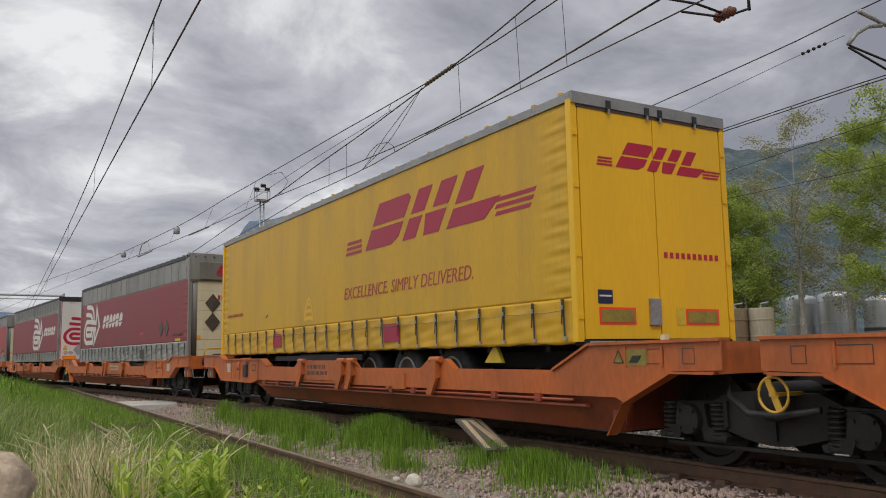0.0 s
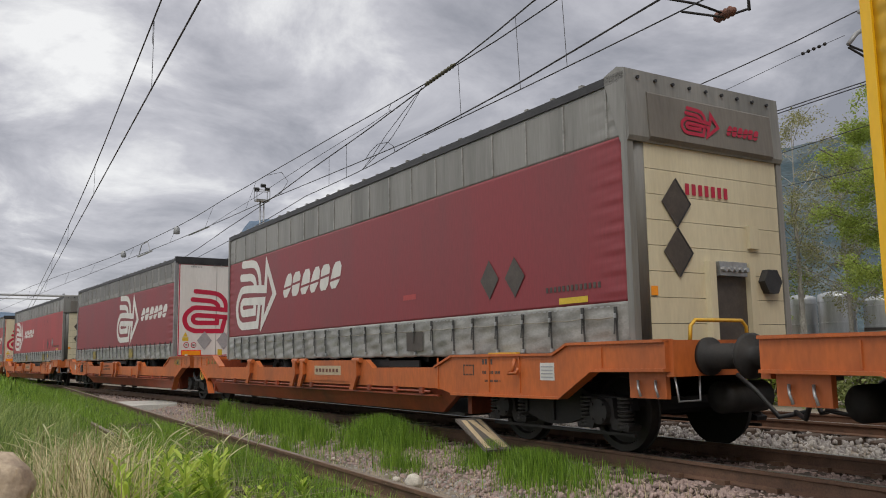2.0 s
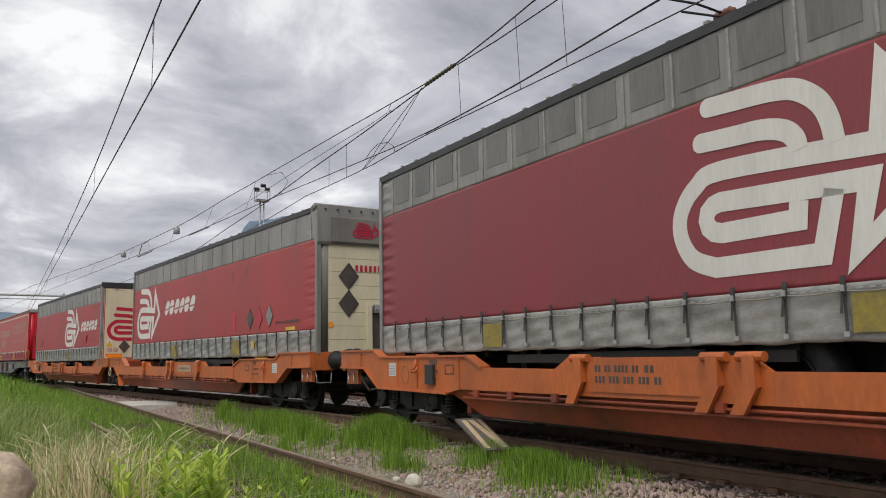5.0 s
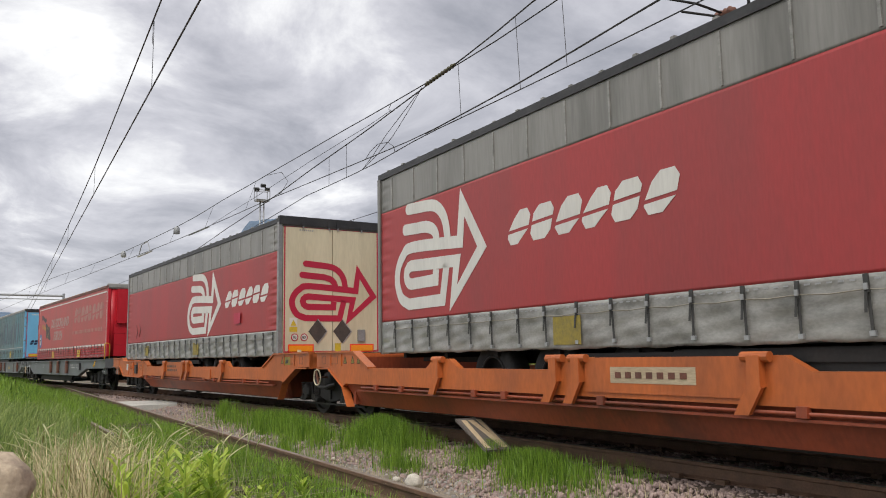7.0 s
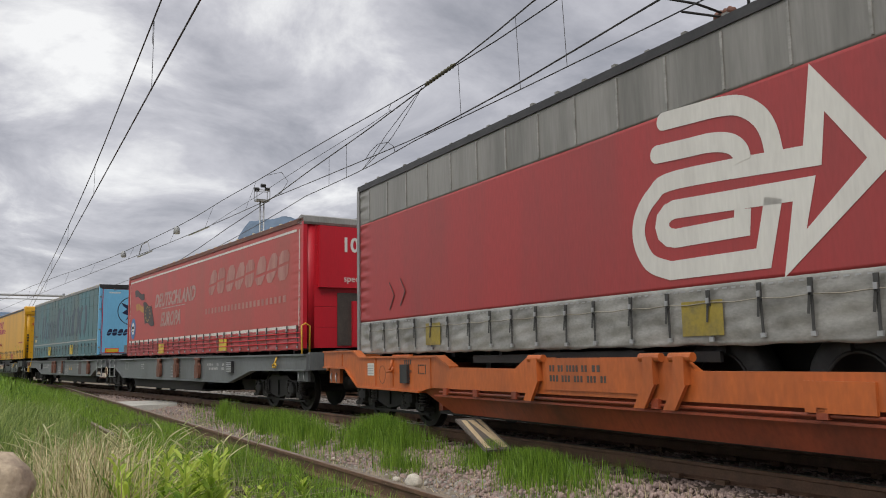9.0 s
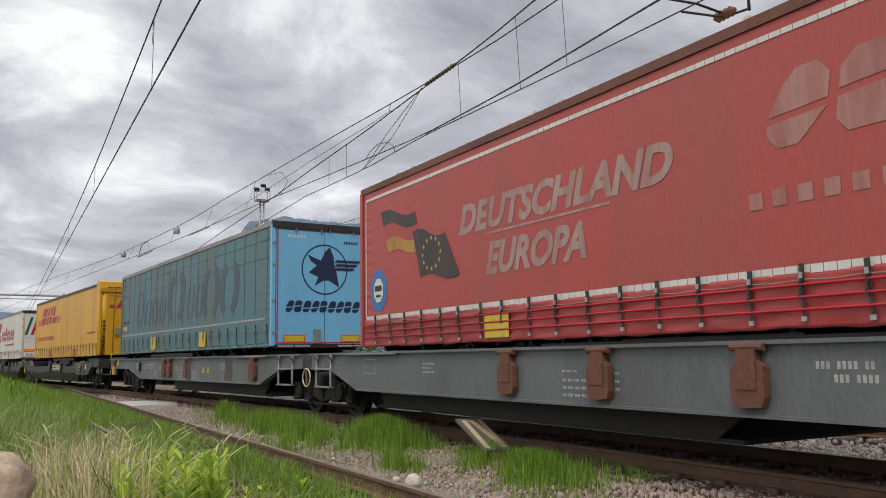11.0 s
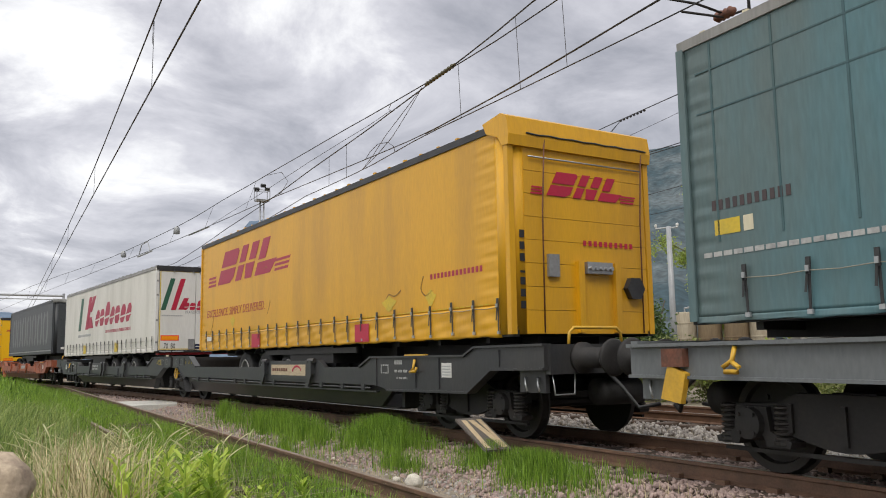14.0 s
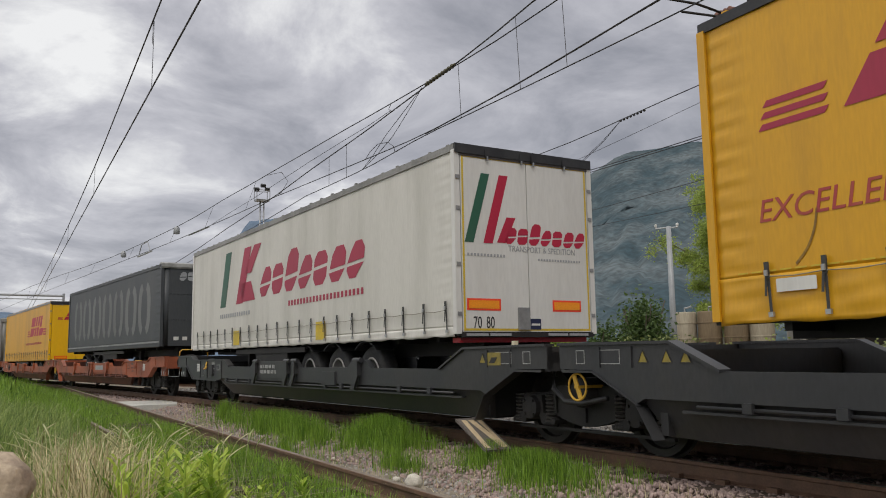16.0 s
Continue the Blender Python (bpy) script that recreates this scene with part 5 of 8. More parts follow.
def split_block(x0, x1, b0, b1, skew, i):
    """A rounded block cut in two by a thin slanted gap."""
    w, h = x1 - x0, b1 - b0
    e, cut = 0.22 * min(w, h), (0.44, 0.56, 0.38)[i % 3]
    lo, hi = b0 + h * (cut - 0.05), b0 + h * (cut + 0.05)
    dx = (0.20, 0.0, 0.12)[i % 3] * w
    low = [(x0, b0 + e), (x0 + e, b0), (x1 - e - dx, b0), (x1 - dx, b0 + e), (x1, lo), (x0, lo - 0.06 * h)]
    top = [(x0, hi - 0.06 * h), (x1, hi), (x1, b1 - e), (x1 - e, b1), (x0 + e + dx, b1), (x0 + dx, b1 - e)]
    return [[[skew(q) for q in poly]] for poly in (low, top)]


def arc_block(x0, x1, b0, b1, skew):
    """Two thick facing arcs."""
    cx, cz, hx, hz = (x0 + x1) / 2, (b0 + b1) / 2, (x1 - x0) / 2, (b1 - b0) / 2
    sides = []
    for s in (-1, 1):
        rim = []
        for k in range(13):
            a = radians(-76 + 152 * k / 12)
            c, d = s * math.cos(a) ** 0.6, math.copysign(abs(math.sin(a)) ** 0.8, a)
            rim.append((skew((cx + hx * c, cz + hz * d)), skew((cx + hx * 0.48 * c, cz + hz * 0.72 * d))))
        sides.append([[p[0], q[0], q[1], p[1]] for p, q in zip(rim, rim[1:])])
    return sides


def word_blocks(tr, a0, a1, b0, b1, n, face, at, material, k=0.08, tall=(), arcs=False):
    """A brand name as a row of plain slanted blocks; those named in tall stand higher."""
    w = (a1 - a0) / n
    skew = lambda q: (q[0] + k * (q[1] - b0) / (b1 - b0), q[1])
    for i in range(n):
        x0, x1, top = a0 + w * i, a0 + w * (i + (0.86, 0.82, 0.88)[i % 3]), b1 + (0.35 * (b1 - b0) if i in tall else 0)
        for polys in (arc_block(x0, x1, b0, top, skew) if arcs else split_block(x0, x1, b0, top, skew, i)):
            decal("name_shape", polys, face, at, material, tr)


def courier_mark(tr, a0, a1, b0, b1, face, at, material):
    """Three slanted split blocks between two sets of stripes."""
    W, H = a1 - a0, b1 - b0
    k = 0.10 * W
    sh = lambda u, v: (a0 + u * W + k * v, b0 + H * v)
    shapes = (((0.145, 0.0), (0.315, 0.0), (0.350, 0.14), (0.350, 0.44), (0.145, 0.44)), ((0.145, 0.52), (0.345, 0.52), (0.350, 0.90), (0.325, 1.0), (0.145, 1.0)),
              ((0.385, 0.0), (0.460, 0.0), (0.460, 0.44), (0.385, 0.44)), ((0.385, 0.52), (0.460, 0.52), (0.460, 1.0), (0.385, 1.0)),
              ((0.505, 0.0), (0.585, 0.0), (0.585, 0.44), (0.475, 0.44)), ((0.505, 0.52), (0.585, 0.52), (0.585, 1.0), (0.505, 1.0)),
              ((0.625, 0.0), (0.800, 0.0), (0.835, 0.36), (0.625, 0.36)), ((0.625, 0.44), (0.705, 0.44), (0.705, 1.0), (0.625, 1.0)))
    for shape in shapes:
        decal("emblem_block", [[sh(u, v) for u, v in shape]], face, at, material, tr)
    for j in range(3):
        z0 = b0 + H * (0.0 + 0.125 * j)
        decal("emblem_stripe", [slant(a0 + 0.005 * j * W, a0 + 0.115 * W, z0, z0 + 0.07 * H, 0.008 * W)], face, at, material, tr)
        decal("emblem_stripe", [slant(a0 + 0.845 * W, a1 - 0.01 * (2 - j) * W, z0, z0 + 0.07 * H, 0.008 * W)], face, at, material, tr)


def code_bars(tr, a0, a1, b0, b1, n, face, at, material, name="code_bar"):
    w = (a1 - a0) / n
    for i in range(n):
        decal(name, [rect(a0 + w * i, a0 + w * (i + 0.58), b0 + 0.1 * (b1 - b0), b1 - 0.1 * (b1 - b0))], face, at, material, tr)


def diamond(tr, a, b, r, face, at, material, label, frame_mat=None):
    poly = [(a - r * 0.82, b), (a, b - r), (a + r * 0.82, b), (a, b + r)]
    decal("placard", [poly], face, at, material, tr, label, depth=0.006)
    if frame_mat:
        decal("placard_edge", ribbon(poly[1:], 0.02), face, at - 0.007 if face == "s" else at + 0.007, frame_mat, tr)


def label_rect(tr, a0, a1, b0, b1, face, at, material, label="", name="sticker"):
    return decal(name, [rect(a0, a1, b0, b1)], face, at, material, tr, label)


def speed_disc(tr, a, b, text, at):
    ring = [(a + 0.085 * math.cos(k * math.tau / 20), b + 0.085 * math.sin(k * math.tau / 20)) for k in range(20)]
    decal("speed_disc", [ring], "e", at, M_PRINTRED, tr, "round speed sticker")
    decal("speed_disc_core", [[(a + (y - a) * 0.74, b + (z - b) * 0.74) for y, z in ring]], "e", at + 0.005, M_PRINTWHITE, tr)
    words("lettering", text, 0.09, "e", at + 0.011, a - 0.05, b - 0.03, M_INK, tr, squeeze=0.95)


def warning_label(tr, a, b, at):
    label_rect(tr, a - 0.09, a + 0.09, b - 0.02, b + 0.17, "e", at, M_PRINTWHITE, "white and yellow warning sticker")
    decal("warning_triangle", [[(a - 0.07, b), (a + 0.07, b), (a, b + 0.13)]], "e", at + 0.005, M_LABEL, tr)
    label_rect(tr, a - 0.09, a + 0.09, b - 0.13, b - 0.02, "e", at, M_LABEL)


S, E_ = -1.2605, 0.015
GRP = "trailers on the train"


def yellow_trailer():
    rng = random.Random(11)
    L, zb, zt = 14.06, 1.23, 4.10
    tr = body("semi_trailer", "yellow curtain-sided semi-trailer with crimson emblem and stripes", -7.55, L,
              [("skirt", zb - 0.02, 1.72, M_YELLOW), ("curtain", 1.72, zt - 0.09, M_YELLOW)], M_YELLOW, M_ALU, zb, zt, True, GRP, M_YDOOR, rng, 24, folds=0.016)
    doors(tr, M_YDOOR, None, zb, zt, ((-0.96, -0.40), (0.42, 1.0)), (1.42, 1.62), header=M_ALU, plate_core=M_PATCH, hinge=M_YDOOR)
    courier_mark(tr, -6.33, -0.72, 2.89, 3.62, "s", S, M_MAGENTA)
    words("slogan", "EXCELLENCE. SIMPLY DELIVERED.", 0.29, "s", S, -6.42, 2.12, M_SLOGAN, tr, "crimson slogan lettering", shear=0.2, length=4.28)
    courier_mark(tr, -0.92, 1.16, 3.28, 3.60, "e", E_, M_PRINTRED)
    code_bars(tr, 0.1, 1.08, 2.22, 2.31, 10, "e", E_, M_PRINTRED)
    label_rect(tr, -0.97, -0.75, 1.66, 1.82, "e", E_, M_NAVY, "blue inspection sticker")
    label_rect(tr, -0.95, -0.77, 1.74, 1.76, "e", E_ + 0.005, M_PRINTWHITE)
    label_rect(tr, 0.26, 0.40, 1.42, 1.63, "e", E_, M_LABEL)
    part("latch_box", box(B(), 0.012, 0.05, -0.19, -0.02, 1.42, 1.73), M_STEEL, tr, bevel=0.01)
    for a, b in ((-4.8, -4.25), (-10.1, -9.6)):
        label_rect(tr, a, b, 1.34, 1.62, "s", S - 0.027, M_MAGENTA, "crimson tape patch", "patch")
    for pts in (((-8.32, 1.90), (-8.26, 2.08), (-8.12, 2.26), (-7.98, 2.10), (-7.90, 1.90)), ((-8.30, 2.0), (-8.1, 2.02), (-7.92, 2.0)), ((-8.36, 1.86), (-8.1, 1.88), (-7.86, 1.85)), ((-8.2, 2.2), (-8.1, 2.14), (-8.02, 2.2))):
        decal("graffiti_stroke", ribbon(eased(pts, 4), 0.07), "s", S, M_YDOOR, tr, "bright yellow sprayed stroke")
    code_bars(tr, -13.6, -12.3, 2.12, 2.21, 13, "s", S, M_SLOGAN)
    label_rect(tr, -10.66, -10.50, 1.98, 2.16, "s", S, M_LABEL)
    decal("sticker_mark", [slant(-10.65, -10.58, 2.0, 2.06, 0.05)], "s", S - 0.005, M_INK, tr)
    part("axle_chock", prism(B(), [(-2.0, 1.0), (-1.6, 1.0), (-1.75, 1.25)], -1.2, -1.15), M_LABEL, tr, "yellow wheel chock")


def grey_red(name_label, s0, L, rear_right, mid, zb=1.18, zt=4.13, logo=None, word=None, doorpaint=None, seed=1, placards=(), patches=(), skirt_top=1.74, top_low=3.50, code=None, marks=(), panels=False):
    rng = random.Random(seed)
    tr = body("semi_trailer", name_label, s0, L, [("skirt", zb - 0.03, skirt_top, M_GREYSKIRT), ("curtain", skirt_top, top_low, mid), ("top_band", top_low, zt - 0.09, M_GREYTARP)],
              M_GREYTARP, M_BLACK, zb, zt, rear_right, GRP, M_ALU if rear_right else M_GREYTARP, rng, 25, skirt_h=0.42, folds=0.022 if rear_right else 0.012, rim="dark")
    mark(tr, *logo, "s", S, M_PRINTWHITE, "white clip and arrow emblem")
    word_blocks(tr, *word, 6, "s", S, M_PRINTWHITE, 0.14)
    # seams of the top band
    for i in range(19):
        x = -L + 0.5 + (L - 0.8) * i / 18
        part("top_seam", box(B(), x - 0.014, x + 0.014, -1.270, -1.25, top_low + 0.03, zt - 0.13), M_GREYSKIRT, tr)
    tagged(decal("stitching", [rect(-L + 0.3 + 0.1 * i, -L + 0.35 + 0.1 * i, skirt_top - 0.05, skirt_top - 0.036) for i in range(int((L - 0.6) / 0.1))], "s", S - 0.019, M_GREYPATCH, tr), kind="stuff")
    for a, b, r, m in placards:
        diamond(tr, a, b, r, "s", S, m, "diamond placard holder", M_DARKPATCH)
    for a0, a1, b0, b1, m in patches:
        label_rect(tr, a0, a1, b0, b1, "s", S - 0.027, m, "", "patch")
    for a0, a1, b0, b1, m in marks:
        label_rect(tr, a0, a1, b0, b1, "s", S, m, "", "repair_patch")
    if panels:
        for i in range(18):
            x = -L + 0.5 + (L - 0.8) * i / 18
            decal("band_panel", [rect(x + 0.10, x + (L - 0.8) / 18 - 0.12, top_low + 0.14 + 0.05 * rng.random(), zt - 0.14)], "s", S, M_BANDPANEL, tr)
    if code:
        code_bars(tr, code[0], code[1], skirt_top + 0.17, skirt_top + 0.25, 13, "s", S, M_DARKPATCH)
        label_rect(tr, code[1] - 0.75, code[1] - 0.25, skirt_top + 0.03, skirt_top + 0.10, "s", S, M_LABEL)
    if rear_right:
        doors(tr, doorpaint, M_PRINTRED, zb, zt, ((-1.05, -0.45), (0.43, 1.03)), (1.22, 1.40), plate_core=M_PLATE, rise=0.06)
        mark(tr, -1.0, 1.08, 1.93, 3.18, "e", E_, M_PRINTRED, "red clip and arrow emblem")
        warning_label(tr, -0.93, 1.80, E_)
        speed_disc(tr, -0.90, 1.55, "70", E_)
        speed_disc(tr, -0.68, 1.55, "80", E_)
        pm = M_GREYPATCH if doorpaint is M_WHITE else M_DARKPATCH
        diamond(tr, -0.36, 1.68, 0.27, "e", E_, pm, "diamond placard holder", M_STEEL)
        diamond(tr, 0.24, 1.68, 0.27, "e", E_, pm, "diamond placard holder", M_STEEL)
        part("latch_box", box(B(), 0.012, 0.05, 0.62, 0.80, 1.46, 1.72), M_ALU, tr, bevel=0.01)
        label_rect(tr, 0.06, 0.2, 1.24, 1.42, "e", E_, M_LABEL)
        code_bars(tr, -0.80, -0.45, zt - 0.25, zt - 0.21, 7, "e", E_, M_GREYPATCH)
    else:
        front_wall(tr, M_CREAM, zb, zt, 8, M_GREYTARP, 3.36, M_GREYTARP)
        bm = prism(B(), [(0.045, 3.38), (0.075, 3.42), (0.05, zt - 0.22), (0.03, zt - 0.20)], -0.98, 1.08)
        part("cap_panel", bm, M_CAPPANEL, tr, "dusty brown-grey tarpaulin panel", bevel=0.008)
        for i in range(9):
            part("eyelet", lathe(B(), [(0.0, 0.02), (0.05, 0.02)], "x", (0.0, -1.1 + 0.27 * i, zt - 0.06), 8), M_BLACK, tr)
        mark(tr, -0.5, 0.12, 3.52, 3.82, "e", 0.078, M_PRINTRED, "red clip and arrow emblem")
        word_blocks(tr, 0.24, 0.80, 3.58, 3.70, 6, "e", 0.078, M_PRINTRED, 0.03)
        code_bars(tr, -0.42, 0.32, 2.82, 2.98, 7, "e", 0.012, M_PRINTRED)
        diamond(tr, -0.58, 2.73, 0.27, "e", 0.012, M_DARKPATCH, "dark diamond placard holder", M_BLACK)
        diamond(tr, -0.58, 2.18, 0.27, "e", 0.012, M_DARKPATCH, "dark diamond placard holder", M_BLACK)
        part("latch_box", box(B(), 0.0, 0.05, 0.58, 0.74, 2.28, 2.55), M_CREAM, tr, bevel=0.01)
        bm = lathe(B(), [(0.0, 0.16), (0.09, 0.16)], "x", (0, 0.90, 1.9), 6)
        part("wheel_chock", bm, M_BLACK, tr)
        label_rect(tr, -1.02, -0.92, 1.7, 1.8, "e", 0.012, M_PLATE)
    return tr


def red_spedition():
    rng = random.Random(41)
    L, zb, zt = 14.48, 1.30, 4.0
    tr = body("semi_trailer", "faded red curtain-sided semi-trailer with worn grey lettering", -95.9, L,
              [("skirt", zb - 0.03, 1.72, M_REDSKIRT), ("curtain", 1.72, zt - 0.09, M_REDFADED)], M_CREAM, M_BROWN, zb, zt, False, GRP, M_REDPOST, rng, 26, M_BLACK, tail=M_REDFADED)
    front_wall(tr, M_REDPOST, zb, zt, 6, M_GREYTARP, 3.86, M_REDPOST)
    part("raised_bulkhead", box(B(), 0.0, 0.10, -0.95, 1.2, 2.55, 3.84), M_REDPOST, tr, bevel=0.02)
    part("dark_recess", box(B(), 0.0, 0.02, -0.5, 0.6, 1.35, 2.45), M_DARKPATCH, tr)
    words("lettering", "10", 0.42, "e", 0.106, -0.45, 3.32, M_PRINTWHITE, tr, bold=0.012)
    words("lettering", "spedition", 0.2, "e", 0.106, -0.4, 2.68, M_PRINTWHITE, tr)
    # tape frame of the curtain
    for z, h in ((1.71, 0.07), (zt - 0.255, 0.05)):
        for i in range(116):
            x = -L + 0.2 + 0.12 * i
            decal("tape_piece", [rect(x, x + 0.112, z, z + h)], "s", S, M_PRINTWHITE, tr)
    for x in (-L + 0.18, -0.24):
        label_rect(tr, x, x + 0.03, 1.76, zt - 0.23, "s", S, M_PRINTWHITE, name="edge_tape")
    words("lettering", "DEUTSCHLAND", 0.54, "s", S, -11.16, 2.77, M_PRINTGREY, tr, "worn silver lettering", shear=0.3, bold=0.022, length=4.1)
    words("lettering", "EUROPA", 0.56, "s", S, -10.49, 2.16, M_PRINTGREY, tr, "worn silver lettering", shear=0.3, bold=0.022, length=2.08)
    label_rect(tr, -10.44, -8.0, 2.67, 2.70, "s", S, M_PRINTGREY)
    word_blocks(tr, -6.0, -0.7, 2.78, 3.42, 8, "s", S, M_PRINTWORN, 0.12)
    code_bars(tr, -6.2, -0.8, 2.28, 2.46, 22, "s", S, M_PRINTWORN)

    def waving(c00, c10, c11, c01, v0, v1):
        """A band of a waving flag between two heights of its four-cornered field."""
        low, top = [], []
        for k in range(13):
            u = k / 12
            ripple = 0.05 * math.sin(math.tau * u)
            for v, side in ((v0, low), (v1, top)):
                x = (1 - v) * ((1 - u) * c00[0] + u * c10[0]) + v * ((1 - u) * c01[0] + u * c11[0])
                z = (1 - v) * ((1 - u) * c00[1] + u * c10[1]) + v * ((1 - u) * c01[1] + u * c11[1])
                side.append((x, z + ripple))
        return [[low[k], low[k + 1], top[k + 1], top[k]] for k in range(12)]

    first = ((-13.39, 2.76), (-12.28, 2.72), (-12.47, 3.31), (-13.68, 3.47))
    for v0, v1, m, lb in ((0.0, 0.32, M_FLAGOCHRE, "ochre band of a faded printed flag"), (0.32, 0.66, M_REDSKIRT, "red band of a faded printed flag"), (0.66, 1.0, M_FLAGDARK, "dark band of a faded printed flag")):
        decal("flag_band", waving(*first, v0, v1), "s", S, m, tr, lb)
    decal("flag", waving((-12.30, 2.28), (-11.15, 2.22), (-11.55, 2.86), (-12.54, 3.0), 0.0, 1.0), "s", S - 0.005, M_FLAGDARK, tr, "dark printed flag with a ring of yellow stars")
    for k in range(12):
        a = k * math.tau / 12
        star = [(-11.94 + 0.27 * math.cos(a) + (0.04 if j % 2 else 0.016) * math.sin(j * math.tau / 10), 2.60 + 0.23 * math.sin(a) - (0.04 if j % 2 else 0.016) * math.cos(j * math.tau / 10)) for j in range(10)]
        decal("flag_star", [star], "s", S - 0.010, M_FLAGSTAR, tr)
    oct_ = lambda r, x=-13.79, z=2.19: [[(x + r * 0.9 * math.cos(k * math.tau / 8 + 0.39), z + r * math.sin(k * math.tau / 8 + 0.39)) for k in range(8)]]
    decal("test_badge", oct_(0.37), "s", S, mat("badge blue", (0.03, 0.16, 0.42), 0.5, grain=0.1, bump=0), tr, "blue octagonal badge with white centre")
    decal("test_badge_core", oct_(0.21), "s", S - 0.005, M_PRINTWHITE, tr)
    decal("test_badge_bars", [rect(-13.92, -13.66, 2.18, 2.27), rect(-13.88, -13.70, 2.08, 2.12)], "s", S - 0.010, M_INK, tr)
    for x in (-10.49, -5.0):
        label_rect(tr, x, x + 0.56, 1.32, 1.63, "s", S - 0.031, M_LABEL, "dull yellow patch", "patch")
    for z in (1.42, 1.52, 1.62):
        part("skirt_batten", tube(B(), [(-L + 0.1, -1.292, z), (-0.1, -1.292, z)], 0.012, 6), M_REDPOST, tr, smooth=True)


def teal_trailer():
    rng = random.Random(51)
    L, zb, zt = 14.27, 1.38, 4.13
    tr = body("semi_trailer", "dirty teal curtain-sided semi-trailer with light blue doors", -114.95, L,
              [("skirt", zb - 0.02, 1.42, M_TEAL), ("curtain", 1.42, zt - 0.09, M_TEAL)], M_CREAM, M_GREYTARP, zb, zt, True, GRP, M_BLUE, rng, 22, M_BLACK, skirt_h=0.42, tail=M_TEAL)
    doors(tr, M_BLUE, M_PRINTRED, zb, zt, ((-1.0, -0.48), (0.40, 0.90)), (1.44, 1.62), plate_core=M_LABEL)
    ring = [(0.0 + 0.56 * math.cos(k * math.tau / 36), 3.10 + 0.56 * math.sin(k * math.tau / 36)) for k in range(36)]
    decal("emblem_ring", ribbon(ring, 0.03, True), "e", E_, M_NAVY, tr, "navy ring with a plain bird-like blot")
    blot = [(-0.42, 3.42), (-0.1, 3.30), (0.0, 3.50), (0.12, 3.62), (0.22, 3.40), (0.24, 3.2), (0.30, 3.02), (0.36, 2.70), (0.1, 2.85), (-0.05, 2.84), (-0.25, 2.72), (-0.16, 2.92), (-0.40, 3.02), (-0.2, 3.18), (-0.35, 3.28)]
    decal("emblem_blot", [blot], "e", E_, M_NAVY, tr)
    for j in range(3):
        decal("emblem_stripe", [slant(0.24, 0.86 - 0.08 * j, 3.27 - 0.09 * j, 3.33 - 0.09 * j, 0.06)], "e", E_ + 0.005, M_NAVY, tr)
    word_blocks(tr, -0.96, 0.88, 2.12, 2.38, 9, "e", E_, M_NAVY, 0.05)
    code_bars(tr, 0.48, 0.86, 3.70, 3.78, 6, "e", E_, M_NAVY)
    code_bars(tr, -0.9, -0.45, 3.78, 3.86, 6, "e", E_, M_PRINTWHITE)
    part("latch_box", box(B(), 0.012, 0.05, -0.28, -0.12, 1.44, 1.74), M_ALU, tr, bevel=0.01)
    for a, b, h, q in ((-12.1, -11.1, 3.45, 1), (-11.0, -8.5, 3.1, 3), (-8.4, -6.3, 3.65, 1), (-6.4, -4.8, 3.2, 2), (-5.0, -3.4, 3.5, 1), (-3.6, -1.95, 3.5, 1)):
        word_blocks(tr, a, b, 2.2, h, q, "s", S, M_FADEDNAVY, 0.2, arcs=True)
    decal("reflective_tape", [rect(-L + 0.2 + 0.12 * i, -L + 0.30 + 0.12 * i, 1.965, 2.01) for i in range(114)], "s", S, M_STENCIL, tr)
    for x in (-5.05, -10.0):
        label_rect(tr, x, x + 0.55, 1.44, 1.84, "s", S - 0.026, M_LABEL, "yellow patch", "patch")
    label_rect(tr, -13.92, -13.62, 2.16, 2.30, "s", S, M_LABEL)
    label_rect(tr, -13.58, -13.47, 2.16, 2.30, "s", S, M_CREAM)
    code_bars(tr, -13.94, -13.02, 2.38, 2.50, 11, "s", S, M_FLAGDARK)
    bm = B()
    for i in range(20):
        x = -L + 0.4 + (L - 0.7) * i / 19
        box(bm, x - 0.012, x + 0.012, -1.2625, -1.25, 2.1, zt - 0.12)
    for z in (3.35, 3.75):
        box(bm, -L + 0.2, -0.2, -1.262, -1.25, z - 0.008, z + 0.008)
    part("curtain_ribs", bm, M_TEALSEAM, tr)


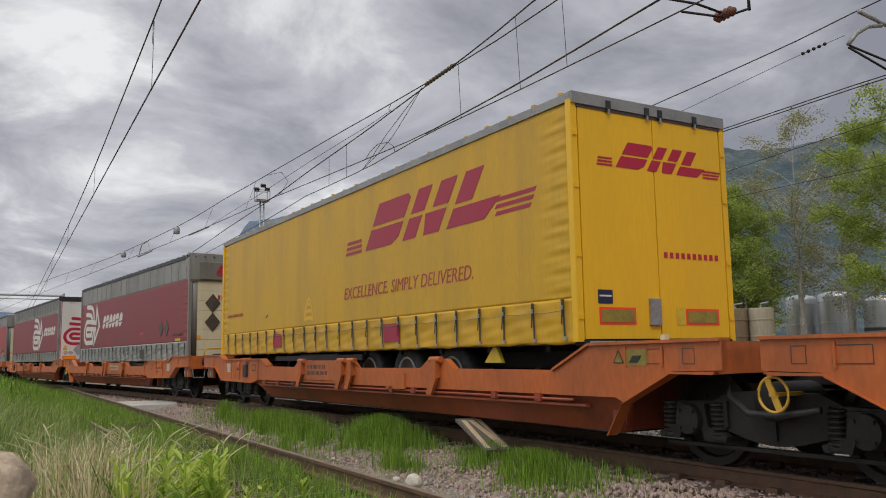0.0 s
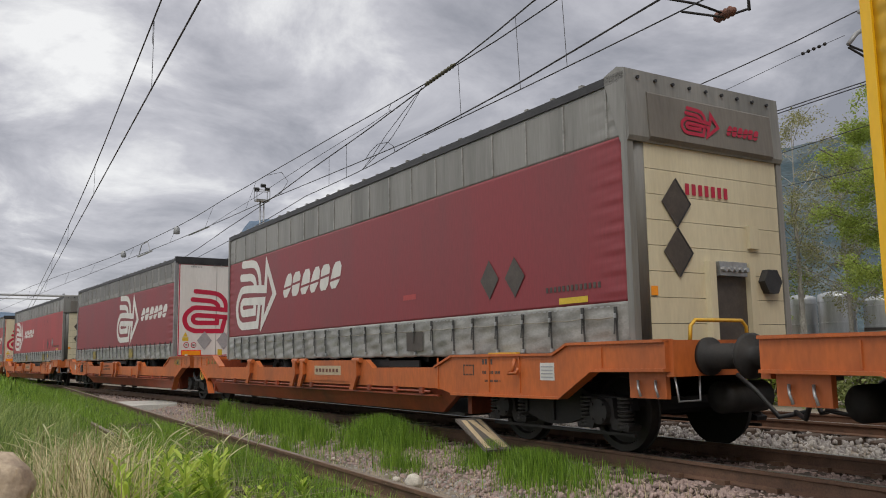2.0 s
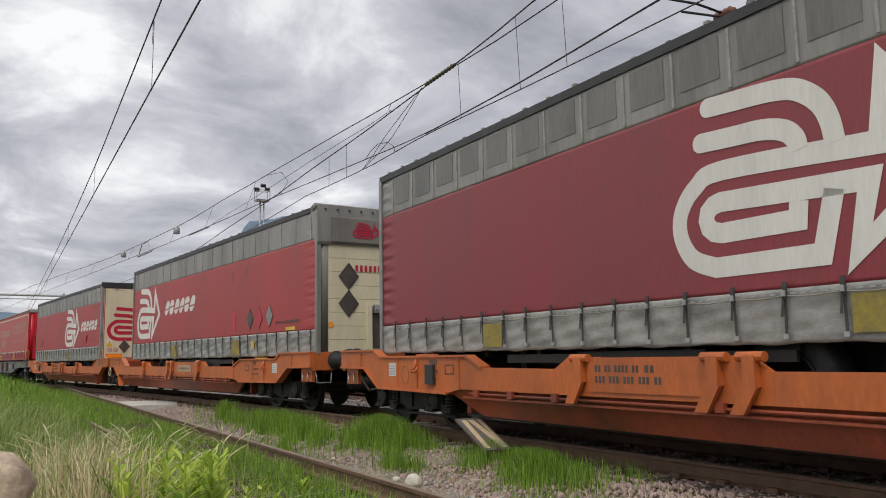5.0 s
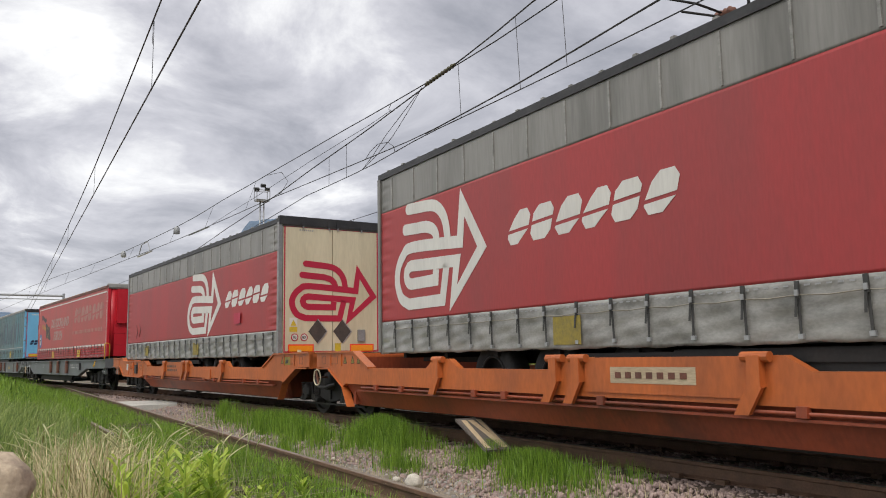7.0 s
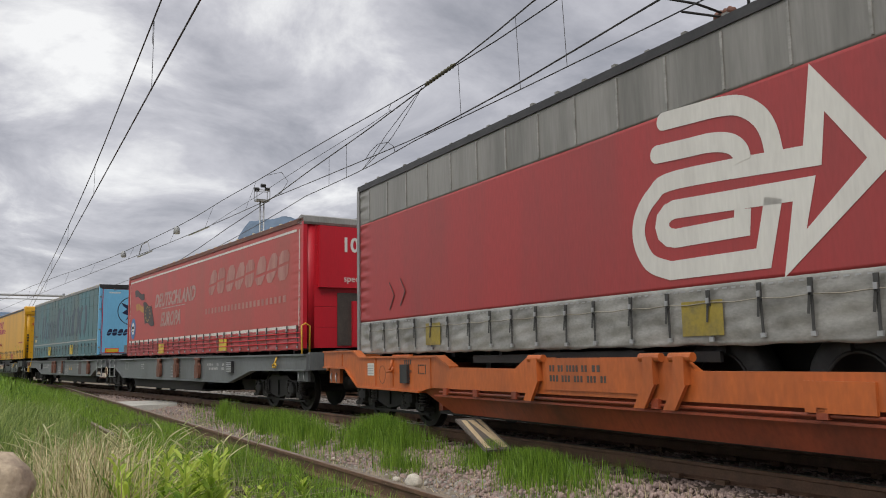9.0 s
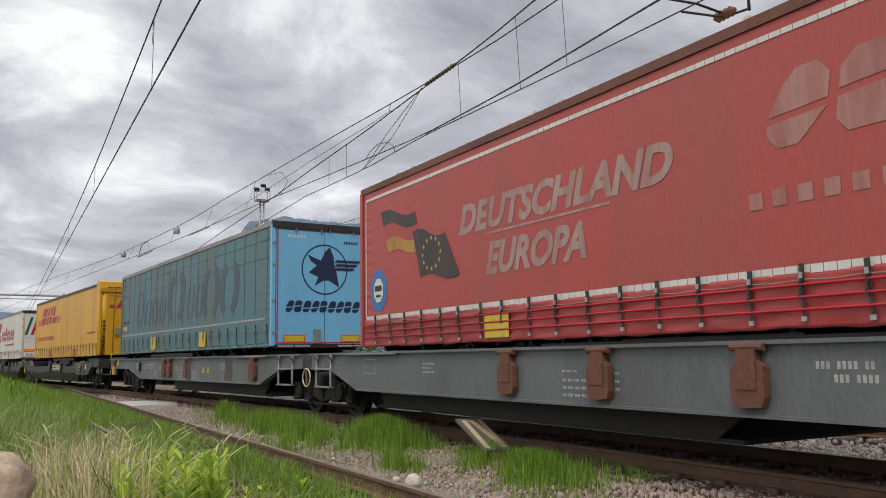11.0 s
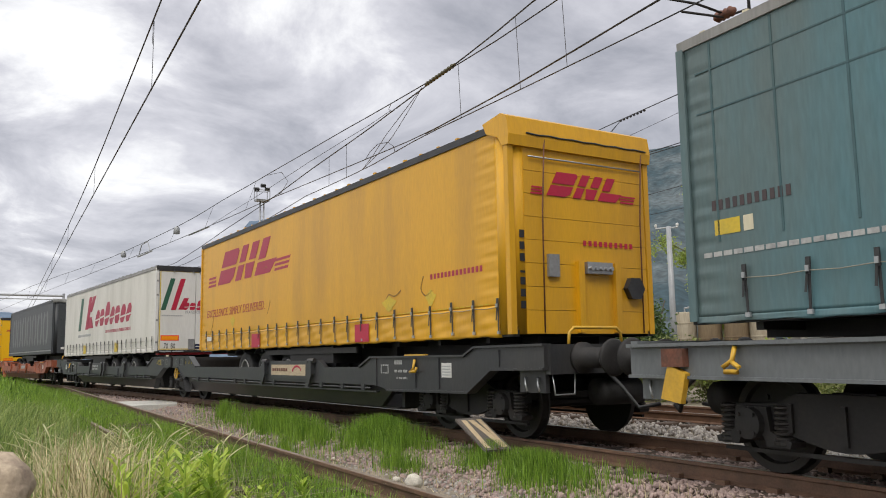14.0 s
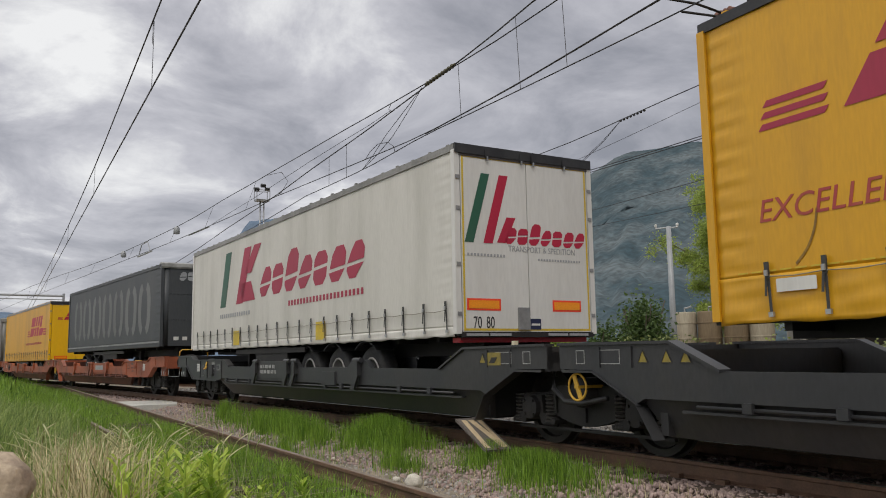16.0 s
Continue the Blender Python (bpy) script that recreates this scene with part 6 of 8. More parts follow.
def amber_trailer():
    rng = random.Random(61)
    L, zb, zt = 13.95, 1.36, 4.18
    tr = body("semi_trailer", "deep yellow curtain-sided semi-trailer with boarded front wall", -132.42, L,
              [("skirt", zb - 0.03, 1.74, M_YELLOW2), ("curtain", 1.74, zt - 0.09, M_YELLOW2)], M_YELLOW2, M_BLACK, zb, zt, False, GRP, M_YELLOW2, rng, 24, lead=0.24)
    front_wall(tr, M_YELLOW2, zb, zt, 8, None, 3.84, M_YELLOW2, corner=0.205, recess=M_YELLOW2)
    bm = prism(B(), [(0.05, 3.84), (0.07, 3.98), (0.03, zt + 0.05), (-0.10, zt + 0.11), (-0.52, zt + 0.05), (-0.44, zt - 0.10), (-0.17, 3.97), (-0.08, 3.84)], -1.295, 1.295)
    part("front_cap", bm, M_YELLOW2, tr, "yellow tarpaulin cap over the roof edge", bevel=0.03)
    bm = tube(B(), [(0.075, -1.0 + 0.2 * i, 4.02 - 0.012 * (i % 2)) for i in range(12)], 0.012, 6)
    part("cap_rope", bm, M_STRAP, tr, "dark rope along the cap", True)
    for y in (-0.74, 1.06):
        part("tension_rope", tube(B(), [(0.02, y, zb + 0.02), (0.03, y + 0.01, 3.0), (0.06, y + 0.05, 3.98)], 0.010, 6), M_RUST, tr, smooth=True)
    courier_mark(tr, -13.33, -7.59, 2.98, 3.78, "s", S, M_MAGENTA)
    words("slogan", "EXCELLENCE. SIMPLY DELIVERED.", 0.28, "s", S, -13.40, 2.19, M_SLOGAN, tr, "crimson slogan lettering", shear=0.2, length=4.35)
    courier_mark(tr, -0.92, 1.0, 3.22, 3.56, "e", 0.012, M_PRINTRED)
    code_bars(tr, -0.02, 0.95, 2.56, 2.65, 10, "e", 0.012, M_PRINTRED)
    code_bars(tr, -2.0, -0.6, 2.22, 2.32, 14, "s", S, M_MAGENTA)
    for i in range(7):
        label_rect(tr, -1.12, -1.04, 2.62 - 0.155 * i, 2.72 - 0.155 * i - (0.07 if i == 3 else 0), "e", 0.014, M_INK, name="code_bar")
    part("latch_box", box(B(), 0.0, 0.05, -0.66, -0.48, 2.12, 2.42), M_ALU, tr, bevel=0.01)
    part("wheel_chock", lathe(B(), [(0.0, 0.17), (0.09, 0.17)], "x", (0, 0.88, 2.0), 6), M_BLACK, tr)
    for a, b in ((-4.5, -3.97), (-9.80, -9.27)):
        label_rect(tr, a, b, 1.36, 1.66, "s", S - 0.027, M_PRINTRED, "red patch", "patch")
    for pts in (((-8.72, 2.36), (-8.76, 2.24), (-8.88, 2.08)), ((-12.81, 2.23), (-12.84, 2.08), (-12.92, 1.92), (-13.04, 1.80)), ((-3.4, 2.02), (-3.3, 2.1), (-3.1, 2.06), (-2.9, 2.14)), ((-2.2, 2.3), (-2.28, 2.12), (-2.15, 2.0), (-1.95, 2.06)), ((-9.2, 3.1), (-9.0, 3.12), (-8.9, 3.1))):
        decal("scuff", ribbon(eased(pts, 3), 0.022), "s", S, M_SCUFF, tr, "dark scuffed scratch in the tarpaulin")
    for a, b, w in ((-11.25, 2.02, 0.16), (-3.3, 1.95, 0.22), (-2.0, 1.96, 0.14)):
        decal("scuff", [[(a + w * math.cos(k) * (1 + 0.25 * math.sin(3 * k)), b + 0.10 * math.sin(k) * (1 + 0.3 * math.cos(4 * k))) for k in [j * math.tau / 16 for j in range(16)]]], "s", S, M_LABEL, tr, "bright rubbed spot in the tarpaulin")
    for i in range(88):
        label_rect(tr, -L + 0.3 + 0.15 * i, -L + 0.41 + 0.15 * i, 1.762, 1.776, "s", S - 0.003, M_LABEL, name="seam_stitch")
    label_rect(tr, -13.22, -12.83, 1.58, 1.69, "s", S - 0.037, M_PRINTWHITE)
    part("tension_rod", tube(B(), [(0.03, -0.95, 3.72), (0.03, 1.12, 3.72)], 0.012, 6), M_STEEL, tr, smooth=True)


def white_trailer():
    rng = random.Random(71)
    L, zb, zt = 13.95, 1.40, 4.11
    tr = body("semi_trailer", "off-white curtain-sided semi-trailer with red and green stripes", -151.05, L,
              [("skirt", zb - 0.04, 1.50, M_WHITETARP), ("curtain", 1.50, zt - 0.09, M_WHITETARP)], M_GREYTARP, M_GREYTARP, zb, zt, True, GRP, M_WHITE, rng, 22, M_STRAP, skirt_h=0.40, folds=0.006)
    doors(tr, M_WHITE, M_LABEL, zb, zt, ((-1.10, -0.52), (0.43, 0.98)), (1.73, 1.90), header=M_BLACK, plate_core=M_PLATE)
    decal("name_stripe", [slant(-11.3, -10.85, 2.4, 3.75, 0.45)], "s", S, M_PRINTGREEN, tr, "dark green slanted stripe")
    decal("name_stripe", [slant(-10.0, -9.5, 2.42, 3.72, 0.6), slant(-9.4, -8.9, 3.1, 3.72, 0.7), slant(-9.5, -8.6, 2.45, 2.9, -0.3)], "s", S, M_MAGENTA, tr, "crimson slanted stripe")
    word_blocks(tr, -8.3, -2.9, 2.48, 3.12, 7, "s", S, M_MAGENTA, 0.14, tall=(2,))
    code_bars(tr, -6.5, -2.9, 2.16, 2.30, 22, "s", S, M_MAGENTA)
    code_bars(tr, -11.3, -8.9, 2.12, 2.24, 14, "s", S, M_GREYPATCH)
    decal("name_stripe", [slant(-1.12, -0.97, 2.70, 3.72, 0.30)], "e", E_, M_PRINTGREEN, tr)
    decal("name_stripe", [slant(-0.80, -0.64, 2.70, 3.72, 0.30), slant(-0.56, -0.40, 2.72, 3.1, 0.18)], "e", E_, M_PRINTRED, tr)
    word_blocks(tr, -0.42, 1.10, 2.71, 2.95, 7, "e", E_, M_PRINTRED, 0.04, tall=(2,))
    words("lettering", "TRANSPORT & SPEDITION", 0.125, "e", E_, -0.36, 2.60, M_GREYPATCH, tr, squeeze=0.86)
    code_bars(tr, -1.08, -0.40, 2.50, 2.55, 12, "e", E_, M_GREYPATCH)
    code_bars(tr, 0.18, 1.02, 2.48, 2.52, 16, "e", E_, M_GREYPATCH)
    words("lettering", "70", 0.24, "e", E_, -1.0, 1.48, M_INK, tr, squeeze=0.62)
    words("lettering", "80", 0.24, "e", E_, -0.78, 1.48, M_INK, tr, squeeze=0.62)
    part("latch_box", box(B(), 0.012, 0.05, -0.22, -0.02, 1.46, 1.78), M_ALU, tr, bevel=0.01)
    label_rect(tr, 0.0, 0.2, 1.46, 1.62, "e", E_, M_NAVY, "blue and white sticker")
    label_rect(tr, 0.02, 0.18, 1.52, 1.55, "e", E_ + 0.005, M_PRINTWHITE)
    for x in (-5.0, -10.1):
        label_rect(tr, x, x + 0.45, 1.44, 1.78, "s", S - 0.019, M_LABEL, "yellow patch", "patch")
    part("red_beam", box(B(), -0.3, -0.08, -1.15, 1.15, zb - 0.12, zb - 0.05), M_REDPOST, tr)


def dark_trailer():
    rng = random.Random(81)
    L, zb, zt = 13.65, 1.55, 4.13
    tr = body("semi_trailer", "charcoal grey box trailer with large worn pale lettering", -168.15, L,
              [("skirt", zb - 0.03, 1.72, M_DARK), ("curtain", 1.72, zt - 0.09, M_DARK)], M_GREYSKIRT, M_DARK, zb, zt, False, GRP, M_DARK, rng, 0)
    front_wall(tr, M_DARK, zb, zt, 3, M_GREYSKIRT, 4.0, M_DARK)
    word_blocks(tr, -12.5, -0.9, 1.95, 3.70, 7, "s", S, M_DARKPRINT, 0.0, arcs=True)
    word_blocks(tr, -0.7, 0.9, 3.62, 3.9, 6, "e", 0.012, M_GREYPATCH, 0.0)
    code_bars(tr, -0.85, -0.3, 1.72, 1.86, 2, "e", 0.012, M_PRINTWHITE)
    part("side_ribs", box(B(), -L + 0.05, -0.05, -1.29, -1.27, 1.66, 1.72), M_ALU, tr)


def last_yellow():
    rng = random.Random(91)
    L, zb, zt = 14.5, 1.22, 4.10
    tr = body("semi_trailer", "bright yellow curtain-sided semi-trailer with red emblem", -186.4, L,
              [("skirt", zb - 0.02, 1.70, M_YELLOW2), ("curtain", 1.70, zt - 0.09, M_YELLOW2)], M_YELLOW2, M_ALU, zb, zt, True, GRP, M_YDOOR, rng, 22)
    doors(tr, M_YDOOR, None, zb, zt)
    courier_mark(tr, -6.4, -0.9, 2.5, 3.5, "s", S, M_PRINTRED)
    courier_mark(tr, -0.92, 1.1, 3.2, 3.55, "e", E_, M_PRINTRED)
    code_bars(tr, -6.8, -2.0, 2.05, 2.18, 24, "s", S, M_MAGENTA)


def last_grey():
    rng = random.Random(95)
    L, zb, zt = 13.7, 1.22, 4.02
    tr = body("semi_trailer", "plain grey curtain-sided semi-trailer at the far end", -203.7, L,
              [("skirt", zb - 0.02, 1.70, M_GREYSKIRT), ("curtain", 1.70, zt - 0.09, M_GREYTARP)], M_GREYTARP, M_ALU, zb, zt, False, GRP, M_ALU, rng, 22)
    front_wall(tr, M_GREYSKIRT, zb, zt, 6, M_GREYTARP, 3.8, M_GREYTARP)


yellow_trailer()
GR = "grey and dark red curtain-sided trailer, arrow emblem"
grey_red(GR + ", cream front", -24.5, 14.0, False, M_REDDARK, logo=(-13.35, -10.68, 1.82, 3.35), word=(-10.25, -7.35, 2.36, 2.84), seed=2,
         placards=((-2.64, 2.08, 0.25, M_DARKPATCH), (-2.08, 2.07, 0.25, M_DARKPATCH)), patches=((-4.86, -4.36, 1.18, 1.46, M_DARKPATCH),), code=(-1.46, -0.47), zb=1.12, skirt_top=1.64, top_low=3.42,
         marks=((-5.0, -4.6, 1.96, 2.04, M_REDSKIRT),))
grey_red(GR + ", white doors", -43.4, 13.6, True, M_REDDARK, logo=(-6.75, -3.97, 1.80, 3.36), word=(-3.67, -0.78, 2.42, 2.82), doorpaint=M_WHITE, seed=3,
         patches=((-4.95, -4.45, 1.22, 1.52, M_PATCH), (-10.3, -9.85, 1.20, 1.50, M_PATCH)), skirt_top=1.60, top_low=3.42, panels=True)
grey_red(GR + ", creased", -59.95, 14.56, False, M_RED, logo=(-13.93, -11.27, 1.85, 3.40), word=(-10.75, -7.8, 2.46, 2.88), seed=4,
         placards=((-3.62, 2.02, 0.24, M_DARKPATCH), (-3.06, 2.02, 0.25, M_PRINTRED), (-2.45, 2.04, 0.25, M_GREYTARP)), patches=((-9.8, -9.3, 1.20, 1.52, M_PATCH), (-4.76, -4.22, 1.20, 1.56, M_PATCH), (-3.46, -3.28, 1.34, 1.52, M_LABEL)), code=(-2.1, -0.8),
         skirt_top=1.66, top_low=3.46, marks=((-4.76, -4.58, 1.78, 2.24, M_REDPOST), (-4.9, -4.78, 3.0, 3.22, M_REDDARK), (-4.0, -3.86, 3.08, 3.22, M_REDDARK), (-4.55, -4.42, 3.62, 3.80, M_GREYSKIRT)))
grey_red(GR + ", cream doors", -79.35, 13.8, True, M_RED, logo=(-6.61, -3.84, 1.83, 3.38), word=(-3.52, -0.64, 2.37, 2.77), doorpaint=M_CREAM, seed=5,
         placards=((-12.5, 2.08, 0.22, M_RED), (-12.1, 2.12, 0.22, M_RED)), patches=((-2.75, -2.3, 1.95, 2.2, M_PRINTRED), (-11.2, -10.75, 1.26, 1.58, M_PATCH), (-6.0, -5.5, 1.24, 1.56, M_PATCH)), skirt_top=1.70, top_low=3.42)
red_spedition()
teal_trailer()
amber_trailer()
white_trailer()
dark_trailer()
last_yellow()
last_grey()


# ---- overhead line ----
def wire(name, pts, r, parent):
    return part(name, tube(B(), pts, r, 5), M_WIRE, parent)


def along(rows, s0=-170, s1=42, step=1.0):
    """Points of a wire from rows of (place on the line, offset to its side, height)."""
    S0, W0, Z0 = zip(*rows)
    return [off_line(q, float(np.interp(q, S0, W0)), float(np.interp(q, S0, Z0))) for q in np.arange(max(s0, S0[0]), min(s1, S0[-1]) + step / 2, step)]


def hang(ob, top, low, places):
    """Droppers from a messenger down to its contact wire."""
    for q in places:
        ends_ = []
        for rows in (top, low):
            S0, W0, Z0 = zip(*rows)
            ends_.append(off_line(q, float(np.interp(q, S0, W0)), float(np.interp(q, S0, Z0))))
        wire("dropper", ends_, 0.005, ob)


# two lines overlap above the train's track and cross by the section joint
CONTACT_1 = [(-170, 0.1, 5.2), (-48, -0.2, 5.2), (-30, -0.23, 5.2), (-20.7, -0.32, 5.2), (-16.9, -0.17, 5.2), (-13.5, 0.0, 5.2), (-10.4, -0.13, 5.2), (-7.1, -0.38, 5.2), (-4, -0.5, 5.2), (42, -0.2, 5.2)]
MESSENGER_1 = [(-170, 0.0, 6.3), (-60, 0, 6.0), (-51.5, 0, 5.89), (-44.3, 0, 5.74), (-38.9, 0, 5.67), (-34.5, 0, 5.71), (-30, 0, 5.78), (-27.9, 0, 5.84), (-25.2, 0, 5.98), (-23.3, 0, 6.03),
               (-20.8, 0, 6.10), (-17.4, 0, 6.16), (-12.7, 0, 6.16), (-11.1, 0, 6.17), (-9.4, 0, 6.23), (0, 0, 6.6), (42, 0, 6.2)]
CONTACT_2 = [(-110, 4.8, 5.5), (-60, 3.6, 5.3), (-36, 2.3, 5.2), (-20, 0.34, 5.2), (-16.4, 0.26, 5.2), (-13.5, 0.03, 5.2), (-7.1, 0.09, 5.2), (42, 0.3, 5.2)]
MESSENGER_2 = [(-110, 4.8, 5.9), (-60, 3.6, 5.6), (-38.3, 2.55, 5.45), (-33.6, 2.0, 5.55), (-29, 1.44, 5.68), (-23.6, 0.78, 5.74), (-19.6, 0.33, 5.83), (-17.9, 0.30, 5.95), (-16.4, 0.26, 6.04), (-14.8, 0.13, 6.09),
               (-12.7, 0.0, 6.16), (-11.2, 0.0, 6.29), (-10.6, 0.0, 6.37), (-9.9, 0.0, 6.45), (0, 0.1, 6.7), (42, 0.3, 6.2)]
ov = thing("overhead_line", "dark contact and messenger wires above the train", "overhead wires", kind="structure")
wire("contact_wire", along(CONTACT_1), 0.010, ov)
wire("contact_wire", [q + Vector((0.0, 0.06, 0.03)) for q in along(CONTACT_1, -13.5)], 0.009, ov)
wire("messenger_wire", along(MESSENGER_1), 0.011, ov)
hang(ov, MESSENGER_1, CONTACT_1, (-60, -54, -48, -42.1, -35.5, -30, -26.2, -22.6))
ov2 = thing("overhead_line", "second pair of dark wires drawing off to the side", "overhead wires", kind="structure")
wire("contact_wire", along(CONTACT_2), 0.010, ov2)
wire("messenger_wire", along(MESSENGER_2), 0.013, ov2)
hang(ov2, MESSENGER_2, CONTACT_2, (-18.5, -17.5, -12.2, -10.45, -9.3))
wire("stay_wire", [off_line(q, 0.0, z) for q, z in ((-26.9, 5.3), (-25, 5.46), (-22.8, 5.59), (-18.9, 5.85), (-17.2, 5.92), (-15.8, 5.96), (-14.8, 6.02))], 0.006, ov2)
# section joint and jumpers
M_JOINT = mat("weathered bronze joint", (0.07, 0.065, 0.035), 0.6, amount=0.5, dirt=(0.16, 0.13, 0.03), scale=8, grain=0.2)


def on_wires(s, z, w=0.0):
    return off_line(s, w, z)


bm = tube(B(), [on_wires(-13.4, 6.14, 0.02), on_wires(-12.3, 6.20, 0.0)], 0.020, 8)
for i in range(9):
    c = on_wires(-13.3 + 0.11 * i, 6.145 + 0.006 * i, 0.01)
    lathe(bm, [(-0.02, 0.02), (-0.012, 0.042), (0.012, 0.042), (0.02, 0.02)], "x", c, 8)
part("tension_joint", bm, M_JOINT, ov2, "greenish weathered wire joint", True)
for k in (-0.03, 0.05):
    wire("jumper", [on_wires(-13.5, 6.12), on_wires(-14.1, 5.86, k), on_wires(-14.9, 5.52, k * 2), on_wires(-15.7, 5.32, 0.1 + k), on_wires(-16.6, 5.2, 0.25)], 0.007, ov2)
wire("jumper", [on_wires(-14.9, 5.2, 0.15), on_wires(-14.85, 5.3, 0.1), on_wires(-15.0, 5.42, 0.05), on_wires(-15.35, 5.46, 0.0), on_wires(-15.6, 5.36, -0.05), on_wires(-15.7, 5.2, -0.12)], 0.007, ov2)
wire("jumper", [on_wires(-21.8, 6.06), on_wires(-21.0, 6.0, 0.1), on_wires(-20.7, 5.7, 0.15), on_wires(-21.0, 5.45, 0.1), on_wires(-21.6, 5.24, -0.2)], 0.007, ov)
wire("jumper", [on_wires(-14.75, 6.16), on_wires(-14.95, 6.10, 0.04), on_wires(-14.9, 6.05, 0.08), on_wires(-14.7, 6.07, 0.12)], 0.007, ov)
for q, z in ((-30.0, 5.66), (-37.1, 5.59)):
    bm = lathe(B(), [(-0.15, 0.03), (-0.13, 0.11), (0.05, 0.11), (0.12, 0.07), (0.14, 0.03)], "z", on_wires(q, z), 10)
    part("insulator", bm, M_GREYPATCH, ov, "grey hanging insulator", True)
bm = B()
tube(bm, [on_wires(-34.8, 5.25), on_wires(-34.4, 5.66), on_wires(-33.6, 5.70), on_wires(-33.2, 5.25)], 0.02, 6)
tube(bm, [on_wires(-34.9, 5.24), on_wires(-33.0, 5.26)], 0.035, 6)
part("section_insulator", bm, M_GREYPATCH, ov)
bm = tube(B(), [on_wires(-28.0, 5.21, -0.2), on_wires(-26.0, 5.22, -0.2)], 0.028, 6)
part("splice", bm, M_GREYPATCH, ov)

# wires of the neighbouring track and of the yard
CONTACT_3 = [(-170, 5.2, 5.2), (-40, 5.2, 5.2), (-11.2, 4.95, 5.2), (-8, 4.78, 5.2), (42, 5.2, 5.2)]
MESSENGER_3 = [(-170, 5.2, 6.2), (-40, 5.0, 5.8), (-20, 4.8, 5.85), (-14.5, 4.8, 6.0), (-12.5, 4.8, 6.14), (-10.3, 4.8, 6.25), (-9, 4.8, 6.33), (-7.5, 4.8, 6.47), (0, 4.8, 6.8), (42, 5, 6.2)]
STAY_3 = [(-15, 4.6, 5.40), (-11.5, 4.6, 5.73), (-10.2, 4.6, 5.86), (-9, 4.6, 5.97), (-8, 4.6, 6.03)]
ov3 = thing("overhead_line", "contact wires of the neighbouring track", "overhead wires", kind="structure")
wire("contact_wire", along(CONTACT_3), 0.010, ov3)
wire("contact_wire", [q + Vector((0.0, 0.0, 0.05)) for q in along(CONTACT_3)], 0.010, ov3)
wire("messenger_wire", along(MESSENGER_3), 0.011, ov3)
wire("stay_wire", along(STAY_3), 0.005, ov3)
hang(ov3, MESSENGER_3, CONTACT_3, (-58, -50, -42, -34, -26, -19.5))
for q0, n, z0, w, slope in ((-13.3, 8, 6.07, 4.8, 0.055), (-8.75, 5, 5.99, 4.6, 0.055)):
    bm = B()
    for i in range(n):
        lathe(bm, [(-0.03, 0.012), (-0.012, 0.03), (0.012, 0.03), (0.03, 0.012)], "x", off_line(q0 + 0.10 * i, w, z0 + slope * 0.10 * i), 8)
    part("insulator_string", bm, M_UNDER, ov3, "string of dark insulator discs", True)
for k in (0.0, 0.04):
    wire("jumper", [off_line(-13.3, 4.8, 6.07), off_line(-13.9, 4.8 + k, 5.75), off_line(-14.6, 4.8 + k, 5.45)], 0.006, ov3)
ov4 = thing("overhead_line", "thin wires over the yard beyond", "overhead wires", kind="structure")
YARD_1, YARD_2 = [(-120, 12.0, 5.3), (-40, 10.8, 5.2), (-13.7, 7.94, 5.2), (-11.5, 7.42, 5.2), (-8.9, 6.97, 5.2), (20, 4.0, 5.2)], [(-120, 12, 5.3), (-12.7, 10.5, 5.2), (20, 10.2, 5.2)]
wire("contact_wire", along(YARD_1), 0.009, ov4)
wire("contact_wire", along(YARD_2), 0.009, ov4)
near = thing("overhead_line", "pair of dark wires over the disused siding", "overhead wires", kind="structure")
wire("contact_wire", [Vector((-130 + 2 * i, 1.83, 5.2)) for i in range(75)], 0.012, near)
wire("messenger_wire", [Vector((-130 + 2 * i, 1.83, float(np.interp(-130 + 2 * i, [-130, -60, -38, -28, -21, -13, -5, 20], [6.0, 5.75, 5.72, 5.79, 5.92, 6.28, 6.75, 6.2])))) for i in range(75)], 0.012, near)
for x in (-12.8, -21.8, -31.0, -41.5, -52.0, -63.0):
    wire("dropper", [(x, 1.83, 5.2), (x, 1.84, float(np.interp(x, [-60, -38, -28, -21, -13], [5.75, 5.72, 5.79, 5.92, 6.28])))], 0.005, near)
bm = tube(B(), [(-12.8, 1.83, 5.9), (-12.86, 1.83, 6.0), (-12.83, 1.83, 6.2), (-12.8, 1.83, 6.3)], 0.006, 5)
part("dropper_loop", bm, M_WIRE, near)


